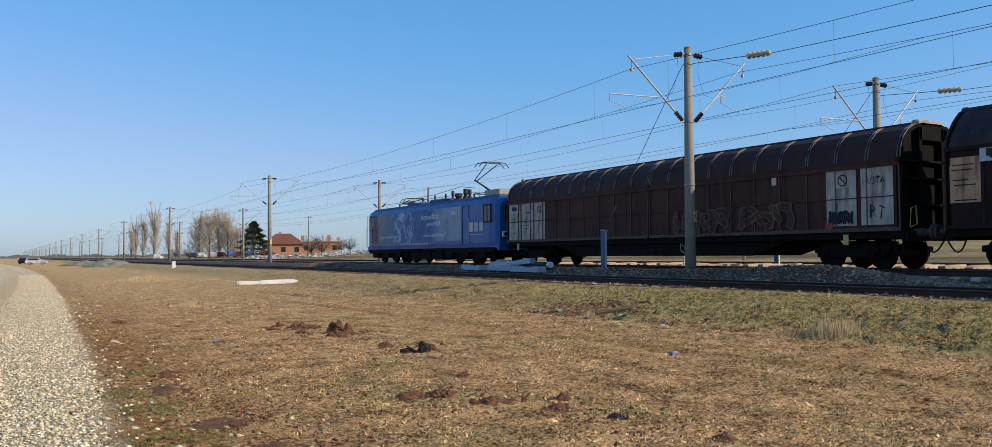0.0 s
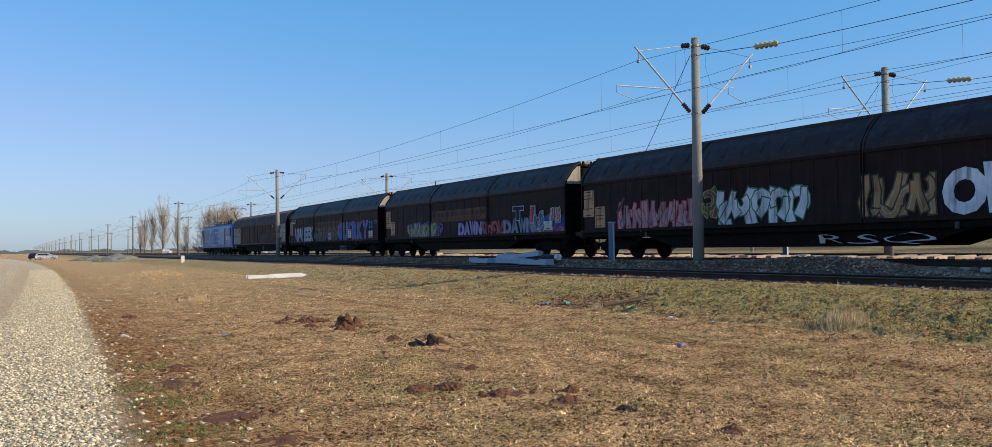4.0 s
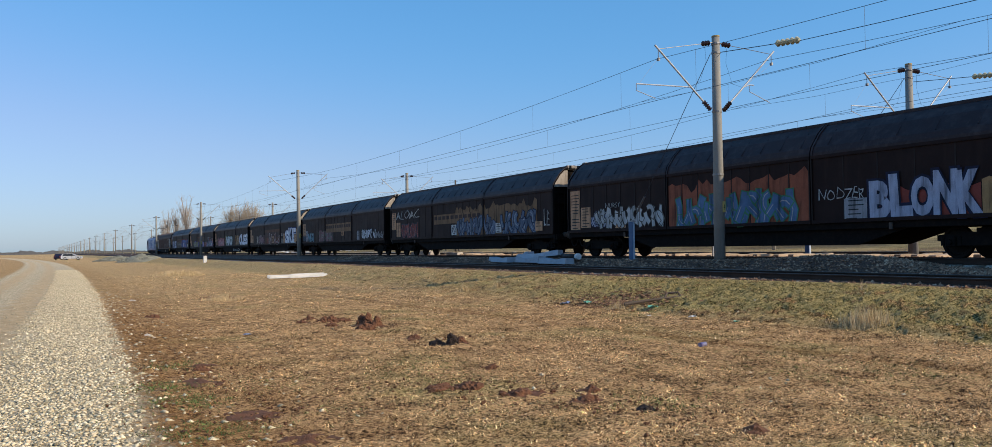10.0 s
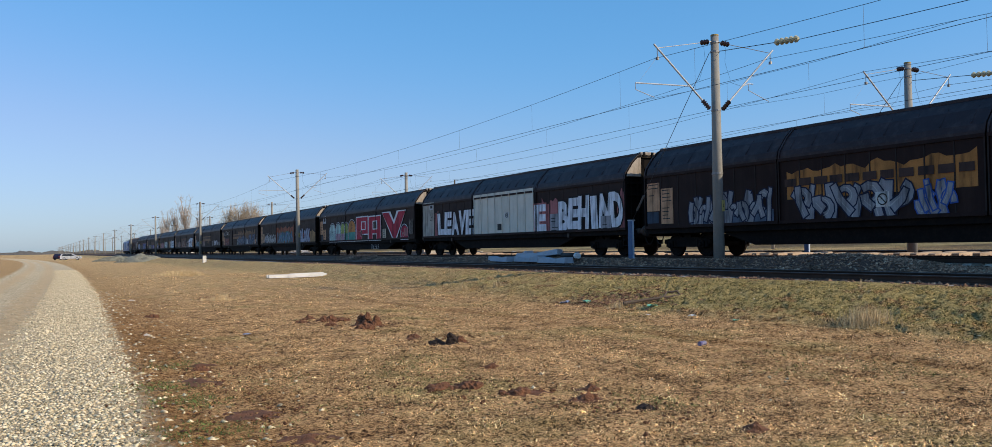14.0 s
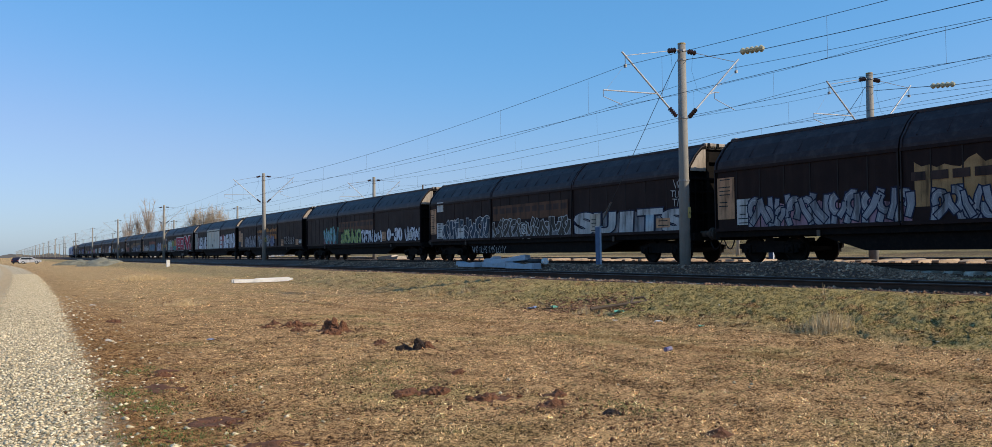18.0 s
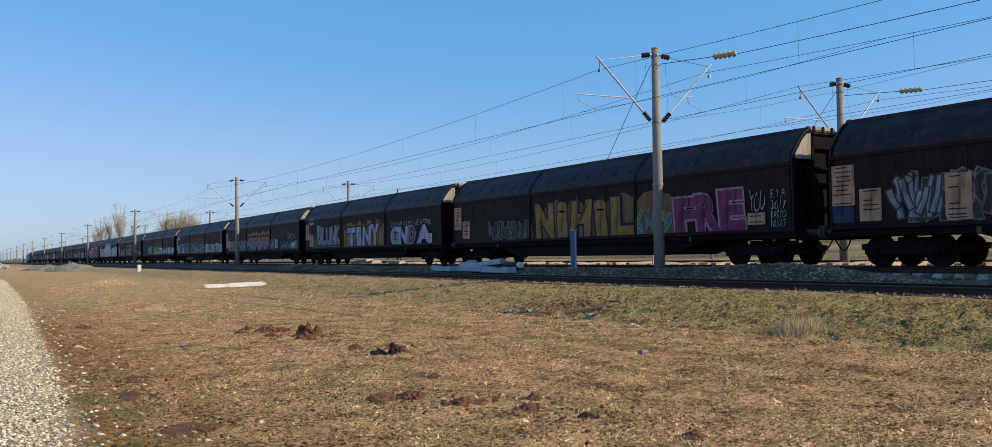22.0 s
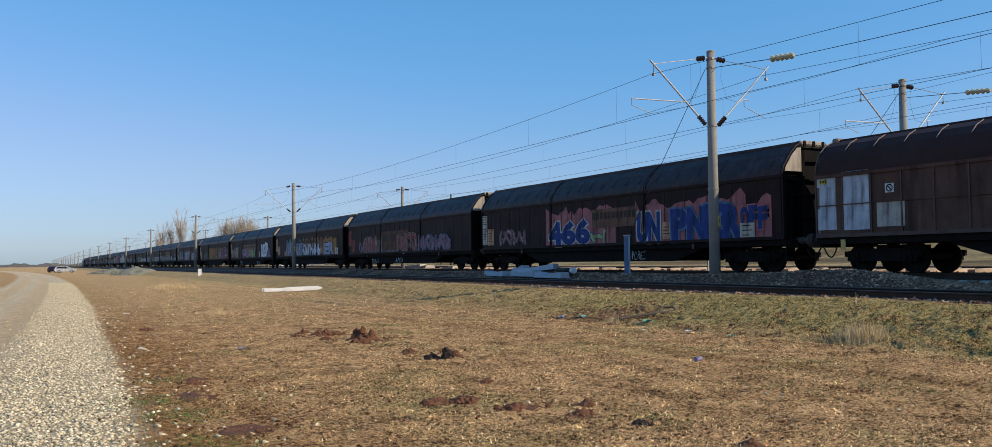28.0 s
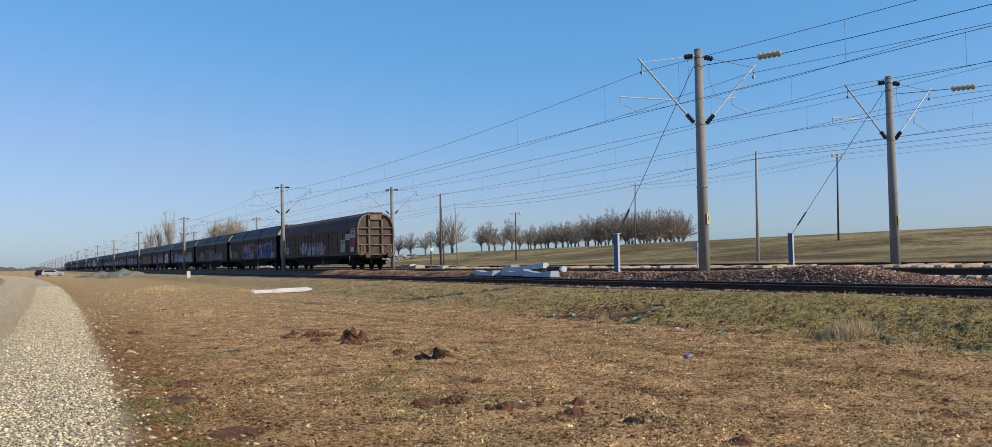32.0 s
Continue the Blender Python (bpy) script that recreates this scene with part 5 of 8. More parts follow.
paint(5, [
    (0.4, 1.14, 1.4, 2.93, 'P', '', 'orange', '-'),
    (1.19, 1.9, 1.37, 2.26, 'P', '', 'orange', '-'),
    (3.79, 4.48, 1.32, 2.09, 'P', '', 'cream', '-'),
    (4.85, 7.67, 1.23, 2.22, 'B', 4, 'pinkdark', 'chalkline'),
    (7.95, 14.59, 1.13, 2.73, 'W', '', 'rust', '-'),
    (8.94, 9.54, 1.27, 1.76, 'T', 'BK', 'red', '-'),
    (9.7, 11.1, 1.15, 2.4, 'B', 1, 'rust2', 'chalk'),
    (12.3, 14.3, 1.15, 2.3, 'B', 1, 'redd', 'chalk'),
    (11.3, 12.02, 1.3, 1.98, 'S', '', 'orange', '-'),
    (15.27, 16.04, 1.96, 2.26, 'T', 'III', 'chalk', '-'),
    (15.3, 16.01, 1.16, 1.71, 'B', 3, 'chalkline', 'chalkline'),
    (16.13, 16.87, 1.22, 2.18, 'P', '', 'orange', '-'),
    (16.89, 20.95, 1.15, 2.57, 'T', 'SKE', 'white2', 'blued'),
    (20.4, 21.1, 1.26, 2.08, 'P', '', 'orange', '-'),
    (21.28, 21.99, 1.35, 2.56, 'Q', '', 'orange', '-'),
    (20.89, 21.95, 1.09, 1.2, 'T', 'BLK·OUK', 'chalk', '-'),
])
paint(6, [
    (5.5, 9.6, 1.16, 2.3, 'C', '', 'pinkdark', '-'),
    (0.39, 1.24, 1.78, 2.91, 'P', '', 'orange', '-'),
    (0.38, 1.16, 1.31, 1.78, 'Q', '', 'slate', '-'),
    (1.3, 2.04, 1.28, 2.23, 'P', '', 'greyl', '-'),
    (2.07, 3.84, 1.19, 2.06, 'B', 3, 'cyan', 'navy'),
    (5.68, 9.53, 1.18, 2.12, 'B', 4, 'pinkdark', 'green'),
    (7.79, 14.56, 1.96, 2.68, 'W', '', 'ochre', '-'),
    (12.15, 12.72, 1.63, 1.98, 'S', '', 'orange', '-'),
    (16.09, 16.65, 1.14, 1.93, 'P', '', 'greyl', '-'),
    (17.24, 19.51, 1.29, 2.01, 'B', 3, 'white2', 'grime'),
    (19.82, 20.35, 1.29, 1.96, 'B', 1, 'white2', 'grime'),
    (20.4, 21.99, 1.31, 1.78, 'B', 2, 'greyl', 'grime'),
])
paint(7, [
    (11.0, 20.6, 1.2, 3.0, 'C', '', 'ochre', '-'),
    (0.48, 1.21, 1.81, 2.97, 'P', '', 'orange', '-'),
    (1.34, 2.07, 1.3, 2.28, 'P', '', 'orange', '-'),
    (2.25, 5.19, 1.14, 2.19, 'B', 5, 'redd', 'slate'),
    (1.34, 5.43, 2.5, 3.02, 'T', 'ALOAC', 'chalk', '-'),
    (7.87, 14.46, 1.97, 2.56, 'W', '', 'ochre', '-'),
    (10.45, 11.16, 1.26, 1.88, 'S', '', 'white', '-'),
    (11.21, 16.07, 1.18, 2.28, 'B', 5, 'bluegrey', 'navy'),
    (16.18, 16.85, 1.29, 1.81, 'P', '', 'white', '-'),
    (16.84, 20.41, 1.16, 2.4, 'B', 4, 'bluegrey', 'navy'),
    (20.46, 21.16, 1.29, 1.76, 'P', '', 'orange', '-'),
    (21.32, 21.82, 1.52, 2.24, 'T', 'LE', 'chalk', '-'),
])
paint(8, [
    (7.6, 14.7, 1.14, 3.0, 'C', '', 'orangered', '-'),
    (17.0, 20.4, 1.14, 2.2, 'C', '', 'redd', '-'),
    (0.47, 1.28, 1.25, 3.05, 'P', '', 'orange', '-'),
    (1.34, 2.11, 1.32, 2.25, 'P', '', 'orange', '-'),
    (2.2, 3.31, 1.32, 2.04, 'B', 3, 'lav', 'navy'),
    (3.29, 4.37, 2.15, 2.34, 'T', 'NURSY', 'chalk', '-'),
    (4.01, 4.76, 1.25, 1.69, 'P', '', 'orange', '-'),
    (2.49, 7.23, 1.23, 2.17, 'B', 7, 'chalk', 'grime'),
    (8.13, 14.05, 1.16, 2.35, 'B', 6, 'blue2', 'green'),
    (15.06, 16.79, 1.84, 2.17, 'T', 'NODZER', 'chalk', '-'),
    (16.03, 16.86, 1.16, 1.84, 'P', '', 'greyl', '-'),
    (16.96, 20.45, 1.16, 2.38, 'T', 'BLONK', 'lav', 'navy'),
    (20.45, 22.18, 1.14, 2.33, 'C', '', 'orange2', '-'),
])
paint(9, [
    (0.42, 1.19, 1.78, 2.93, 'P', '', 'orange', '-'),
    (1.33, 2.11, 2.73, 3.34, 'L', '', 'white', '-'),
    (1.32, 2.07, 1.31, 2.19, 'P', '', 'orange', '-'),
    (0.82, 1.13, 1.25, 1.69, 'Q', '', 'slate', '-'),
    (3.2, 4.75, 1.16, 2.6, 'A', '', 'mint', '-'),
    (5.0, 6.2, 1.16, 2.62, 'A', '', 'mint', 'rose'),
    (6.4, 7.2, 1.16, 2.6, 'A', '', 'lime', 'rose'),
    (7.4, 8.1, 1.16, 2.6, 'A', '', 'lime', 'turq'),
    (8.3, 10.0, 1.16, 2.75, 'A', '', 'orangeb', 'turq'),
    (3.53, 4.73, 1.57, 2.0, 'T', 'KGV.', 'navy', '-'),
    (9.0, 9.35, 2.05, 2.4, 'T', 'G', 'navy', '-'),
    (10.33, 12.95, 1.16, 2.9, 'H', 'P', 'redb', 'white2'),
    (13.2, 15.75, 1.16, 2.86, 'H', 'A', 'redb', 'white2'),
    (16.3, 20.6, 1.16, 2.92, 'T', 'V', 'redb', 'white2'),
    (19.75, 21.0, 1.16, 2.05, 'A', '', 'redb', '-'),
    (10.6, 11.7, 1.55, 1.9, 'T', 'KGV', 'pinkred', '-'),
    (11.3, 11.75, 1.4, 1.9, 'S', '', 'pinkred', '-'),
    (16.2, 16.9, 1.25, 1.9, 'P', '', 'cream', '-'),
    (19.89, 20.39, 1.28, 1.6, 'T', '20', 'chalk', '-'),
    (20.42, 21.11, 1.3, 1.85, 'P', '', 'pinkred', '-'),
    (21.3, 21.9, 1.4, 2.4, 'B', 3, 'chalkline', 'grime'),
    (13.4, 15.1, 0.46, 0.78, 'T', 'OLEEB', 'chalk', '-'),
])
paint(10, [
    (2.2, 2.8, 1.2, 2.9, 'C', '', 'pinkred', '-'),
    (15.3, 17.0, 1.2, 2.9, 'C', '', 'pinkred', '-'),
    (21.6, 22.1, 1.2, 2.9, 'C', '', 'pinkred', '-'),
    (0.33, 2.08, 1.16, 3.36, 'Q', '', 'beige', '-'),
    (1.43, 1.98, 2.88, 3.22, 'L', '', 'white', '-'),
    (1.5, 1.99, 2.18, 2.69, 'T', '2848', 'dark', '-'),
    (2.72, 7.69, 1.2, 2.64, 'T', 'LEAVE', 'white2', 'black'),
    (7.84, 14.51, 1.21, 3.43, 'K', '', 'beige', '-'),
    (11.43, 11.93, 1.99, 2.31, 'S', '', 'white', '-'),
    (10.63, 11.2, 1.37, 1.72, 'Q', '', 'dark', '-'),
    (14.62, 15.71, 1.18, 2.53, 'T', 'E', 'white2', 'pinkred'),
    (16.9, 22.01, 1.18, 2.66, 'T', 'BEHIND', 'white2', 'black'),
    (16.12, 16.9, 1.12, 2.03, 'P', '', 'greyl', '-'),
    (20.4, 21.17, 1.08, 1.77, 'P', '', 'greyl', '-'),
])
paint(11, [
    (7.9, 14.5, 1.9, 2.95, 'C', '', 'orangeb', '-'),
    (0.42, 1.23, 1.82, 2.96, 'P', '', 'orange', '-'),
    (0.43, 1.15, 1.33, 1.79, 'Q', '', 'slate', '-'),
    (1.33, 2.06, 1.29, 2.7, 'P', '', 'orange', '-'),
    (3.08, 7.3, 1.16, 1.7, 'C', '', 'bluegrey', '-'),
    (3.02, 7.18, 1.14, 2.33, 'B', 6, 'greyl', 'navy'),
    (7.77, 14.56, 2.0, 2.7, 'W', 'bars', 'rust', '-'),
    (8.11, 12.53, 1.14, 2.32, 'B', 4, 'greyl', 'navy'),
    (11.34, 11.81, 1.49, 1.94, 'S', '', 'white', '-'),
    (12.71, 13.83, 1.18, 2.22, 'B', 2, 'greyl', 'blue'),
    (16.08, 16.82, 1.19, 1.78, 'P', '', 'orange', '-'),
    (17.08, 20.1, 1.37, 1.94, 'T', 'G E B B E R', 'chalk', '-'),
    (20.5, 21.24, 1.26, 1.75, 'P', '', 'orange', '-'),
    (21.38, 22.1, 1.38, 1.68, 'P', '', 'white', '-'),
])
paint(12, [
    (4.4, 7.7, 1.14, 2.1, 'C', '', 'pinkdark', '-'),
    (4.52, 7.6, 1.14, 2.47, 'B', 3, 'cyan', 'green'),
    (7.97, 14.66, 2.07, 2.78, 'W', '', 'rust', '-'),
    (8.44, 12.38, 1.14, 2.19, 'B', 4, 'lime', 'green'),
    (12.52, 16.21, 1.08, 2.09, 'B', 4, 'white2', 'navy'),
    (16.29, 16.86, 1.29, 1.88, 'P', '', 'orange', '-'),
    (17.13, 19.55, 1.24, 2.12, 'T', '0-30', 'white2', 'navy'),
    (20.04, 22.13, 1.22, 2.1, 'B', 4, 'white2', 'navy'),
    (20.48, 21.07, 1.36, 1.78, 'P', '', 'white', '-'),
])
paint(13, [
    (2.0, 14.8, 1.14, 1.75, 'C', '', 'greyl', '-'),
    (15.0, 22.1, 1.14, 2.2, 'C', '', 'greyl', '-'),
    (0.43, 1.16, 1.54, 2.98, 'P', '', 'orange', '-'),
    (1.3, 2.08, 2.8, 3.36, 'Q', '', 'white', '-'),
    (1.25, 2.07, 1.28, 2.16, 'P', '', 'white', '-'),
    (2.1, 7.44, 1.11, 2.32, 'B', 5, 'slate', 'chalk'),
    (3.85, 4.62, 1.27, 1.81, 'P', '', 'white', '-'),
    (6.67, 7.24, 1.09, 1.42, 'T', 'TUPS', 'chalk', '-'),
    (5.39, 8.91, 0.43, 0.76, 'T', 'WR TUPS TMS LOTY', 'chalk', '-'),
    (7.83, 14.5, 2.05, 2.79, 'W', '', 'rust', '-'),
    (7.92, 14.74, 1.18, 2.1, 'B', 7, 'grime', 'chalk'),
    (10.58, 11.05, 1.33, 1.81, 'S', '', 'white', '-'),
    (15.01, 22.23, 1.15, 2.1, 'T', 'SUITS', 'chalk', 'navy'),
    (16.17, 16.87, 1.28, 2.04, 'P', '', 'cream', '-'),
    (20.45, 21.23, 1.34, 1.7, 'P', '', 'orange', '-'),
    (21.45, 22.1, 2.75, 3.08, 'T', 'WR', 'chalk', '-'),
    (21.3, 22.15, 2.45, 2.7, 'T', 'TUPS', 'chalk', '-'),
    (21.4, 22.15, 2.1, 2.38, 'T', 'TMS', 'chalk', '-'),
])
paint(14, [
    (1.9, 7.9, 1.14, 2.0, 'C', '', 'rose', '-'),
    (8.0, 14.4, 1.6, 2.9, 'C', '', 'orange2', '-'),
    (0.46, 1.26, 1.53, 2.98, 'P', '', 'orange', '-'),
    (1.37, 2.02, 1.31, 2.19, 'P', '', 'white', '-'),
    (1.88, 7.9, 1.19, 2.2, 'B', 8, 'greyl', 'navy'),
    (7.86, 14.48, 2.01, 2.69, 'W', 'bars', 'rust', '-'),
    (8.46, 12.31, 1.14, 2.12, 'B', 6, 'greyl', 'navy'),
    (12.42, 16.05, 1.24, 2.19, 'B', 4, 'greyl', 'navy'),
    (16.19, 16.84, 1.36, 2.05, 'P', '', 'white', '-'),
    (17.82, 21.96, 1.19, 1.89, 'B', 4, 'bluegrey', 'grime'),
    (19.44, 21.24, 1.98, 2.4, 'T', 'GROW', 'chalk', '-'),
    (20.46, 21.19, 1.32, 1.76, 'P', '', 'white', '-'),
])
paint(15, [
    (8.2, 14.8, 1.14, 2.9, 'C', '', 'gold', '-'),
    (2.6, 7.6, 1.14, 1.9, 'C', '', 'green', '-'),
    (1.38, 2.17, 2.91, 3.35, 'L', '', 'white', '-'),
    (0.51, 1.27, 1.81, 2.98, 'P', '', 'orange', '-'),
    (1.38, 2.11, 1.3, 2.21, 'P', '', 'orange', '-'),
    (2.15, 3.0, 1.09, 2.1, 'B', 2, 'green', 'navy'),
    (3.04, 7.47, 1.34, 2.7, 'T', 'BLUNK', 'greyl', 'navy'),
    (8.0, 14.6, 2.0, 2.7, 'W', 'bars', 'ochre', '-'),
    (8.9, 14.02, 1.18, 2.5, 'T', 'TINY', 'lav', 'navy'),
    (15.76, 21.07, 2.27, 2.56, 'T', 'SUKA NIE DA PIES NIE WEZMIE', 'chalk', '-'),
    (15.77, 18.08, 1.17, 2.25, 'T', 'GN', 'lav', 'navy'),
    (18.24, 19.08, 1.23, 2.21, 'T', 'D', 'rust2', 'lav'),
    (19.29, 21.17, 1.13, 2.22, 'T', 'A', 'lav', 'navy'),
    (20.51, 21.2, 1.32, 1.76, 'P', '', 'white', '-'),
    (16.13, 16.89, 1.3, 1.89, 'P', '', 'greyl', '-'),
])
paint(16, [
    (8.0, 16.9, 1.14, 2.9, 'C', '', 'ochre', '-'),
    (4.3, 7.7, 1.14, 2.1, 'B', 5, 'grime', 'chalkline'),
    (0.48, 1.21, 1.83, 2.99, 'P', '', 'orange', '-'),
    (1.35, 2.09, 1.36, 2.25, 'P', '', 'orange', '-'),
    (3.98, 4.15, 1.39, 2.24, 'B', 1, 'ochre', 'grime'),
    (8.1, 14.73, 1.08, 2.7, 'T', 'NiHiL', 'gold', 'navy'),
    (14.99, 16.75, 1.11, 2.13, 'B', 2, 'bluegrey', 'yellowg'),
    (17.02, 20.28, 1.1, 2.51, 'T', 'FRE', 'magenta', 'pink'),
    (20.53, 21.16, 1.81, 2.42, 'T', 'YOU', 'chalk', '-'),
    (21.42, 22.02, 2.2, 2.45, 'T', 'F.T.P.', 'chalk', '-'),
    (20.44, 21.17, 1.37, 1.76, 'P', '', 'orange', '-'),
    (21.42, 22.0, 1.85, 2.1, 'T', '2017', 'chalk', '-'),
    (21.42, 22.0, 1.55, 1.78, 'T', 'BARTO', 'chalk', '-'),
    (21.42, 22.0, 1.28, 1.5, 'T', 'NLOST', 'chalk', '-'),
])
paint(17, [
    (16.9, 21.25, 1.16, 2.25, 'C', '', 'rose', '-'),
    (2.9, 5.2, 1.2, 2.6, 'B', 3, 'grime', 'chalkline'),
    (0.44, 1.21, 1.8, 2.99, 'P', '', 'orange', '-'),
    (0.42, 1.16, 1.3, 1.77, 'Q', '', 'slate', '-'),
    (1.36, 2.06, 1.32, 2.25, 'P', '', 'orange', '-'),
    (2.32, 3.79, 1.31, 2.59, 'B', 3, 'greyl', 'grime'),
    (3.95, 4.64, 1.25, 2.48, 'P', '', 'orange', '-'),
    (3.92, 4.57, 1.33, 2.47, 'P', '', 'orange', '-'),
    (7.84, 14.38, 2.04, 2.69, 'W', '', 'ochre', '-'),
    (7.45, 11.49, 1.14, 2.27, 'B', 4, 'rose', 'slate'),
    (11.49, 14.16, 1.12, 2.12, 'B', 3, 'lime', 'bluegrey'),
    (17.16, 20.31, 1.08, 2.68, 'T', 'DESP', 'white2', 'navy'),
    (16.05, 16.6, 1.26, 1.83, 'P', '', 'cream', '-'),
    (20.47, 21.18, 1.42, 2.09, 'B', 2, 'chalkline', 'purple'),
    (5.75, 7.29, 0.4, 0.8, 'T', 'TENS', 'chalk', '-'),
    (14.65, 16.3, 0.42, 0.73, 'T', 'TENS', 'chalk', '-'),
])
paint(18, [
    (4.6, 10.8, 1.14, 2.85, 'C', '', 'turq', '-'),
    (10.4, 16.5, 1.5, 2.9, 'C', '', 'ochre', '-'),
    (16.7, 20.6, 1.14, 2.85, 'C', '', 'gold', '-'),
    (0.42, 1.18, 1.67, 2.97, 'P', '', 'orange', '-'),
    (1.28, 2.02, 1.33, 2.21, 'P', '', 'orange', '-'),
    (3.9, 4.61, 1.24, 1.68, 'P', '', 'orange', '-'),
    (4.66, 10.74, 1.13, 2.52, 'B', 7, 'lav', 'navy'),
    (7.84, 14.47, 2.05, 2.71, 'W', 'bars', 'ochre', '-'),
    (10.87, 15.97, 1.13, 2.24, 'B', 5, 'white2', 'navy'),
    (16.08, 16.75, 1.3, 1.9, 'P', '', 'orange', '-'),
    (17.11, 19.91, 1.08, 2.23, 'T', 'ER', 'lav', 'navy'),
    (20.35, 21.07, 1.09, 1.75, 'P', '', 'white', '-'),
])
paint(19, [
    (3.9, 11.0, 1.14, 2.3, 'C', '', 'teal', '-'),
    (0.36, 1.16, 1.78, 2.96, 'P', '', 'redd', '-'),
    (1.23, 1.95, 1.28, 2.23, 'P', '', 'redd', '-'),
    (3.05, 4.97, 1.24, 2.02, 'B', 3, 'bluegrey', 'redd'),
    (4.17, 7.38, 1.18, 2.36, 'B', 3, 'redd', 'chalkline'),
    (6.65, 6.99, 1.75, 2.13, 'T', '18', 'chalk', '-'),
    (7.77, 10.89, 1.16, 2.33, 'B', 3, 'pinkdark', 'chalkline'),
    (7.91, 12.83, 1.33, 2.67, 'W', '', 'rust', '-'),
    (12.39, 12.93, 1.6, 1.96, 'D', '', 'yellow', '-'),
    (12.28, 12.92, 1.21, 1.7, 'Q', '', 'blue', '-'),
    (5.61, 7.09, 0.45, 0.72, 'T', 'TENS', 'chalk', '-'),
    (10.45, 11.68, 0.46, 0.79, 'T', 'AMD', 'chalk', '-'),
    (10.9, 14.3, 1.16, 2.4, 'B', 3, 'redd', 'chalkline'),
    (14.6, 19.5, 1.16, 2.2, 'B', 5, 'pinkdark', 'blue2'),
])
paint(20, [
    (7.2, 12.9, 1.14, 3.0, 'C', '', 'pinkred', '-'),
    (14.3, 20.6, 1.14, 2.95, 'C', '', 'pinkred', '-'),
    (20.1, 21.8, 1.2, 2.7, 'C', '', 'pinkred', '-'),
    (0.23, 1.04, 1.38, 2.98, 'P', '', 'cream', '-'),
    (1.12, 1.81, 1.35, 2.22, 'P', '', 'orange', '-'),
    (2.45, 5.27, 1.29, 2.11, 'B', 3, 'pinkdark', 'grime'),
    (7.5, 10.96, 1.16, 2.35, 'T', '466', 'blued', 'chalk'),
    (11.14, 12.17, 1.1, 1.83, 'B', 1, 'lime', 'blued'),
    (11.17, 14.39, 1.9, 2.72, 'W', '', 'brown2', '-'),
    (14.44, 15.9, 1.12, 2.49, 'T', 'UN', 'blued', 'chalk'),
    (16.06, 16.55, 1.3, 1.96, 'P', '', 'orange', '-'),
    (16.61, 20.43, 1.07, 2.39, 'T', 'PNER', 'blued', 'blue2'),
    (20.37, 21.64, 1.48, 2.3, 'T', 'OFF', 'blued', 'pinkred'),
    (20.33, 21.04, 1.23, 1.73, 'P', '', 'cream', '-'),
    (13.97, 14.85, 0.49, 0.81, 'T', 'POREZ', 'chalk', '-'),
])
paint(21, [
    (0.11, 1.22, 1.35, 3.09, 'Q', '', 'whiteblue', '-'),
    (1.45, 2.43, 1.32, 3.12, 'Q', '', 'whiteblue', '-'),
    (0.46, 1.01, 2.71, 3.03, 'L', '', 'yellow', '-'),
    (2.69, 3.62, 1.38, 2.12, 'Q', '', 'greyl2', '-'),
    (2.99, 3.29, 2.37, 2.64, 'S', '', 'white', '-'),
    (7.43, 9.24, 1.31, 2.35, 'B', 2, 'cream', 'bluep'),
    (9.55, 11.81, 1.24, 2.33, 'B', 2, 'cream', 'bluep'),
    (11.9, 13.66, 1.18, 2.35, 'B', 2, 'orange2', 'bluep'),
    (13.66, 14.6, 1.14, 2.3, 'B', 1, 'orange2', 'bluep'),
    (18.53, 19.52, 1.35, 2.33, 'Q', '', 'greyl2', '-'),
    (19.75, 20.71, 2.28, 2.73, 'S', '', 'white', '-'),
    (20.92, 21.99, 2.42, 3.12, 'L', '', 'yellow', '-'),
    (20.89, 21.96, 1.62, 2.39, 'Q', '', 'redd', '-'),
    (20.9, 21.67, 1.34, 1.7, 'P', '', 'white', '-'),
])
paint(1, [
    (0.31, 1.40, 1.18, 3.0, 'Q', '', 'greyl2', '-'), (1.52, 2.58, 1.18, 3.0, 'Q', '', 'greyl2', '-'), (2.70, 3.61, 1.18, 3.0, 'Q', '', 'greyl2', '-'),
    (0.45, 1.2, 2.55, 2.95, 'L', '', 'black', '-'), (2.9, 3.35, 2.4, 2.85, 'S', '', 'greyl2', '-'), (0.45, 1.25, 1.5, 2.3, 'P', '', 'greyl2', '-'), (1.65, 2.4, 1.7, 2.6, 'P', '', 'greyl2', '-'),
    (19.55, 20.62, 1.30, 2.98, 'Q', '', 'greyl2', '-'), (20.78, 21.85, 1.30, 2.98, 'Q', '', 'greyl2', '-'), (19.9, 20.4, 2.45, 2.9, 'S', '', 'greyl2', '-'),
    (21.0, 21.6, 2.5, 2.72, 'T', 'USTA', 'dark', '-'), (19.65, 20.5, 1.35, 1.75, 'B', 4, 'navy', 'dark'), (21.1, 21.6, 1.5, 1.85, 'T', 'RT', 'dark', '-'),
    (17.4, 17.6, 2.72, 2.97, 'Q', '', 'cream', '-'), (15.9, 18.3, 1.3, 2.1, 'B', 2, 'brown_b', 'brown2'),
    (12.6, 15.5, 1.25, 2.1, 'B', 3, 'brown_b', 'brown2'), (19.5, 19.8, 1.2, 1.4, 'Q', '', 'redd', '-'),
])

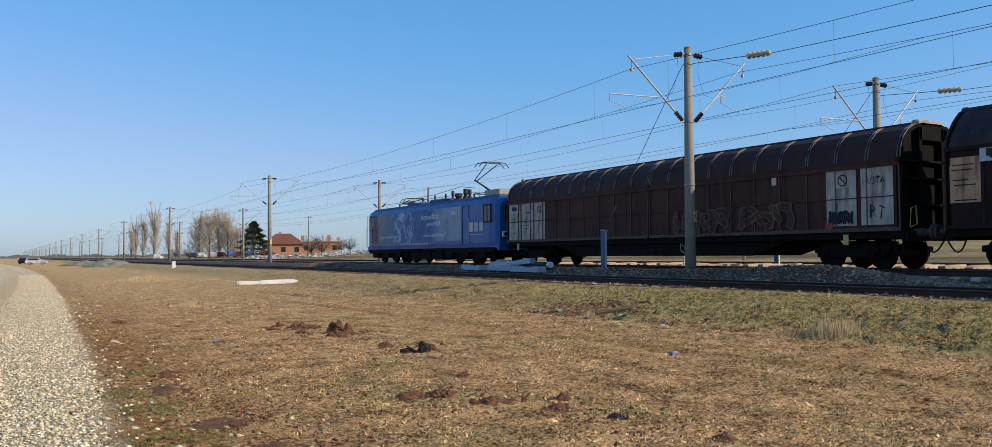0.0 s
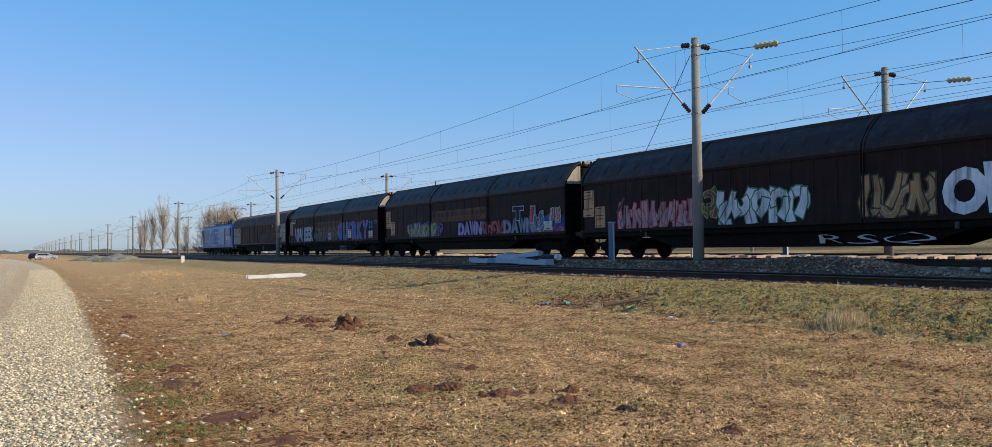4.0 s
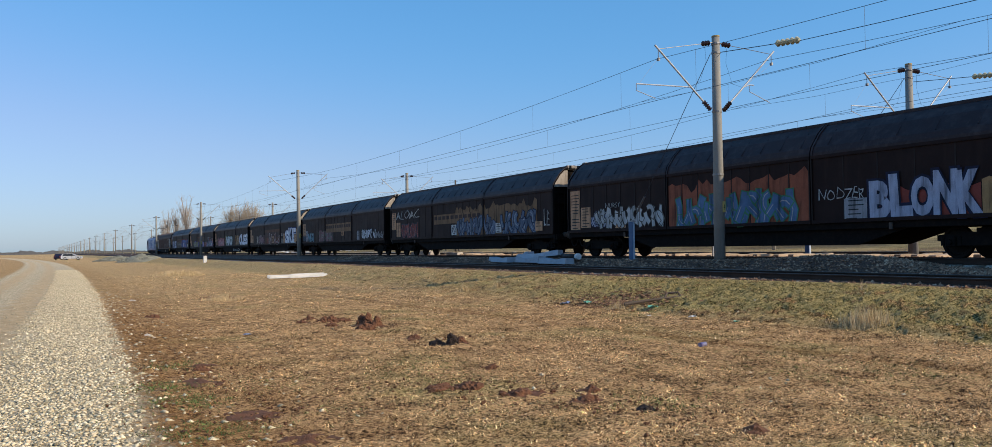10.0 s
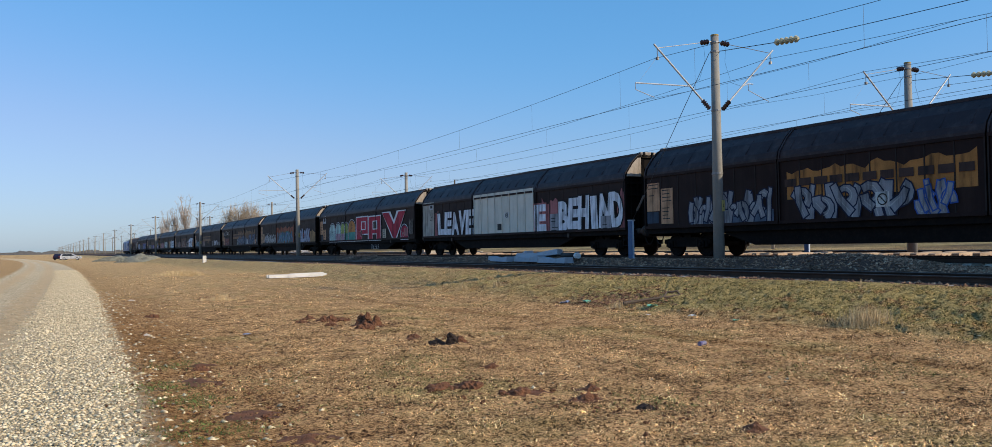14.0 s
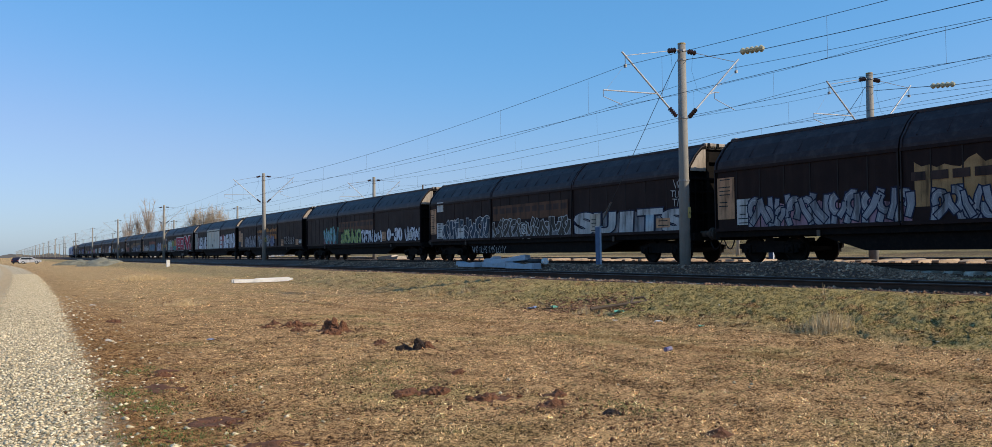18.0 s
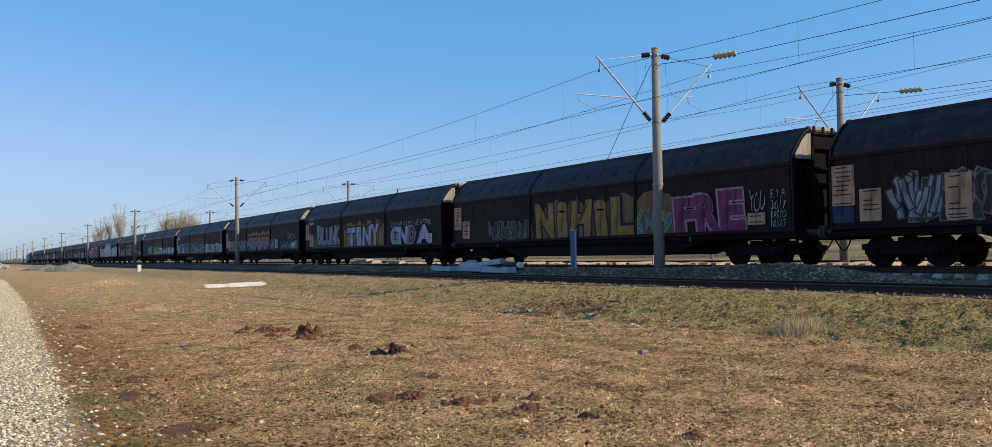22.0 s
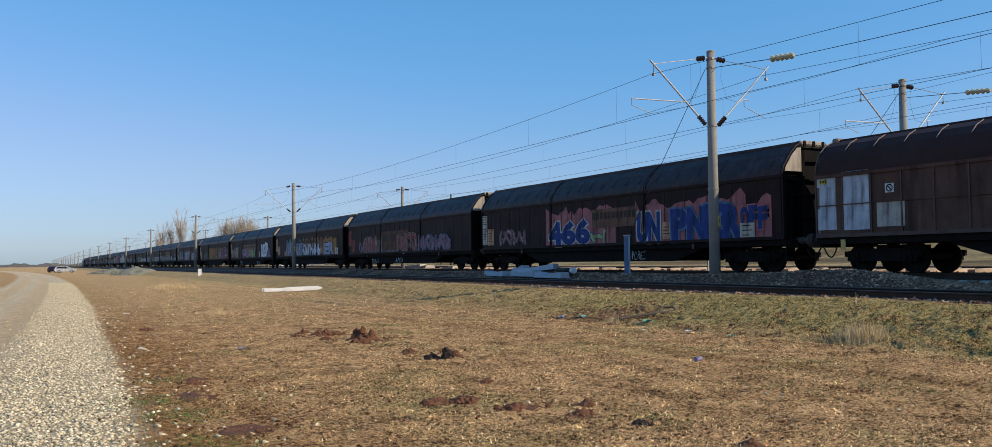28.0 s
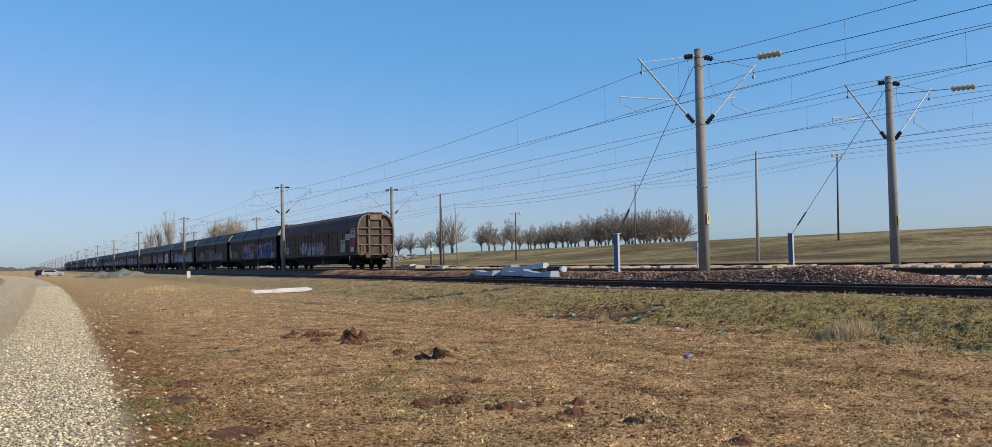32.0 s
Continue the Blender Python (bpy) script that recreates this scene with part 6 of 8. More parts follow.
# ---- the blue electric locomotive ----
M["loco_blue"] = surface("glossy_blue_paint", (0.010, 0.115, 0.36), (0.008, 0.09, 0.29), 1.0, 0.35, fine=20, dirt=(0.02, 0.06, 0.16), dirt_amount=0.35, streak=True, bumps=0.05)
M["loco_roof"] = surface("dark_blue_roof", (0.012, 0.05, 0.17), (0.014, 0.04, 0.11), 1.5, 0.5)


def film_material():
    """The printed film along the side: grey, then blue with pale drawn lines, then a pale sky."""
    m, nt, b = blank("printed_side_film", 0.5)
    b.inputs["Specular IOR Level"].default_value = 0.2
    tc = nt.nodes.new("ShaderNodeTexCoord")
    co = tc.outputs["Object"]
    sep = nt.nodes.new("ShaderNodeSeparateXYZ")
    nt.links.new(co, sep.inputs[0])
    wob = noise_tex(nt, co, 0.7, 5, 0.6)
    u = calc(nt, "ADD", calc(nt, "DIVIDE", calc(nt, "SUBTRACT", sep.outputs["Y"], 3.95), 12.9), calc(nt, "MULTIPLY", calc(nt, "SUBTRACT", wob, 0.5), 0.16))
    col = ramp(nt, u, [(0.0, (0.30, 0.37, 0.45)), (0.22, (0.24, 0.33, 0.46)), (0.30, (0.035, 0.12, 0.32)), (0.55, (0.03, 0.11, 0.30)), (0.70, (0.06, 0.16, 0.34)), (0.80, (0.15, 0.19, 0.25)), (0.92, (0.22, 0.23, 0.25)), (0.97, (0.05, 0.08, 0.14))])
    # drawn lines in the middle
    lines = calc(nt, "ABSOLUTE", calc(nt, "SUBTRACT", noise_tex(nt, co, 0.9, 3, 0.5, 1.2), 0.5))
    mid = calc(nt, "MULTIPLY", smooth(nt, u, 0.46, 0.54), calc(nt, "SUBTRACT", 1.0, smooth(nt, u, 0.70, 0.78)))
    col = mixc(nt, calc(nt, "MULTIPLY", mid, calc(nt, "MULTIPLY", calc(nt, "SUBTRACT", 1.0, smooth(nt, lines, 0.012, 0.05)), 0.85)), col, (0.42, 0.54, 0.68))
    fine = noise_tex(nt, co, 3.2, 6, 0.65)
    col = mixc(nt, calc(nt, "MULTIPLY", smooth(nt, fine, 0.45, 0.7), 0.35), col, (0.26, 0.36, 0.48))
    col = mixc(nt, calc(nt, "MULTIPLY", smooth(nt, noise_tex(nt, co, 1.3, 5, 0.6), 0.5, 0.66), 0.4), col, (0.02, 0.06, 0.16))
    nt.links.new(col, b.inputs["Base Color"])
    return m


M["loco_art"] = film_material()
M["panto"] = surface("dark_pantograph_steel", (0.05, 0.05, 0.055), (0.03, 0.03, 0.033), 4, 0.6, 0.3)
M["glass"] = surface("dark_cab_glass", (0.02, 0.025, 0.03), None, 2, 0.08, bumps=0)


def locomotive():
    L = 18.2
    w = thing("electric_locomotive", pose(0, 0, 0), "blue six-axle electric locomotive with one pantograph raised", "locomotive")
    half = [(1.46, 0.98), (1.48, 1.15), (1.48, 3.15), (1.40, 3.45), (1.10, 3.66), (0.0, 3.74)]
    out = half + [(-x, z) for x, z in reversed(half[:-1])]
    bm = bmesh.new()
    stations = [(0.0, 0.86, 0.30), (0.22, 0.95, 0.10), (0.75, 1.0, 0.0), (L - 0.75, 1.0, 0.0), (L - 0.22, 0.95, 0.10), (L, 0.86, 0.30)]
    rings = []
    for y, s, drop in stations:
        rings.append([bm.verts.new((x * s, y, z - (drop if z > 3 else 0.0))) for x, z in out])
    n = len(out)
    for a, b in zip(rings, rings[1:]):
        for i in range(n):
            f = bm.faces.new((a[i], a[(i + 1) % n], b[(i + 1) % n], b[i]))
            f.material_index = 1 if min(v.co.z for v in f.verts) > 3.3 else 0
    bm.faces.new(list(reversed(rings[0])))
    bm.faces.new(rings[-1])
    bmesh.ops.recalc_face_normals(bm, faces=bm.faces)
    part("body", bm, [M["loco_blue"], M["loco_roof"]], w)
    bm = bmesh.new()
    for y in (0.0, L):
        box(bm, -1.38, 1.38, y - 0.12, y + 0.12, 0.72, 1.10, 0.03)
    box(bm, -1.40, 1.40, 0.1, L - 0.1, 0.86, 1.02, 0.02)
    part("buffer_beam", bm, M["loco_blue"], w)
    for y, d in ((0.0, -1), (L, 1)):
        buffers(w, y, d)
        bm = bmesh.new()
        box(bm, -1.02, 1.02, y + d * 0.02 - 0.02, y + d * 0.02 + 0.02, 2.30, 3.12, 0.02)
        part("windscreen", bm, M["glass"], w)
        for x in (-0.95, 0.95):
            bm = bmesh.new()
            box(bm, x - 0.2, x + 0.2, y + d * 0.02 - 0.05, y + d * 0.02 + 0.05, 1.42, 1.72, 0.03)
            part("headlight", bm, M["white"], w, "white headlight housing")
            bm = bmesh.new()
            lathe(bm, [(0.11, -0.06), (0.11, 0.06)], "y", (x, y + d * 0.04, 1.57), 12)
            part("lens", bm, M["glass"], w)
    for side in (-1, 1):
        X = side * 1.484
        a, b = sorted((X, X + side * 0.012))
        bm = bmesh.new()
        box(bm, a, b, 3.95, L - 1.35, 1.30, 3.20, 0.004)
        part("side_film", bm, M["loco_art"], w, "printed blue-grey advertising film")
        for y in (0.95, L - 0.95):
            bm = bmesh.new()
            box(bm, a, b, y - 0.36, y + 0.36, 2.25, 3.10, 0.004)
            part("cab_window", bm, M["glass"], w)
            bm = bmesh.new()
            c, d = sorted((X, X + side * 0.03))
            for q in ((-0.40, -0.36, 2.2, 3.15), (0.36, 0.40, 2.2, 3.15), (-0.40, 0.40, 2.18, 2.23), (-0.40, 0.40, 3.10, 3.16), (-0.02, 0.02, 2.23, 3.1)):
                box(bm, c, d, y + q[0], y + q[1], q[2], q[3])
            part("window_frame", bm, M["black"], w)
        for y in (3.4, L - 0.55):
            bm = bmesh.new()
            c, d = sorted((X, X + side * 0.02))
            for q in ((-0.40, -0.37, 1.05, 3.2), (0.37, 0.40, 1.05, 3.2), (-0.40, 0.40, 3.17, 3.2)):
                box(bm, c, d, y + q[0], y + q[1], q[2], q[3])
            part("door", bm, M["loco_roof"], w)
            bm = bmesh.new()
            for q in (-0.46, 0.46):
                tube(bm, [(X + side * 0.05, y + q, 1.1), (X + side * 0.05, y + q, 2.5)], 0.016, 5)
            part("handrail", bm, M["galv"], w)
    # plain white blocks of the owner's mark, and faint shapes of the printed film
    def block(name, y0, y1, z0, z1, c, dx):
        bm = bmesh.new()
        box(bm, -1.498 - dx, -1.494, y0, y1, z0, z1)
        part(name, bm, paint_mat(c), w)
    for y in (2.75, 2.2, 1.65):
        block("mark_block", y - 0.22, y + 0.18, 1.75, 2.25, "white", 0.001)
    block("mark_bar", 1.35, 2.85, 1.56, 1.62, "lav", 0.001)
    for y in (5.05, 4.75, 4.45):
        block("mark_block", y - 0.11, y + 0.10, 2.75, 2.98, "whiteblue", 0.001)
    bm = bmesh.new()
    for j, (y0, y1, z0, z1) in enumerate(((16.45, 16.84, 1.32, 2.6), (16.10, 16.60, 1.32, 2.2))):
        bm.faces.new([bm.verts.new((-1.4975 - 0.0005 * j, *q)) for q in ((y0, z0), (y1, z0), (y1 - 0.05, z1), (y0 + 0.12, z1 + 0.15))])
    part("film_stripe", bm, paint_mat("orangered"), w)
    bm = bmesh.new()
    for j in range(9):
        y = 13.0 + 0.33 * j
        box(bm, -1.4985, -1.494, y, y + 0.22, 1.62, 1.74)
    part("film_caption", bm, paint_mat("chalk"), w)
    for txt, y0, wd, z, ht in (("benefits", 9.2, 2.4, 2.62, 0.34), ("world", 8.4, 1.8, 2.22, 0.30), ("mobility", 8.8, 2.8, 1.5, 0.28)):
        me = text_mesh(txt, wd, ht)
        me.materials.append(M["white"])
        o = new("lettering", me)
        o.parent = w
        o.matrix_basis = Matrix.Translation((-1.503, y0, z)) @ SIDE
    bm = bmesh.new()
    for i in range(10):
        box(bm, -1.492, -1.486, 8.2 + 0.42 * i, 8.5 + 0.42 * i, 1.14, 1.24)
    part("number_block", bm, paint_mat("chalk"), w)["kind"] = "stuff"
    # roof gear
    bm = bmesh.new()
    box(bm, -0.8, 0.8, 7.2, 9.4, 3.70, 3.86, 0.02)
    part("roof_hatch", bm, M["loco_roof"], w)
    bm = bmesh.new()
    box(bm, -0.7, 0.7, 11.0, 13.0, 3.70, 3.84, 0.02)
    part("roof_hatch", bm, M["loco_roof"], w)
    for y, r, h in ((6.6, 0.26, 0.42), (7.35, 0.10, 0.62), (5.7, 0.16, 0.62), (5.2, 0.12, 0.55), (9.8, 0.06, 0.5), (11.6, 0.06, 0.45), (8.3, 0.07, 0.5)):
        bm = bmesh.new()
        lathe(bm, [(r, 3.68), (r, 3.70 + h * 0.3), (r * 0.6, 3.70 + h * 0.35), (r * 0.9, 3.70 + h * 0.6), (r * 0.9, 3.70 + h), (0.0, 3.72 + h)], "z", (-0.25, y, 0), 10)
        part("roof_insulator", bm, M["panto"], w)
    bm = bmesh.new()
    tube(bm, [(-0.25, 4.6, 4.3), (-0.25, 6.3, 4.5), (-0.25, 9.8, 4.25), (-0.25, 13.4, 4.18)], 0.018, 5)
    part("roof_busbar", bm, M["steel"], w)
    bm = bmesh.new()
    box(bm, -0.9, 0.9, 0.7, 2.3, 3.66, 3.98, 0.03)
    part("roof_box", bm, M["steel"], w)

    def panto(yb, up):
        p = bmesh.new()
        for x in (-0.55, 0.55):
            tube(p, [(x, yb - 0.8, 3.92), (x, yb + 0.8, 3.92)], 0.025, 5)
            for y in (-0.7, 0.7):
                lathe(p, [(0.06, 3.70), (0.05, 3.92)], "z", (x, yb + y, 0), 8)
        for y in (-0.8, 0.8):
            tube(p, [(-0.55, yb + y, 3.92), (0.55, yb + y, 3.92)], 0.025, 5)
        if up:
            knee, head = (yb + 1.55, 4.75), (yb - 0.35, 5.50)
        else:
            knee, head = (yb + 1.25, 4.02), (yb - 0.5, 4.12)
        tube(p, [(0, yb - 0.5, 3.95), (0, knee[0], knee[1])], 0.045, 6)
        tube(p, [(0.1, yb - 0.1, 3.95), (0.1, knee[0] + 0.2, knee[1] + 0.05)], 0.018, 5)
        for x in (-0.35, 0.35):
            tube(p, [(x * 0.25, knee[0], knee[1]), (x, head[0], head[1])], 0.028, 5)
        for y in (-0.25, 0.25):
            tube(p, [(-0.95, head[0] + y, head[1] - 0.16), (-0.75, head[0] + y, head[1] + 0.06), (-0.5, head[0] + y, head[1] + 0.1), (0.5, head[0] + y, head[1] + 0.1), (0.75, head[0] + y, head[1] + 0.06), (0.95, head[0] + y, head[1] - 0.16)], 0.025, 5)
        for x in (-0.45, 0.45):
            tube(p, [(x, head[0] - 0.25, head[1] + 0.08), (x, head[0] + 0.25, head[1] + 0.08)], 0.02, 5)
        part("pantograph", p, M["panto"], w, "raised steel pantograph" if up else "folded steel pantograph")

    panto(3.4, True)
    panto(L - 4.3, False)
    for y in (2.6, 4.6, 8.0, 12.0, 15.6):
        bm = bmesh.new()
        tube(bm, [(-1.05, y, 3.66), (-1.05, y, 3.92)], 0.015, 5)
        part("roof_rail_post", bm, M["panto"], w)
    bm = bmesh.new()
    tube(bm, [(-1.05, 2.6, 3.92), (-1.05, 15.6, 3.92)], 0.014, 5)
    part("roof_rail", bm, M["panto"], w)
    for x in (-1.40, 1.40):
        for y0, y1, z0 in ((0.3, 5.9, 0.62), (5.9, L - 5.9, 0.78), (L - 5.9, L - 0.3, 0.62)):
            bm = bmesh.new()
            box(bm, x - 0.03, x + 0.03, y0, y1, z0, 0.90, 0.01)
            part("skirt", bm, M["frame_black"], w)
    for x in (-1.42, 1.42):
        for y in (1.6, 3.5, 5.4, L - 1.6, L - 3.5, L - 5.4):
            bm = bmesh.new()
            box(bm, x - 0.05, x + 0.05, y - 0.34, y + 0.34, 0.36, 0.70, 0.03)
            part("axle_box", bm, M["frame_black"], w)
    for y in (3.5, L - 3.5):
        for x in (-1.22, 1.22):
            bm = bmesh.new()
            box(bm, x - 0.06, x + 0.06, y - 2.95, y + 2.95, 0.34, 0.84, 0.03)
            for q in (-1.0, 1.0):
                box(bm, x - 0.05, x + 0.05, y + q * 0.98 - 0.42, y + q * 0.98 + 0.42, 0.16, 0.36, 0.02)
            part("bogie_frame", bm, M["frame_black"], w)
        bogie(w, y, six=True)
    bm = bmesh.new()
    for y in (7.4, 9.0, 10.6):
        box(bm, -1.3, 1.3, y - 0.74, y + 0.74, 0.22, 0.88, 0.04)
    part("underfloor_box", bm, M["frame_black"], w)
    return w


runs(locomotive(), -1.08)

# ---- poles beyond the line ----
def zat(x, y):
    return float(ground_z(x, y))


M["pole_wood"] = surface("tarred_wood_pole", (0.12, 0.10, 0.08), (0.075, 0.062, 0.05), 3, 0.85, fine=50, streak=True, dirt=(0.2, 0.17, 0.14))
M["pole_conc"] = surface("thin_concrete_pole", (0.40, 0.38, 0.34), (0.30, 0.285, 0.26), 3, 0.85, fine=50)


def utility_pole(x, y, h, lean, arms, mat, label, r=0.10):
    p = thing("utility_pole", pose(x, y, zat(x, y), 0, lean, 0), label, "utility pole", "utility poles beyond the tracks")
    bm = bmesh.new()
    tube(bm, [(0, 0, -0.5), (0, 0, h)], r, 8, True, r * 0.65)
    part("pole", bm, mat, p, smooth=True)
    for i in range(arms):
        bm = bmesh.new()
        z = h - 0.25 - 0.55 * i
        box(bm, -0.7, 0.7, -0.06, 0.06, z - 0.06, z + 0.06)
        part("crossarm", bm, M["steel"], p)
        for q in (-0.62, 0.62):
            bm = bmesh.new()
            lathe(bm, [(0.04, z), (0.10, z + 0.10), (0.08, z + 0.26), (0.0, z + 0.30)], "z", (q, 0, 0), 8)
            part("insulator", bm, M["white"], p)
    return p


WOOD = "weathered dark wooden pole standing in the grass"
THIN = "slender pale concrete pole beside the tracks"
utility_pole(43.0, 41.8, 7.4, 1.5, 0, M["pole_conc"], THIN, 0.12)
utility_pole(65.7, 53.9, 8.0, 1.8, 1, M["pole_wood"], "wooden line pole with a crossarm on the rise")
utility_pole(74.0, 94.4, 8.5, 2.0, 1, M["pole_wood"], "wooden line pole with a crossarm on the rise")
utility_pole(53.0, 91.0, 5.9, 0.8, 1, M["pole_wood"], "wooden line pole with a crossarm in the field")
utility_pole(46.5, 94.0, 7.4, -1.5, 0, M["pole_conc"], THIN)
twin = utility_pole(42.6, 90.5, 8.3, 0.6, 0, M["pole_wood"], "braced twin wooden pole with small insulators", 0.15)
bm = bmesh.new()
tube(bm, [(0.55, 0.2, -0.4), (0.05, 0, 6.9)], 0.12, 8, True, 0.09)
part("brace", bm, M["pole_wood"], twin)
for z in (2.6, 4.1, 4.7):
    bm = bmesh.new()
    box(bm, 0.1, 0.55, -0.05, 0.05, z, z + 0.14)
    part("bracket", bm, M["steel"], twin)
short = utility_pole(45.7, 100.0, 4.2, 0.4, 1, M["pole_wood"], "short pole with a small white meter box")
bm = bmesh.new()
box(bm, -0.22, 0.22, -0.25, -0.10, 1.7, 2.1, 0.02)
part("meter_box", bm, M["white"], short)
for i in range(6):
    utility_pole(47.0 + 2 * i, 150.0 + 34 * i, 7.5, random.uniform(-1.5, 1.5), 1, M["pole_conc"] if i % 2 else M["pole_wood"], "line pole with a crossarm beside the railway")

line = thing("overhead_cable", pose(0, 0, 0), "thin sagging power cables between the field poles", "cable")
for h, q in ((7.9, -0.45), (7.9, 0.45), (7.4, 0.0)):
    bm = bmesh.new()
    pts = [(43.0 + 40, 41.8 - 95, zat(83, -50) + 7.4), (65.7, 53.9, zat(65.7, 53.9) + h), (74.0, 94.4, zat(74, 94.4) + h + 0.3), (53.0, 91.0, zat(53, 91) + 5.6)][:3]
    for a, b in zip(pts, pts[1:]):
        wire(bm, (a[0] + q, a[1], a[2]), (b[0] + q, b[1], b[2]), 0.5, 0.008, 10)
    part("cable", bm, M["wire"], line)
for q in (0.0, 0.35):
    bm = bmesh.new()
    pts = [(43.0, -40.0, 8.4 - q), (43.0, 41.8, zat(43, 41.8) + 7.2 - q), (46.5, 94.0, zat(46.5, 94) + 7.2 - q), (49.0, 184.0, zat(49, 184) + 7.2 - q)]
    for a, b in zip(pts, pts[1:]):
        wire(bm, a, b, 0.7, 0.010, 12)
    part("cable", bm, M["wire"], line)

# ---- trees, bare in winter ----
M["bark"] = surface("grey_brown_bark", (0.13, 0.10, 0.075), (0.075, 0.058, 0.045), 4, 0.95, fine=30)
M["twig"] = surface("brown_twigs", (0.31, 0.26, 0.21), (0.20, 0.165, 0.135), 0.6, 0.95, fine=8, bumps=0, objects=0.3)
M["twig_pale"] = surface("pale_straw_twigs", (0.46, 0.38, 0.28), (0.31, 0.25, 0.18), 0.5, 0.95, fine=8, bumps=0)
M["twig_red"] = surface("red_brown_twigs", (0.15, 0.10, 0.085), (0.09, 0.065, 0.055), 0.6, 0.95, fine=8, bumps=0, objects=0.3)
M["twig_mid"] = surface("grey_beige_twigs", (0.42, 0.35, 0.28), (0.29, 0.235, 0.19), 0.5, 0.95, fine=8, bumps=0)
M["needle"] = islands("dark_green_needles", [(0.0, (0.05, 0.068, 0.045)), (0.6, (0.085, 0.115, 0.065)), (1.0, (0.15, 0.175, 0.10))])


def plant(tree, x, y, s=1.0, rz=0.0, first=False):
    m = pose(x, y, zat(x, y) - 0.05, 0, 0, rz)
    o = tree if first else copy_thing(tree, m)
    o.matrix_basis = m @ Matrix.Diagonal((s, s, s * random.uniform(0.95, 1.08), 1))
    return o


def dome_tree(h, w, limbs, twigs, seed, twig, label, group, low=0.2, stems=1):
    """A short trunk, limbs that spread into a rounded crown, and thin twigs along them."""
    r = random.Random(seed)
    tree = thing("tree", pose(0, 0, 0), label, "tree", group)
    tb, cb = bmesh.new(), bmesh.new()
    for k in range(stems):
        a = r.uniform(0, 6.283)
        d = Vector((math.cos(a), math.sin(a), 0)) * (0.1 * w if stems > 1 else 0.0)
        tube(tb, [d * 0.4 + Vector((0, 0, -0.3)), d * 0.7 + Vector((0.03, 0, h * low * 0.6)), d + Vector((0.0, 0.03, h * low * 1.15))], h * 0.024, 7, True, h * 0.016)
    zc = h * 0.42
    for i in range(limbs):
        a, th = r.uniform(0, 6.283), math.acos(1 - 1.18 * r.random())
        k = r.uniform(0.72, 1.04)
        end = Vector((w * k * math.sin(th) * math.cos(a), w * k * math.sin(th) * math.sin(a), zc + (h - zc) * k * math.cos(th)))
        p0 = Vector((0, 0, h * low * r.uniform(0.9, 2.2)))
        mid = p0.lerp(end, 0.5) + Vector((r.uniform(-1, 1), r.uniform(-1, 1), r.uniform(-0.2, 1.0))) * h * 0.05
        pts = [p0, p0.lerp(mid, 0.5) + Vector((0, 0, h * 0.015)), mid, mid.lerp(end, 0.55), end]
        tube(cb, pts, h * 0.0075, 4, False, h * 0.0016)
        for _ in range(twigs):
            q = 4 * r.uniform(0.35, 1.0)
            n = min(3, int(q))
            p = pts[n].lerp(pts[n + 1], q - n)
            out = (p - Vector((0, 0, zc * 0.6))).normalized() + Vector((r.uniform(-1, 1), r.uniform(-1, 1), r.uniform(-0.7, 0.9))) * 1.1
            e = p + out.normalized() * h * r.uniform(0.05, 0.15)
            m = p.lerp(e, 0.5) + Vector((r.uniform(-1, 1), r.uniform(-1, 1), r.uniform(-1, 1))) * h * 0.012
            tube(cb, [p, m, e], h * 0.0026, 3, False, h * 0.0009)
    part("trunk", tb, M["bark"], tree)
    part("crown", cb, M[twig], tree)
    return tree


orchard = [dome_tree(6.1, 2.35 + 0.25 * i, 58, 22, 10 + i, "twig", "bare spreading tree in a row on the grassy rise", "row of trees on the rise", 0.14, 2) for i in range(3)]
n = 36
for i in range(n):
    az = radians(31.0 + 10.2 * i / (n - 1) + random.uniform(-0.12, 0.12))
    d = random.uniform(150, 180)
    plant(orchard[i % 3], d * math.sin(az), d * math.cos(az), (0.72 + 0.32 * min(1, i / 20)) * random.uniform(0.9, 1.08), random.uniform(0, 360), first=i < 3)
for az, d, s in ((22.4, 190, 0.8), (23.2, 188, 0.9), (24.2, 186, 0.85), (25.2, 172, 1.0), (26.0, 170, 1.2), (27.9, 182, 0.95), (28.4, 180, 1.1), (28.8, 182, 0.9), (29.4, 190, 0.85), (30.0, 184, 1.1), (30.5, 186, 0.8)):
    plant(orchard[int(az * 7) % 3], d * math.sin(radians(az)), d * math.cos(radians(az)), s * random.uniform(0.95, 1.05), az * 70)


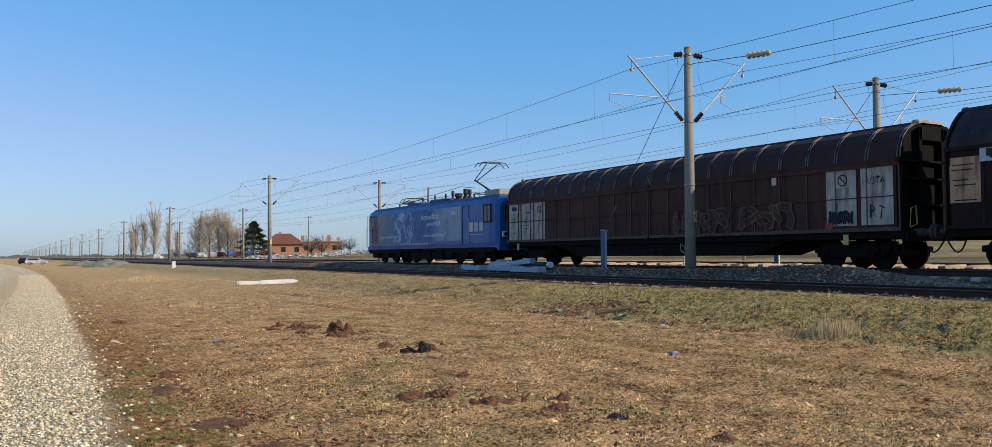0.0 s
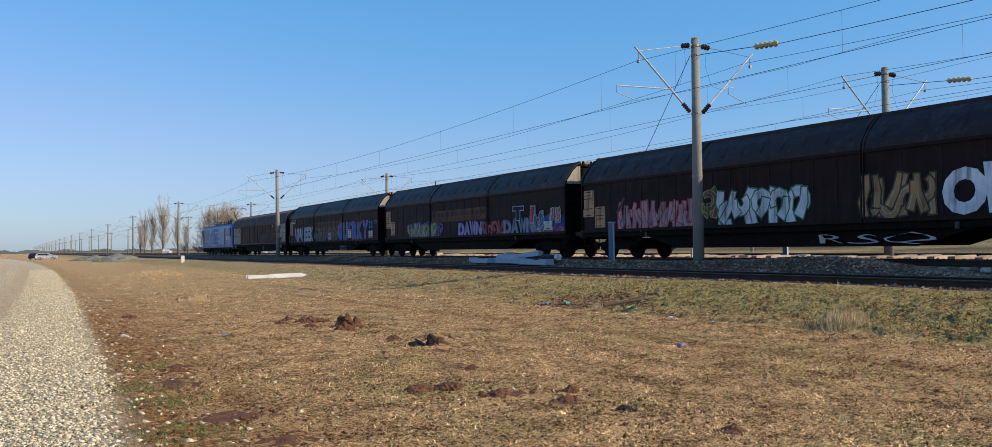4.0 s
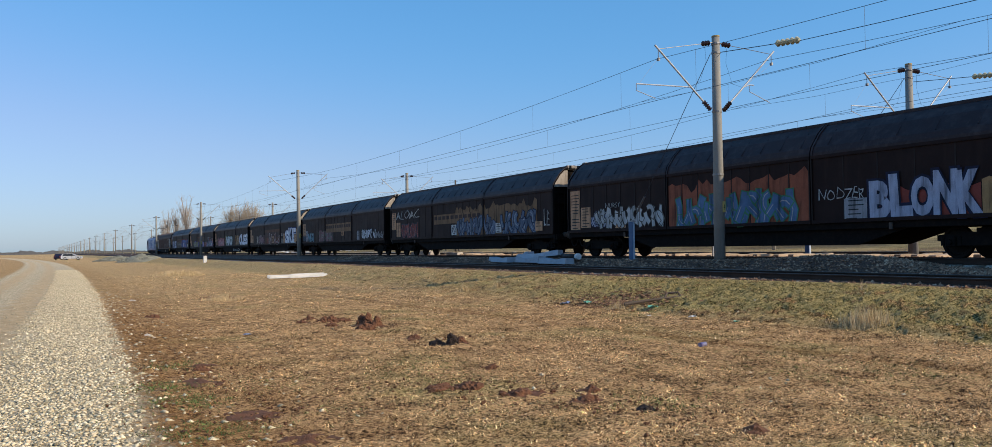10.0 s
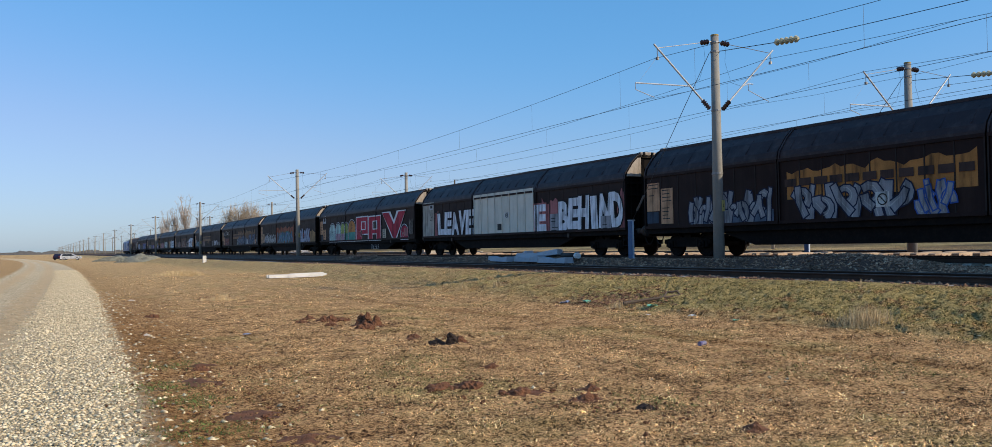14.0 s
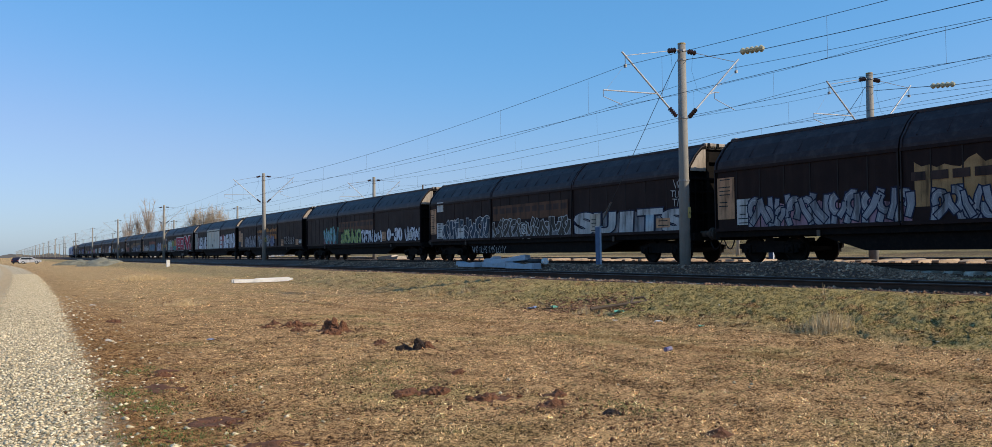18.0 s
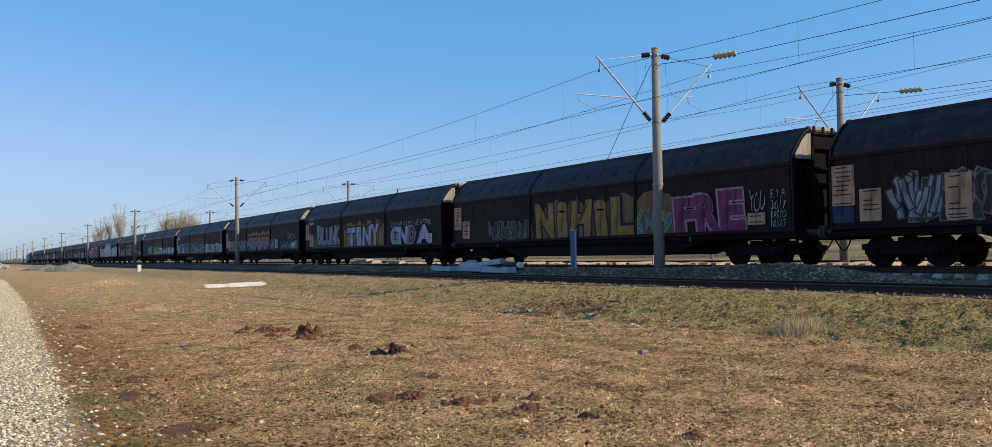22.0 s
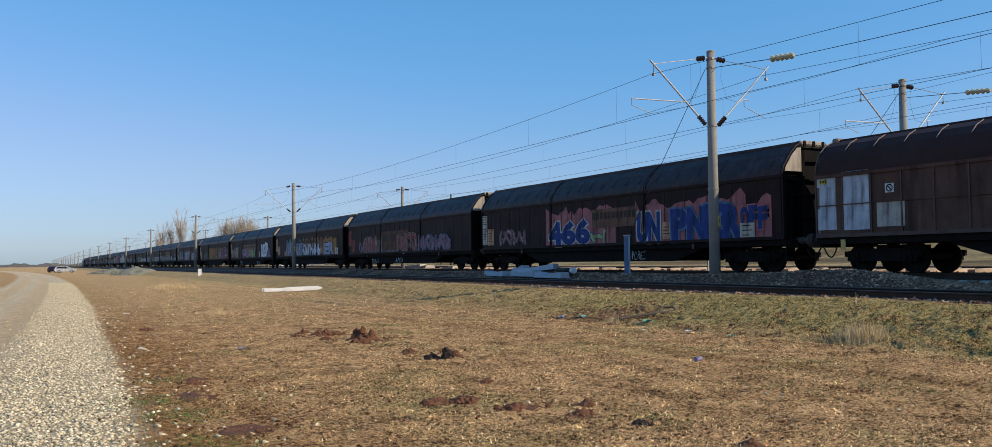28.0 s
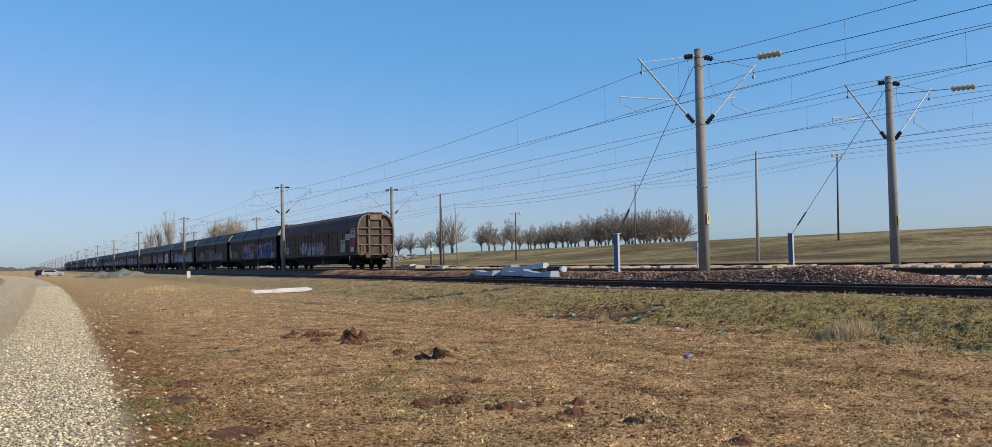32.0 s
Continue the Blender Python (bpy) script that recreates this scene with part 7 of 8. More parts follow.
def fan_tree(h, w, limbs, twigs, seed, twig, label, group):
    """A tree of many steep limbs from low on the trunk, each beset with short upright twigs."""
    r = random.Random(seed)
    tree = thing("tree", pose(0, 0, 0), label, "tree", group)
    tb, cb = bmesh.new(), bmesh.new()
    tube(tb, [(0, 0, -0.2), (0.1, 0.05, h * 0.4), (0.0, 0.1, h * 0.8)], h * 0.017, 7, True, h * 0.005)
    for i in range(limbs):
        a, z = r.uniform(0, 6.283), h * (0.02 + 0.62 * r.random())
        top = min(h, z + h * r.uniform(0.16, 0.46))
        out = w * r.uniform(0.3, 1.0) * (1.0 - 0.45 * z / h)
        d = Vector((math.cos(a), math.sin(a), 0))
        pts = [Vector((0, 0, z)) + d * out * q ** 0.8 + Vector((0, 0, (top - z) * q)) for q in (0.0, 0.3, 0.65, 1.0)]
        tube(cb, pts, h * 0.0048, 4, False, h * 0.0012)
        for _ in range(twigs):
            q = r.uniform(0.15, 1.0)
            k = min(2, int(q * 3))
            p = pts[k].lerp(pts[k + 1], q * 3 - k)
            e = p + Vector((r.uniform(-1, 1), r.uniform(-1, 1), r.uniform(0.5, 2.0))).normalized() * h * r.uniform(0.05, 0.12)
            m = p.lerp(e, 0.5) + Vector((r.uniform(-1, 1), r.uniform(-1, 1), 0)) * h * 0.008
            tube(cb, [p, m, e], h * 0.0016, 3, False, h * 0.0005)
    part("trunk", tb, M["bark"], tree)
    part("crown", cb, M[twig], tree)
    return tree


poplar = fan_tree(20.0, 3.8, 56, 16, 31, "twig_mid", "tall bare poplar with upright branches", "poplars by the station")
for i, (az, d, s) in enumerate(((8.05, 330, 1.02), (7.45, 335, 0.80), (7.0, 332, 0.74), (8.9, 335, 0.70), (9.4, 330, 0.6), (6.75, 345, 0.62))):
    plant(poplar, d * math.sin(radians(az)), d * math.cos(radians(az)), s, 77 * i, first=i == 0)
thicket = fan_tree(14.5, 5.2, 95, 20, 41, "twig_pale", "tall pale leafless thicket tree", "thicket by the station")
for i, (az, d, s) in enumerate(((10.7, 262, 0.92), (11.3, 258, 1.0), (11.9, 262, 1.02), (12.4, 258, 0.9), (12.8, 255, 0.66), (13.0, 250, 0.58))):
    plant(thicket, d * math.sin(radians(az)), d * math.cos(radians(az)), s, 61 * i, first=i == 0)
dark = dome_tree(11.5, 5.0, 50, 16, 51, "twig", "dark bare round-crowned tree behind the conifer", "bare trees", 0.3)
plant(dark, 265 * math.sin(radians(13.9)), 265 * math.cos(radians(13.9)), 1.0, first=True)
shrub = dome_tree(4.6, 2.9, 60, 20, 61, "twig_red", "dense dark bare shrub by the brick houses", "shrubs by the houses", 0.08, 3)
for i, (az, d, s) in enumerate(((17.6, 196, 1.0), (18.3, 194, 1.05), (19.5, 205, 0.7), (20.1, 205, 0.85), (9.3, 300, 0.8), (10.0, 300, 0.85))):
    plant(shrub, d * math.sin(radians(az)), d * math.cos(radians(az)), s, 40 * i, first=i == 0)


def conifer(h, w, seed):
    r = np.random.RandomState(seed)
    tree = thing("conifer", pose(0, 0, 0), "dark green spreading conifer near the houses", "tree")
    bm = bmesh.new()
    tube(bm, [(0, 0, -0.1), (0, 0, h * 0.96)], 0.2, 8, True, 0.03)
    part("trunk", bm, M["bark"], tree)
    vs, fs = [], []
    for _ in range(4200):
        t = r.rand() ** 0.8
        z = h * (0.10 + 0.88 * t)
        rad = w * (1 - t) ** 0.7 * (0.55 + 0.5 * r.rand()) * (0.8 + 0.25 * math.sin(z * 5.1))
        a = r.uniform(0, 6.283)
        c = np.array([rad * math.cos(a), rad * math.sin(a), z - 0.12 * rad])
        for _ in range(2):
            d = np.array([math.cos(a + r.uniform(-0.8, 0.8)), math.sin(a + r.uniform(-0.8, 0.8)), r.uniform(-0.35, 0.45)]) * r.uniform(0.25, 0.5)
            sd = np.cross(d, (0, 0, 1)) * 0.3 + np.array([0, 0, 0.08])
            i = len(vs)
            vs += [(c - sd).tolist(), (c + sd).tolist(), (c + d).tolist()]
            fs.append((i, i + 1, i + 2))
    me = bpy.data.meshes.new("crown")
    me.from_pydata(vs, [], fs)
    me.materials.append(M["needle"])
    o = new("crown", me)
    o.parent = tree
    return tree


con = conifer(8.4, 4.6, 5)
plant(con, 203 * math.sin(radians(14.0)), 203 * math.cos(radians(14.0)), 1.0, first=True)

# a far dark belt of woods along the horizon
r = np.random.RandomState(8)
vs, fs = [], []
for i in range(2600):
    az = r.uniform(-40, 30)
    d = r.uniform(1500, 1700)
    x, y = d * math.sin(radians(az)), d * math.cos(radians(az))
    h = r.uniform(3, 7) * (0.6 + 0.5 * math.sin(az * 1.7) ** 2)
    w = r.uniform(3, 7)
    i0 = len(vs)
    vs += [(x - w, y, -1), (x + w, y, -1), (x + w * r.uniform(0.3, 0.8), y, h * r.uniform(0.7, 1)), (x, y, h), (x - w * r.uniform(0.3, 0.8), y, h * r.uniform(0.7, 1)), (x, y + w, h * 0.5)]
    fs += [(i0, i0 + 1, i0 + 2, i0 + 3, i0 + 4), (i0 + 3, i0 + 2, i0 + 5), (i0 + 4, i0 + 3, i0 + 5), (i0 + 1, i0, i0 + 5)]
me = bpy.data.meshes.new("far_woods")
me.from_pydata(vs, [], fs)
me.materials.append(surface("hazy_far_woods", (0.12, 0.125, 0.135), (0.09, 0.095, 0.105), 0.02, 1.0, fine=0.2, bumps=0))
tagged(new("far_woods", me), "dark low belt of distant woods on the horizon", "woods", kind="stuff")

# ---- brick houses ----
M["brick"] = surface("orange_hollow_brick", (0.44, 0.22, 0.13), (0.34, 0.165, 0.10), 1.5, 0.9, fine=12, dirt=(0.5, 0.36, 0.26), dirt_amount=0.3)
M["roof_tile"] = surface("brown_red_roof_tiles", (0.20, 0.075, 0.05), (0.13, 0.055, 0.04), 1.0, 0.85, fine=10)
M["window"] = surface("dark_window_opening", (0.03, 0.03, 0.035), None, 2, 0.3, bumps=0)


def house(x, y, w, d, eave, ridge, rz, label, roofed=True):
    h = thing("house", pose(x, y, zat(x, y) - 0.1, 0, 0, rz), label, "house", "brick houses")
    for x0, x1, y0, y1 in ((-w / 2, w / 2, -d / 2, -d / 2 + 0.3), (-w / 2, w / 2, d / 2 - 0.3, d / 2), (-w / 2, -w / 2 + 0.3, -d / 2 + 0.3, d / 2 - 0.3), (w / 2 - 0.3, w / 2, -d / 2 + 0.3, d / 2 - 0.3)):
        bm = bmesh.new()
        box(bm, x0, x1, y0, y1, 0, eave)
        part("wall", bm, M["brick"], h)
    for i in range(3):
        bm = bmesh.new()
        u = -w / 2 + w * (i + 0.5) / 3
        box(bm, u - 0.55, u + 0.55, -d / 2 - 0.03, -d / 2 + 0.02, 0.9, 2.2)
        win = part("window", bm, M["window"], h)
        bm = bmesh.new()
        box(bm, u - 0.65, u + 0.65, -d / 2 - 0.10, -d / 2 - 0.03, 0.80, 0.90)
        part("window_sill", bm, M["concrete_light"], h)
    if roofed:
        bm = bmesh.new()
        o = 0.5
        b = [bm.verts.new(p) for p in ((-w / 2 - o, -d / 2 - o, eave), (w / 2 + o, -d / 2 - o, eave), (w / 2 + o, d / 2 + o, eave), (-w / 2 - o, d / 2 + o, eave))]
        k = min(w, d) * 0.38
        t = [bm.verts.new((-w / 2 + k, 0, ridge)), bm.verts.new((w / 2 - k, 0, ridge))]
        for q in ((b[0], b[1], t[1], t[0]), (b[1], b[2], t[1]), (b[2], b[3], t[0], t[1]), (b[3], b[0], t[0]), (b[3], b[2], b[1], b[0])):
            bm.faces.new(q)
        part("roof", bm, M["roof_tile"], h)
        bm = bmesh.new()
        box(bm, -w * 0.12, -w * 0.12 + 0.6, 0.5, 1.1, eave, ridge + 0.5)
        part("chimney", bm, M["brick"], h)
    else:
        for i, (u, hh) in enumerate(((-0.42, 1.3), (-0.1, 0.5), (0.2, 1.5), (0.42, 0.8))):
            bm = bmesh.new()
            box(bm, w * u - 0.4, w * u + 0.4, -d / 2, -d / 2 + 0.3, eave, eave + hh)
            part("broken_pier", bm, M["brick"], h)
        bm = bmesh.new()
        box(bm, -w / 2 - 0.3, w / 2 + 0.3, -d / 2 - 0.3, d / 2, eave - 0.25, eave)
        part("slab", bm, M["concrete_light"], h)
    return h


house(221 * math.sin(radians(15.85)), 221 * math.cos(radians(15.85)), 9.6, 8.0, 2.9, 5.6, -16, "single-storey orange brick house with a brown hipped roof")
house(226 * math.sin(radians(18.2)), 226 * math.cos(radians(18.2)), 10.5, 8.0, 3.4, 5.6, -18, "unfinished roofless orange brick house with broken piers", False)

# ---- vehicles parked in the distance ----
def car(x, y, rz, c, label, long=True):
    v = thing("parked_car", pose(x, y, zat(x, y), 0, 0, rz), label, "car", "parked cars")
    L = 4.4 if long else 4.0
    side = [(-L / 2, 0.45), (-L / 2, 0.85), (-L / 2 + 0.08, 0.98), (-L * 0.44, 1.36 if long else 1.2), (-L * 0.36, 1.46), (L * 0.02, 1.47), (L * 0.09, 1.42), (L * 0.25, 0.98), (L * 0.46, 0.86), (L / 2, 0.68), (L / 2, 0.32), (-L / 2 + 0.1, 0.28)]
    bm = bmesh.new()
    n = len(side)
    rings = []
    for q, nar in ((-0.86, 1.0), (-0.62, 1.0), (0.62, 1.0), (0.86, 1.0)):
        rings.append([bm.verts.new((u, q * (0.86 if z > 1.1 and abs(q) > 0.7 else 1.0), z)) for u, z in side])
    for a, b in zip(rings, rings[1:]):
        for i in range(n):
            bm.faces.new((a[i], a[(i + 1) % n], b[(i + 1) % n], b[i]))
    bm.faces.new(list(reversed(rings[0])))
    bm.faces.new(rings[-1])
    bmesh.ops.recalc_face_normals(bm, faces=bm.faces)
    part("body", bm, paint_mat(c), v)
    for s in (-1, 1):
        bm = bmesh.new()
        pts = [(-L * 0.42, 0.98), (-L * 0.37, 1.38), (L * 0.03, 1.39), (L * 0.19, 0.98)]
        f = [bm.verts.new((u, s * (0.868 if z < 1.1 else 0.76), z)) for u, z in pts]
        bm.faces.new(f)
        part("side_window", bm, M["glass"], v)
        for u in (-L * 0.30, L * 0.31):
            bm = bmesh.new()
            lathe(bm, [(0.30, s * 0.66), (0.32, s * 0.70), (0.32, s * 0.86), (0.28, s * 0.88), (0.0, s * 0.87)], "y", (u, 0, 0.32), 14)
            bmesh.ops.recalc_face_normals(bm, faces=bm.faces)
            w = part("wheel", bm, M["black"], v)
            bm = bmesh.new()
            lathe(bm, [(0.19, s * 0.875), (0.19, s * 0.89), (0.0, s * 0.89)], "y", (u, 0, 0.32), 10)
            part("hubcap", bm, M["galv"], w)
    for u, c2 in ((-L / 2, "redd"), (L / 2, "white")):
        for q in (-0.66, 0.66):
            bm = bmesh.new()
            box(bm, u - 0.05, u + 0.03, q - 0.15, q + 0.15, 0.68, 0.84)
            part("lamp", bm, paint_mat(c2), v)
    return v


car(6.3, 222.0, -8, "whiteblue", "silver estate car parked beside the road")
car(4.4, 232.0, 60, "navy", "dark blue car parked beside the road", False)
for i, (az, c) in enumerate(((8.3, "white"), (10.3, "navy"), (10.9, "white"), (11.5, "greyl"), (12.05, "black"), (12.6, "blue"), (13.1, "redd"), (13.7, "blue"), (14.6, "redd"), (15.6, "navy"))):
    d = 232 + 8 * (i % 3)
    car(d * math.sin(radians(az)), d * math.cos(radians(az)), 80 - az + 15 * (i % 2), c, "parked car in front of the thicket", i % 2 == 0)

# ---- heaps, slabs and sleepers lying about ----
def lump(name, label, category, x, y, w, d, h, material, seed, rough=0.25, res=26, group="", kind=""):
    """A heap with an uneven skin."""
    bm = bmesh.new()
    rows = []
    for j in range(res + 1):
        row = []
        for i in range(res + 1):
            u, v = 2 * i / res - 1, 2 * j / res - 1
            q = math.hypot(u, v)
            z = h * max(0.0, 1 - q ** 1.5)
            nz = noise.noise(Vector((u * 3.1 + seed, v * 3.1, seed))) + 0.5 * noise.noise(Vector((u * 9 + seed, v * 9, 2)))
            z = z * (1 + rough * nz) + (0.12 * h * rough * noise.noise(Vector((u * 30, v * 30, seed))) if q < 0.95 else 0)
            row.append(bm.verts.new((u * w / 2 * (1 + 0.12 * nz), v * d / 2 * (1 + 0.12 * nz), z - 0.03 - (0.1 if q > 1 else 0))))
        rows.append(row)
    for a, b in zip(rows, rows[1:]):
        for i in range(res):
            bm.faces.new((a[i], a[i + 1], b[i + 1], b[i]))
    o = part(name, bm, material, smooth=True)
    o.matrix_basis = pose(x, y, zat(x, y))
    return tagged(o, label, category, group, kind)


M["heap"] = surface("grey_green_gravel", (0.25, 0.245, 0.19), (0.13, 0.13, 0.10), 1.5, 0.95, fine=9, bumps=0.8, dist=0.08)
M["soil"] = surface("turned_red_soil", (0.17, 0.075, 0.038), (0.065, 0.029, 0.016), 5, 0.98, fine=30, bumps=0.8, dist=0.03)
M["soil_dark"] = surface("burnt_dark_soil", (0.04, 0.026, 0.02), (0.02, 0.015, 0.013), 7, 0.98, fine=40, bumps=0.8, dist=0.03)
lump("gravel_heap", "grey-green heap of crushed stone on the grass", "gravel heap", 14.3, 146, 8.0, 7, 1.15, M["heap"], 1.3, 0.35, 40, "gravel heaps")
lump("gravel_heap", "grey-green heap of crushed stone on the grass", "gravel heap", 12.3, 172, 8.0, 7, 0.9, M["heap"], 4.1, 0.35, 40, "gravel heaps")


def heap_place(rr, n):
    a, q = rr.uniform(0, 6.283, n), np.sqrt(rr.rand(n))
    k = rr.rand(n) < 0.55
    return np.where(k, 14.3, 12.3) + q * 4.0 * np.cos(a), np.where(k, 146, 172) + q * 3.4 * np.sin(a), np.where(k, 1.1, 0.85) * (1 - q ** 1.5) + 0.02


scatter("loose_stones", 2600, heap_place, (0.06, 0.16), M["heap"], "loose grey-green stones on the heaps", "stones", 12)


def beam(name, L, w, h, m, material, label, category, group="", waist=0.0):
    """A concrete beam or sleeper lying along its x axis; waist: how far its top dips in the middle."""
    bm = bmesh.new()
    n = 8
    rings = []
    for i in range(n + 1):
        u = -L / 2 + L * i / n
        dip = waist * math.cos(math.pi * (i / n - 0.5)) ** 2
        ww = w / 2 * (1 - 0.2 * (dip / max(h, 0.01)))
        rings.append([bm.verts.new((u, -ww, 0)), bm.verts.new((u, ww, 0)), bm.verts.new((u, ww * 0.82, h - dip)), bm.verts.new((u, -ww * 0.82, h - dip))])
    for a, b in zip(rings, rings[1:]):
        for k in range(4):
            bm.faces.new((a[k], a[(k + 1) % 4], b[(k + 1) % 4], b[k]))
    bm.faces.new(list(reversed(rings[0])))
    bm.faces.new(rings[-1])
    o = part(name, bm, material)
    o.matrix_basis = m
    return tagged(o, label, category, group)


W1 = "white concrete post lying in the grass"
for x, y, L, z, rz, ry in ((12.15, 47.9, 2.0, 0.0, -3, 0), (13.3, 47.75, 2.1, 0.03, -6, -1), (13.35, 48.15, 1.9, 0.07, -2, -1), (11.9, 48.3, 1.5, 0.0, -8, 0)):
    beam("concrete_post", L, 0.24, 0.17, pose(x, y, zat(x, y) + 0.03 + z, 0, ry, rz), M["slab"], W1, "concrete post", "white posts in the grass")
beam("marker_post", 0.8, 0.34, 0.34, pose(15.6, 95.3, zat(15.6, 95.3) - 0.1, 0, -90, 0) @ pose(0.36, 0, 0), M["slab"], "white concrete marker post standing in the grass", "marker post")
S1 = "grey concrete sleeper in the pile between two tracks"
for i, (x, y, z, rx, ry, rz, L, waist) in enumerate(((20.0, 37.2, 0.03, 0, 0, 80, 2.9, 0.09), (19.7, 33.9, 0.0, 0, 0, 84, 2.6, 0.08), (19.5, 31.4, -0.02, 0, 0, 86, 2.5, 0.08), (20.25, 34.6, 0.05, 0, 0, 78, 2.6, 0.08), (20.2, 33.9, 0.20, 4, 5, 112, 2.4, 0.06), (20.5, 35.7, 0.22, 0, 3, 70, 2.3, 0.06))):
    zz = float(ballast_z(19.9, y)) - 0.02 + z
    beam("loose_sleeper", L, 0.46, 0.25, pose(x, y, zz, rx, ry, rz), M["slab_grey"], S1, "sleeper", "pile of concrete sleepers", waist)
log = thing("log", pose(20.3, 31.6, float(ballast_z(20.3, 31.6)) + 0.02, 0, 0, 76), "dark tarred log with a pale sawn end beside the sleepers", "log")
bm = bmesh.new()
tube(bm, [(-1.1, 0, 0.10), (-0.4, 0.03, 0.11), (0.2, 0.0, 0.10), (0.7, 0, 0.10)], 0.12, 10, True, 0.13)
part("trunk", bm, M["black"], log, smooth=True)
bm = bmesh.new()
lathe(bm, [(0.125, -1.34), (0.135, -1.3), (0.135, -1.10), (0.125, -1.08)], "x", (0, 0, 0.10), 10)
part("sawn_end", bm, M["slab"], log, "white painted end")
for x, y, L, w, h, rz in ((27.4, 62.9, 3.0, 0.8, 0.26, 80), (27.9, 66.0, 2.4, 0.7, 0.34, 95), (27.0, 57.5, 2.4, 0.5, 0.2, 84)):
    beam("concrete_slab", L, w, h, pose(x, y, float(ballast_z(x, y)) - 0.02, 0, 3, rz), M["concrete_light"], "pale concrete slab lying in the bed of the unfinished track", "concrete slab", "slabs in the track bed")
box_post = thing("signal_box", pose(25.8, 28.6, float(ballast_z(25.8, 28.6))), "small grey equipment box on a thin post by the track", "equipment box")
bm = bmesh.new()
tube(bm, [(0, 0, -0.2), (0, 0, 1.0)], 0.035, 8)
part("post", bm, M["slab_grey"], box_post)
bm = bmesh.new()
box(bm, -0.10, 0.10, -0.13, 0.13, 0.92, 1.2, 0.015)
part("housing", bm, M["slab_grey"], box_post)
for i in range(9):
    x, y = 36.6 + random.uniform(-0.8, 1.4), 62 + 6.0 * i + random.uniform(-2, 2)
    beam("loose_sleeper", random.uniform(1.6, 2.6), 0.3, 0.24, pose(x, y, zat(x, y) + 0.12, 0, random.uniform(-4, 4), 90 + random.uniform(-30, 30)), M["concrete_light"], "pale concrete sleeper discarded beside the far track", "sleeper", "discarded sleepers")

# rubble and pale sacks strewn before the houses
M["rubble"] = islands("pale_rubble", [(0.0, (0.16, 0.13, 0.11)), (0.5, (0.33, 0.30, 0.27)), (1.0, (0.56, 0.56, 0.56))])


def rubble_place(rr, n):
    az, d = np.radians(rr.uniform(13.5, 23.5, n)), rr.uniform(150, 186, n)
    x, y = d * np.sin(az), d * np.cos(az)
    return x, y, ground_z(x, y) + 0.1 + 0.5 * rr.rand(n) ** 3


scatter("rubble", 800, rubble_place, (0.12, 0.55), M["rubble"], "pale concrete rubble and sacks strewn before the houses", "rubble", 31, 0.5)

# ---- the near ground: turned earth, tufts, straw, stones and litter ----
def mound(label, x, y, w, d, h, material, seed, knobs=5):
    """Turned earth: rough clods of many sizes heaped on one another."""
    r = random.Random(seed)
    bm = bmesh.new()
    peaks = [(r.uniform(-0.45, 0.45), r.uniform(-0.4, 0.4), r.uniform(0.55, 1.0)) for _ in range(max(1, knobs // 2))]
    for c in range(24 + 16 * knobs):
        a, b, k = peaks[c % len(peaks)]
        spread = abs(r.gauss(0, 0.34))
        t = r.uniform(0, 6.283)
        u, v = a + spread * math.cos(t), b + spread * math.sin(t)
        u, v = max(-0.95, min(0.95, u)), max(-0.95, min(0.95, v))
        top = h * k * max(0.0, 1 - spread / 0.75)
        size = (0.13 + 0.11 * r.random() ** 2) * min(w, d) * (1.0 - 0.35 * spread)
        size = max(0.010, min(size, 0.05))
        z = max(0.2 * size, top * r.uniform(0.35, 1.0) - 0.4 * size)
        vs = bmesh.ops.create_icosphere(bm, subdivisions=2 if size > 0.045 else 1, radius=size)["verts"]
        o = Vector((r.uniform(0, 50), r.uniform(0, 50), 0))
        tall = r.uniform(0.7, 1.3)
        for q in vs:
            e = q.co * (1 / size)
            q.co *= 1 + 0.75 * noise.noise(e * 1.6 + o) + 0.4 * noise.noise(e * 4.3 + o)
            q.co.z *= tall
            q.co += Vector((u * w / 2, v * d / 2, z))
        if z > size:
            vs = bmesh.ops.create_icosphere(bm, subdivisions=1, radius=size * 0.9)["verts"]
            for q in vs:
                q.co = Vector((q.co.x * 1.3 + u * w / 2, q.co.y * 1.3 + v * d / 2, (q.co.z / size + 0.9) * 0.5 * z))
    for q in bmesh.ops.create_icosphere(bm, subdivisions=2, radius=1.0)["verts"]:
        q.co = Vector((q.co.x * w * 0.56, q.co.y * d * 0.56, q.co.z * 0.035 - 0.008))
    o = part("earth_mound", bm, material)
    fuse = o.modifiers.new("fuse", "REMESH")
    fuse.mode, fuse.voxel_size = "VOXEL", 0.011
    o.matrix_basis = pose(x, y, zat(x, y) - 0.01)
    return tagged(o, label, "earth mound", "earth mounds")


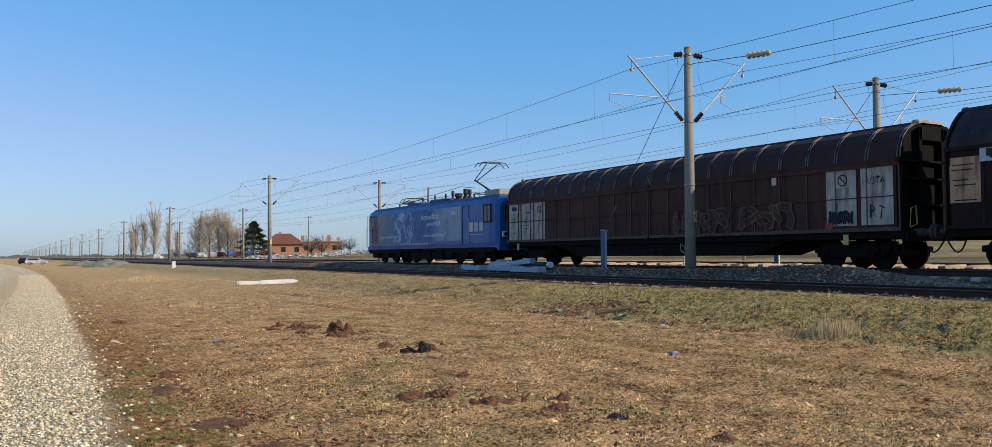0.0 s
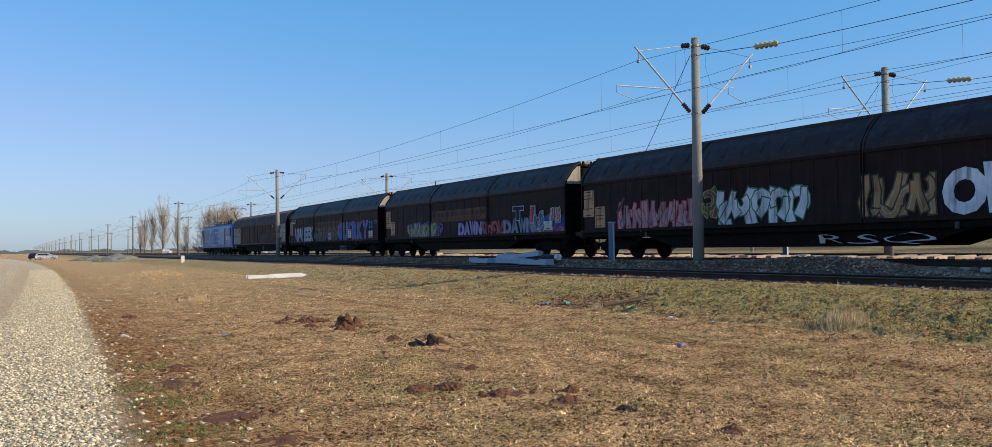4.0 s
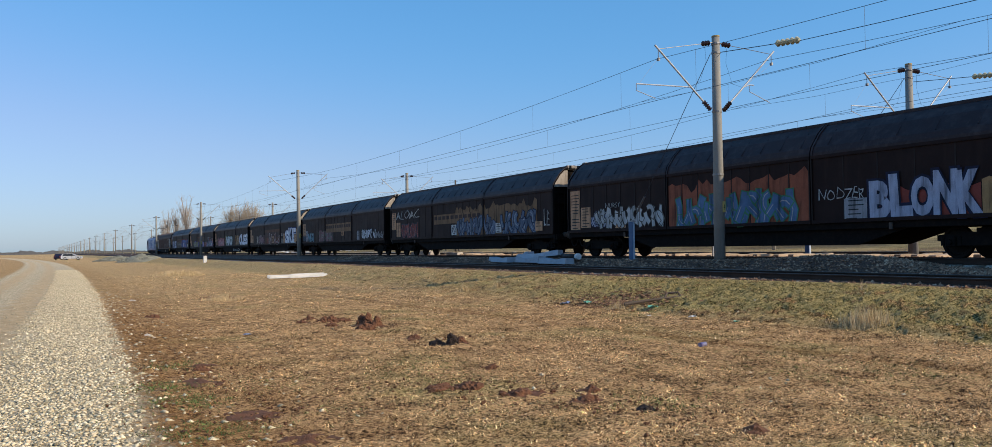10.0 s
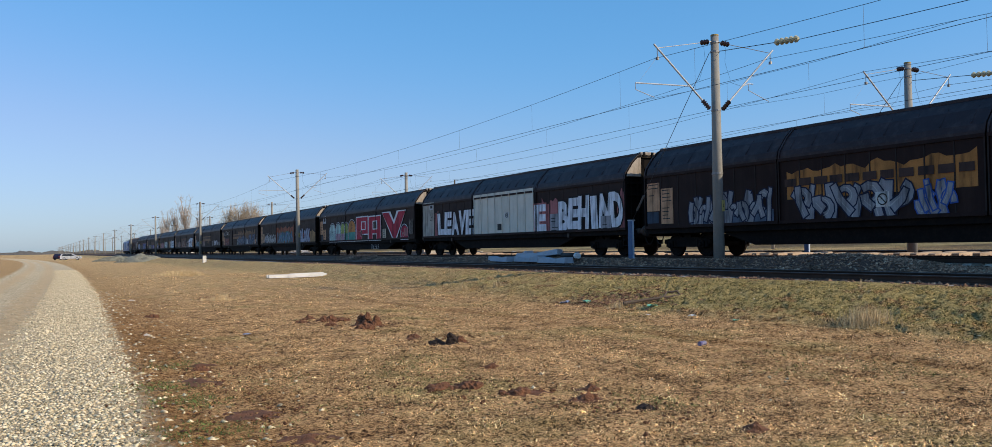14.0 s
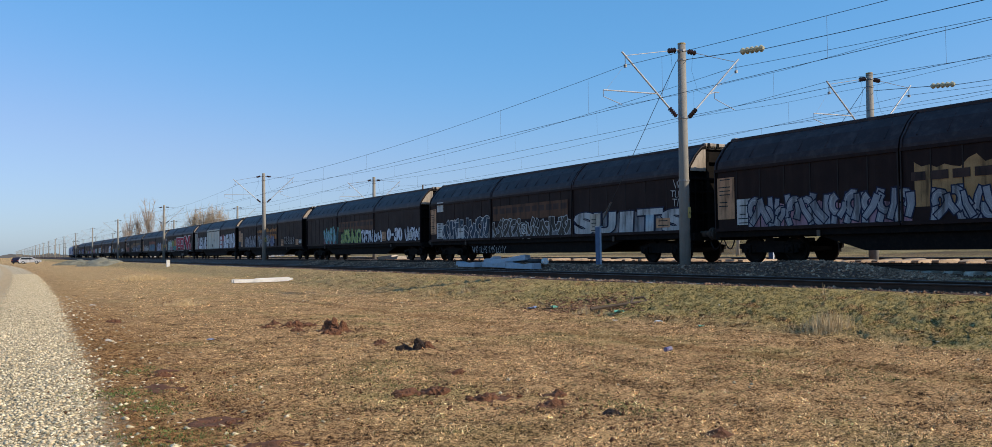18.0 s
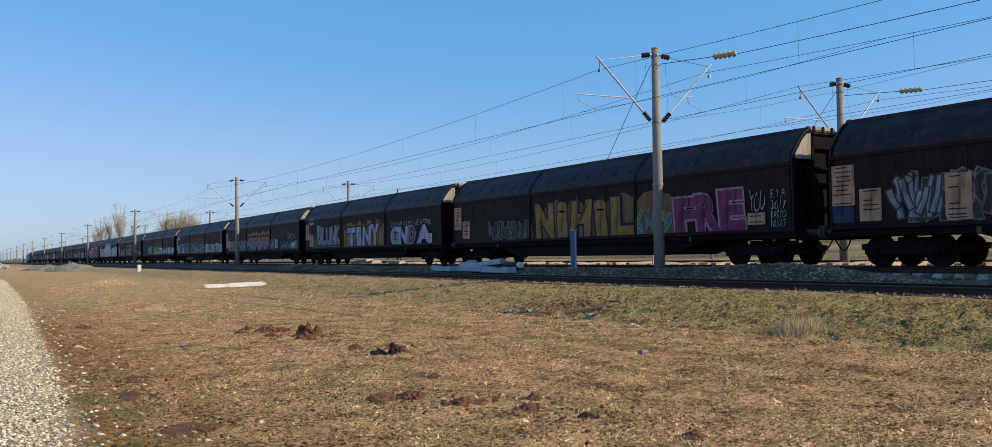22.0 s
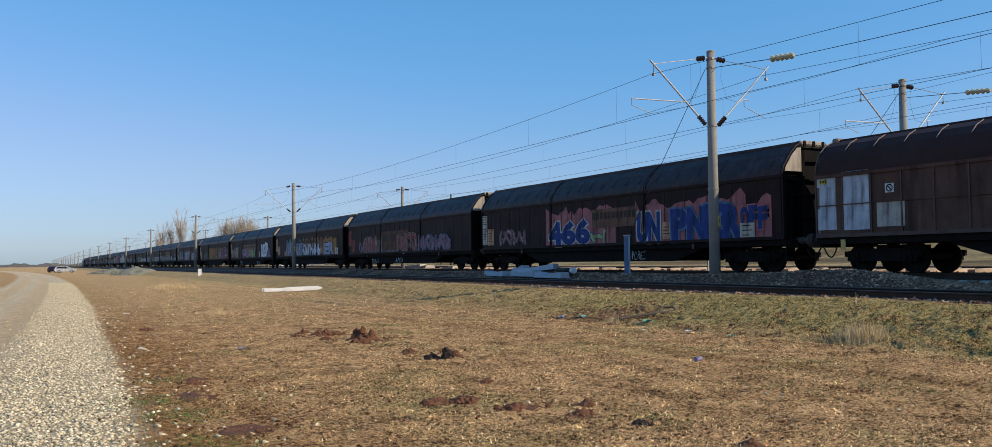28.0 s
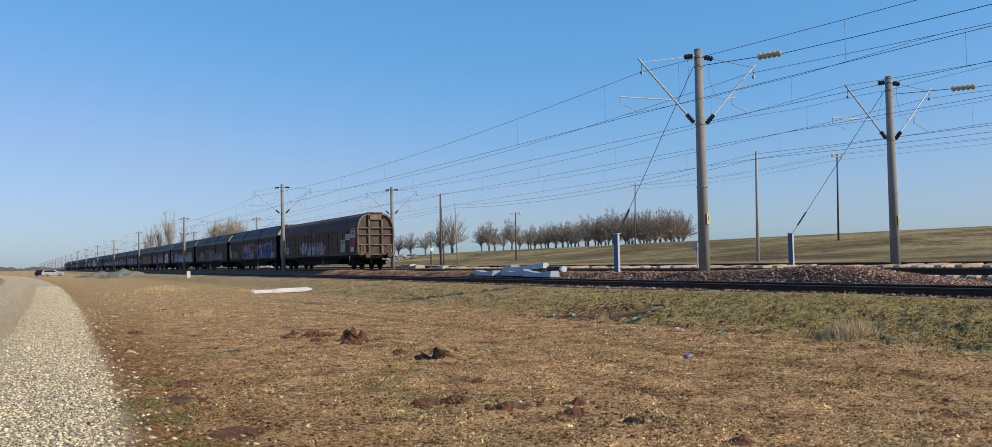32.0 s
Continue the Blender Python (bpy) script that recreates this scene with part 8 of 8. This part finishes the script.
for i, (x, y, w, d, h, m, k) in enumerate(((5.83, 13.06, 0.34, 0.30, 0.10, "soil_dark", 3), (5.98, 12.85, 0.22, 0.22, 0.22, "soil_dark", 4), (6.18, 12.95, 0.34, 0.3, 0.12, "soil", 3), (5.8, 14.08, 0.32, 0.3, 0.10, "soil", 3),
                                           (5.42, 19.2, 0.4, 0.5, 0.10, "soil", 3), (5.58, 18.35, 0.55, 0.5, 0.16, "soil", 5), (5.9, 18.4, 0.5, 0.45, 0.12, "soil", 4), (5.85, 16.95, 0.40, 0.4, 0.30, "soil", 5), (6.08, 16.55, 0.30, 0.3, 0.22, "soil", 4), (5.7, 16.25, 0.5, 0.4, 0.15, "soil", 5), (5.3, 17.2, 0.3, 0.3, 0.06, "soil", 2), (5.0, 18.3, 0.35, 0.3, 0.05, "soil", 2),
                                           (4.05, 9.05, 0.42, 0.35, 0.06, "soil", 4), (4.35, 8.95, 0.5, 0.35, 0.05, "soil", 4), (5.25, 10.13, 0.3, 0.25, 0.04, "soil", 2), (4.7, 8.15, 0.5, 0.35, 0.035, "soil", 3), (5.37, 8.04, 0.26, 0.24, 0.08, "soil", 3), (5.25, 6.82, 0.24, 0.2, 0.06, "soil_dark", 3), (5.40, 5.5, 0.3, 0.22, 0.05, "soil", 3), (5.0, 7.5, 0.5, 0.3, 0.03, "soil", 2),
                                           (2.35, 22.5, 0.4, 0.4, 0.05, "soil", 2), (5.03, 30.0, 0.8, 0.5, 0.12, "soil", 4), (1.85, 11.9, 0.3, 0.25, 0.05, "soil", 3), (5.6, 29.2, 0.5, 0.4, 0.08, "soil", 3))):
    label = "charred dark clod of earth in the dry grass" if m == "soil_dark" else "molehill of red-brown turned earth in dry grass"
    mound(label, x, y, w, d, h, M[m], 3 + 7 * i, k)
# flat bare places
for i, (x, y, w, d) in enumerate(((1.66, 10.95, 0.75, 1.0), (1.75, 8.55, 0.95, 0.9), (1.95, 12.4, 0.7, 0.6), (2.0, 7.3, 0.8, 0.6), (4.75, 8.2, 0.7, 0.5))):
    lump("bare_earth", "bare patch of smooth red-brown earth in the verge", "earth", x, y, w, d, 0.05, M["soil"], 5.1 * i, 0.5, 24, "bare patches of earth")


def clod_place(rr, n):
    cx = np.array([5.6, 5.9, 4.1, 4.8, 1.7, 1.7, 6.0, 5.3])
    cy = np.array([18.4, 16.6, 9.1, 8.2, 11.3, 8.7, 13.0, 6.6])
    k = rr.randint(0, 8, n)
    x, y = cx[k] + rr.normal(0, 0.5, n), cy[k] + rr.normal(0, 0.6, n)
    return x, y, ground_z(x, y) + 0.01


scatter("clods", 900, clod_place, (0.008, 0.030), M["soil"], "crumbs of red-brown earth in the grass", "earth", 5)

M["gravel"] = islands("pale_road_gravel", [(0.0, (0.13, 0.095, 0.055)), (0.3, (0.42, 0.33, 0.20)), (0.75, (0.78, 0.60, 0.385)), (1.0, (1.0, 0.85, 0.61))])


def gravel_place(rr, n):
    y = np.where(rr.rand(n) < 0.1, -9.0 + 12 * rr.rand(n), 3.0 + 85 * rr.rand(n) ** 2.4)
    d = np.where(rr.rand(n) < 0.80, -1.6 + 1.75 * rr.rand(n) ** 0.8, rr.uniform(-4.5, -1.4, n))
    worn = np.minimum(np.abs(d + 1.95), np.abs(d + 3.6))
    d = np.where((worn < 0.42) & (rr.rand(n) < 0.75), -1.2 * rr.rand(n), d)
    x = road_edge(y) + d + rr.normal(0, 0.07, n) - 0.22 * np.clip((11 - y) / 6, 0, 1)
    return x, y, ground_z(x, y) + 0.004


def stray_place(rr, n):
    y = 4.0 + 35 * rr.rand(n) ** 1.6
    x = road_edge(y) + 0.1 + rr.exponential(0.55, n)
    return x, y, ground_z(x, y) - 0.002


scatter("road_gravel", 72000, gravel_place, (0.008, 0.034), M["gravel"], "pale grey and beige gravel on the road's shoulder", "gravel", 6, 0.5, True)
scatter("stray_stones", 1100, stray_place, (0.012, 0.055), M["gravel"], "pale stones strewn along the verge of the road", "stones", 7, 0.5, True)


def field_place(rr, n):
    x, y = rr.uniform(2, 15, n), 5 + 40 * rr.rand(n) ** 1.5
    return x, y, ground_z(x, y) + 0.01


scatter("field_stones", 260, field_place, (0.012, 0.035), M["gravel"], "a few pale stones in the dry grass", "stones", 8)
for x, y, s in ((1.83, 11.6, 0.12), (1.77, 17.5, 0.16), (2.63, 30.6, 0.2), (5.69, 14.6, 0.1), (4.9, 13.1, 0.08), (2.4, 9.2, 0.07), (1.6, 9.9, 0.07)):
    lump("stone", "flat pale stone lying in the grass", "stone", x, y, s * 2, s * 1.3, s * 0.3, M["concrete_light"], s * 40, 0.6, 10, "flat pale stones")

# the last number scales the shade painted between the tufts
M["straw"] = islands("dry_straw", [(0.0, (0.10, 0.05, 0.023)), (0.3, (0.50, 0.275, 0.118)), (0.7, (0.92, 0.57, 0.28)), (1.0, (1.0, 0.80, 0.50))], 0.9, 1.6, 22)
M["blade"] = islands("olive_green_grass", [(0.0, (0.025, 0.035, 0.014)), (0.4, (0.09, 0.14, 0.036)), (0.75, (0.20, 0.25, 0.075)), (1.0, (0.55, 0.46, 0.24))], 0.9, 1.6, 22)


def blades(name, x, y, h, lean, width, material, label, seed):
    """Many narrow bent blades as one object."""
    rr = np.random.RandomState(seed)
    n = len(x)
    z = ground_z(x, y) - 0.004
    a = rr.uniform(0, 6.283, n)
    dx, dy = np.cos(a), np.sin(a)
    sx, sy = -dy * width, dx * width
    l = lean
    mid = np.stack([x + dx * l * 0.5 * h, y + dy * l * 0.5 * h, z + h * (0.16 + 0.6 * np.sqrt(np.maximum(0.0, 1 - l * l)))], 1)
    tip = np.stack([x + dx * l * h, y + dy * l * h, z + h * np.sqrt(np.maximum(0.015, 1 - l * l))], 1)
    b0, b1 = np.stack([x - sx, y - sy, z], 1), np.stack([x + sx, y + sy, z], 1)
    m0, m1 = mid - np.stack([sx, sy, 0 * x], 1) * 0.7, mid + np.stack([sx, sy, 0 * x], 1) * 0.7
    v = np.stack([b0, b1, m1, m0, tip], 1).reshape(-1, 3)
    i = 5 * np.arange(n)
    f = np.stack([i, i + 1, i + 2, i + 3], 1).tolist() + np.stack([i + 3, i + 2, i + 4], 1).tolist()
    me = bpy.data.meshes.new(name)
    me.from_pydata(v.tolist(), [], f)
    me.materials.append(material)
    return tagged(new(name, me), label, "grass", kind="stuff")


rr = np.random.RandomState(21)
# tufts of six blades, closer together near the camera
m = 112000
az, dist = np.radians(rr.uniform(-4, 66, m)), 4.3 + 58 * rr.rand(m) ** 1.9
gx, gy = dist * np.sin(az), dist * np.cos(az)
near = rr.rand(m) < 0.05
gx, gy = np.where(near, rr.uniform(0.4, 9, m), gx), np.where(near, rr.uniform(-6, 5, m), gy)
off = gx - road_edge(gy)
clump = waves(gx, gy, 4.0, 31) + 0.8 * waves(gx, gy, 1.3, 32) + rr.normal(0, 0.35, m)
keep = (off > 0.25) & (gx < 16.2) & (rr.rand(m) < np.clip((off - 0.55) / 2.4, 0.05, 1)) & (clump > -0.30)
for cx, cy, cr in ((5.6, 18.5, 0.5), (5.9, 16.7, 0.4), (4.2, 9.0, 0.4), (4.8, 8.15, 0.45), (1.66, 10.95, 0.5), (1.75, 8.55, 0.6), (2.0, 7.3, 0.5)):
    keep &= (np.hypot(gx - cx, gy - cy) > cr * (0.6 + 0.6 * rr.rand(m)))
keep &= (np.abs(gx + 0.067 * gy - 10.42 + 0.1 * waves(gx, gy, 2.0, 36)) > 0.24) | (rr.rand(m) < 0.45) | (gy > 20)
gx, gy, dist = (np.repeat(v[keep], 6) for v in (gx, gy, dist))
gx, gy = gx + rr.normal(0, 0.022, len(gx)) * (0.6 + dist * 0.03), gy + rr.normal(0, 0.022, len(gx)) * (0.6 + dist * 0.03)
tuft = np.repeat(rr.rand(len(gx) // 6), 6)
green = (waves(gx, gy, 0.55, 33) + 0.5 * waves(gx, gy, 2.2, 34) + (0.85 + 0.45 * step(gy, 26, 12)) * step(gx, 12.2, 14.0) + 0.5 * np.exp(-((gx - 3.2) ** 2 + (gy - 8.5) ** 2) / 6) + 0.8 * np.exp(-((gx - 1.9) ** 2 + (gy - 8.6) ** 2) / 0.9) - 0.55 + rr.normal(0, 0.25, len(gx))) > 0
k = len(gx)
h = rr.uniform(0.022, 0.058, k) * (0.7 + 0.6 * tuft) * (1 + 0.4 * step(gx, 12, 15))
lean = 0.998 - np.where(tuft < 0.82, 0.05, 0.28) * rr.rand(k) ** 1.3
width = 0.0016 + 0.00026 * dist
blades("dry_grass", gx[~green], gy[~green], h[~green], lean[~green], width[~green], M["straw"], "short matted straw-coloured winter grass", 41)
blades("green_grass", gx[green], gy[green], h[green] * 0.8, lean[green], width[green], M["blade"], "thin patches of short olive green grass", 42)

# fresh green in the verge
fx, fy = [], []
for cx, cy, w, m in ((1.35, 9.6, 0.28, 900), (1.2, 10.7, 0.25, 700), (1.3, 8.0, 0.3, 900), (1.6, 12.6, 0.3, 500), (1.2, 6.6, 0.25, 700), (4.35, 11.0, 0.5, 600), (4.3, 9.6, 0.5, 500), (5.5, 7.05, 0.3, 500), (1.45, 6.3, 0.3, 350), (2.4, 10.6, 0.4, 300), (9.4, 7.1, 0.7, 500)):
    fx.append(rr.normal(cx, w, m))
    fy.append(rr.normal(cy, w, m))
fx, fy = np.concatenate(fx), np.concatenate(fy)
M["fresh"] = islands("fresh_green_grass", [(0.0, (0.04, 0.075, 0.02)), (0.5, (0.10, 0.17, 0.04)), (1.0, (0.22, 0.27, 0.08))], 0.8)
blades("fresh_grass", fx, fy, rr.uniform(0.02, 0.06, len(fx)), 0.985 - 0.2 * rr.rand(len(fx)) ** 2, 0.0025 + 0.0002 * np.hypot(fx, fy), M["fresh"], "small patches of fresh green grass in the verge", 44)

# tall dry tufts
tx, ty, th = [], [], []
for cx, cy, w, hh, m in ((13.1, 10.6, 0.6, 0.44, 900), (8.3, 59.5, 1.5, 0.55, 1800), (7.6, 61.5, 1.1, 0.45, 900), (5.1, 28.6, 0.8, 0.30, 700), (13.0, 27.0, 0.25, 0.4, 160), (13.9, 26.2, 0.22, 0.42, 160), (12.6, 17.4, 0.4, 0.3, 160), (15.9, 12.9, 0.12, 0.35, 40), (5.2, 13.9, 0.45, 0.12, 160)):
    tx.append(rr.normal(cx, w * 0.42, m))
    ty.append(rr.normal(cy, w * 0.42, m))
    th.append((0.2 + 0.8 * rr.rand(m) ** 1.3) * hh * np.exp(-0.8 * ((tx[-1] - cx) ** 2 + (ty[-1] - cy) ** 2) / w ** 2))
tx, ty, th = map(np.concatenate, (tx, ty, th))
M["tall_straw"] = islands("pale_tall_straw", [(0.0, (0.36, 0.25, 0.125)), (0.6, (0.60, 0.44, 0.24)), (1.0, (0.80, 0.64, 0.39))], 0.9)
blades("straw_tufts", tx, ty, th, rr.uniform(0.05, 0.8, len(tx)), 0.0015 + 0.00012 * np.hypot(tx, ty), M["tall_straw"], "tufts of tall pale dry grass", 43)

# litter
M["plastic_blue"] = surface("crumpled_blue_plastic", (0.10, 0.20, 0.45), (0.5, 0.5, 0.52), 20, 0.35, bumps=0)
M["plastic_green"] = surface("green_plastic", (0.08, 0.35, 0.22), (0.3, 0.5, 0.4), 20, 0.35, bumps=0)
M["can"] = surface("printed_can", (0.07, 0.06, 0.22), (0.45, 0.44, 0.5), 14, 0.35, 0.3, bumps=0)


def can(x, y, rz):
    c = thing("drink_can", pose(x, y, zat(x, y) + 0.05, 0, 0, rz), "crushed purple and silver drink can in the grass", "can")
    bm = bmesh.new()
    lathe(bm, [(0.03, -0.085), (0.036, -0.08), (0.036, -0.02), (0.030, 0.0), (0.036, 0.03), (0.036, 0.08), (0.03, 0.085)], "x", (0, 0, 0), 12)
    part("body", bm, M["can"], c)
    bm = bmesh.new()
    lathe(bm, [(0.029, 0.085), (0.029, 0.088)], "x", (0, 0, 0), 12)
    part("lid", bm, M["galv"], c)


can(9.0, 10.25, 20)


def scrap(x, y, s, mat, label, seed):
    r = random.Random(seed)
    bm = bmesh.new()
    rows = [[bm.verts.new((s * (i / 4 - 0.5) + r.uniform(-0.03, 0.03) * s, s * 0.6 * (j / 3 - 0.5), r.uniform(0, 0.25) * s)) for i in range(5)] for j in range(4)]
    for a, b in zip(rows, rows[1:]):
        for i in range(4):
            bm.faces.new((a[i], a[i + 1], b[i + 1], b[i]))
    o = part("plastic_scrap", bm, mat)
    o.modifiers.new("thick", "SOLIDIFY").thickness = 0.004
    o.matrix_basis = pose(x, y, zat(x, y) + 0.01, 0, 0, seed * 40)
    return tagged(o, label, "litter", "litter in the grass")


scrap(12.65, 19.9, 0.34, M["plastic_blue"], "crumpled pale blue plastic sheet on the bank", 1)
scrap(12.9, 19.2, 0.26, M["plastic_green"], "torn green plastic scrap on the bank", 2)
scrap(12.9, 16.4, 0.24, M["plastic_green"], "torn green plastic scrap on the bank", 3)
scrap(12.3, 14.3, 0.16, M["white"], "small white paper scrap on the bank", 4)
scrap(12.2, 12.9, 0.14, M["plastic_green"], "small green plastic scrap on the bank", 5)
scrap(11.6, 14.9, 0.12, M["white"], "small white paper scrap in the grass", 6)
scrap(3.4, 16.4, 0.16, M["plastic_blue"], "small pale blue plastic scrap in the grass", 7)
bm = bmesh.new()
tube(bm, [(0, 0, 0.04), (0.5, -0.12, 0.10), (1.0, -0.3, 0.16), (1.45, -0.42, 0.20)], 0.045, 6, True, 0.03)
tube(bm, [(1.0, -0.3, 0.16), (1.2, -0.2, 0.28), (1.4, -0.35, 0.30), (1.45, -0.42, 0.20)], 0.028, 5)
stick = part("branch", bm, M["bark"])
stick.matrix_basis = pose(12.75, 17.35, zat(12.9, 17.1))
tagged(stick, "broken dark branch lying on the bank", "branch")
M["dead_leaves"] = islands("rusty_dead_leaves", [(0.0, (0.07, 0.035, 0.022)), (0.5, (0.20, 0.095, 0.05)), (1.0, (0.36, 0.21, 0.12))])


def leaf_place(rr, n):
    x, y = rr.normal(13.5, 0.55, n), rr.normal(18.6, 1.0, n)
    return x, y, ground_z(x, y) + 0.03 * rr.rand(n)


scatter("dead_leaves", 1500, leaf_place, (0.02, 0.07), M["dead_leaves"], "patch of rusty dead leaves on the bank", "leaves", 61, 0.35)


# ---- what moves: the train runs along its track at a steady speed ----
def motions():
    for ob, back in RIDERS:
        walk(ob, [(t, pose(TX, START - back + SPEED * t, TZ)) for t in (0.0, 8.0, 16.0, 24.0, 32.0)])
    # all wheels roll with it; those that sit alike in their bogies share one roll
    turn = -math.degrees(SPEED / 0.46)
    rolls = {}
    for ob, back in RIDERS:
        for b in ob.children:
            for w in b.children:
                if not w.name.startswith("wheelset"):
                    continue
                p = w.location.copy()
                key = round(p.y, 2)
                if key not in rolls:
                    walk(w, [(i / 30, pose(p.x, p.y, p.z, turn * i / 30)) for i in range(961)])
                    rolls[key] = w.animation_data
                else:
                    w.rotation_mode = "QUATERNION"
                    keys = w.animation_data_create()
                    keys.action = rolls[key].action
                    keys.action_slot = rolls[key].action_slot


motions()
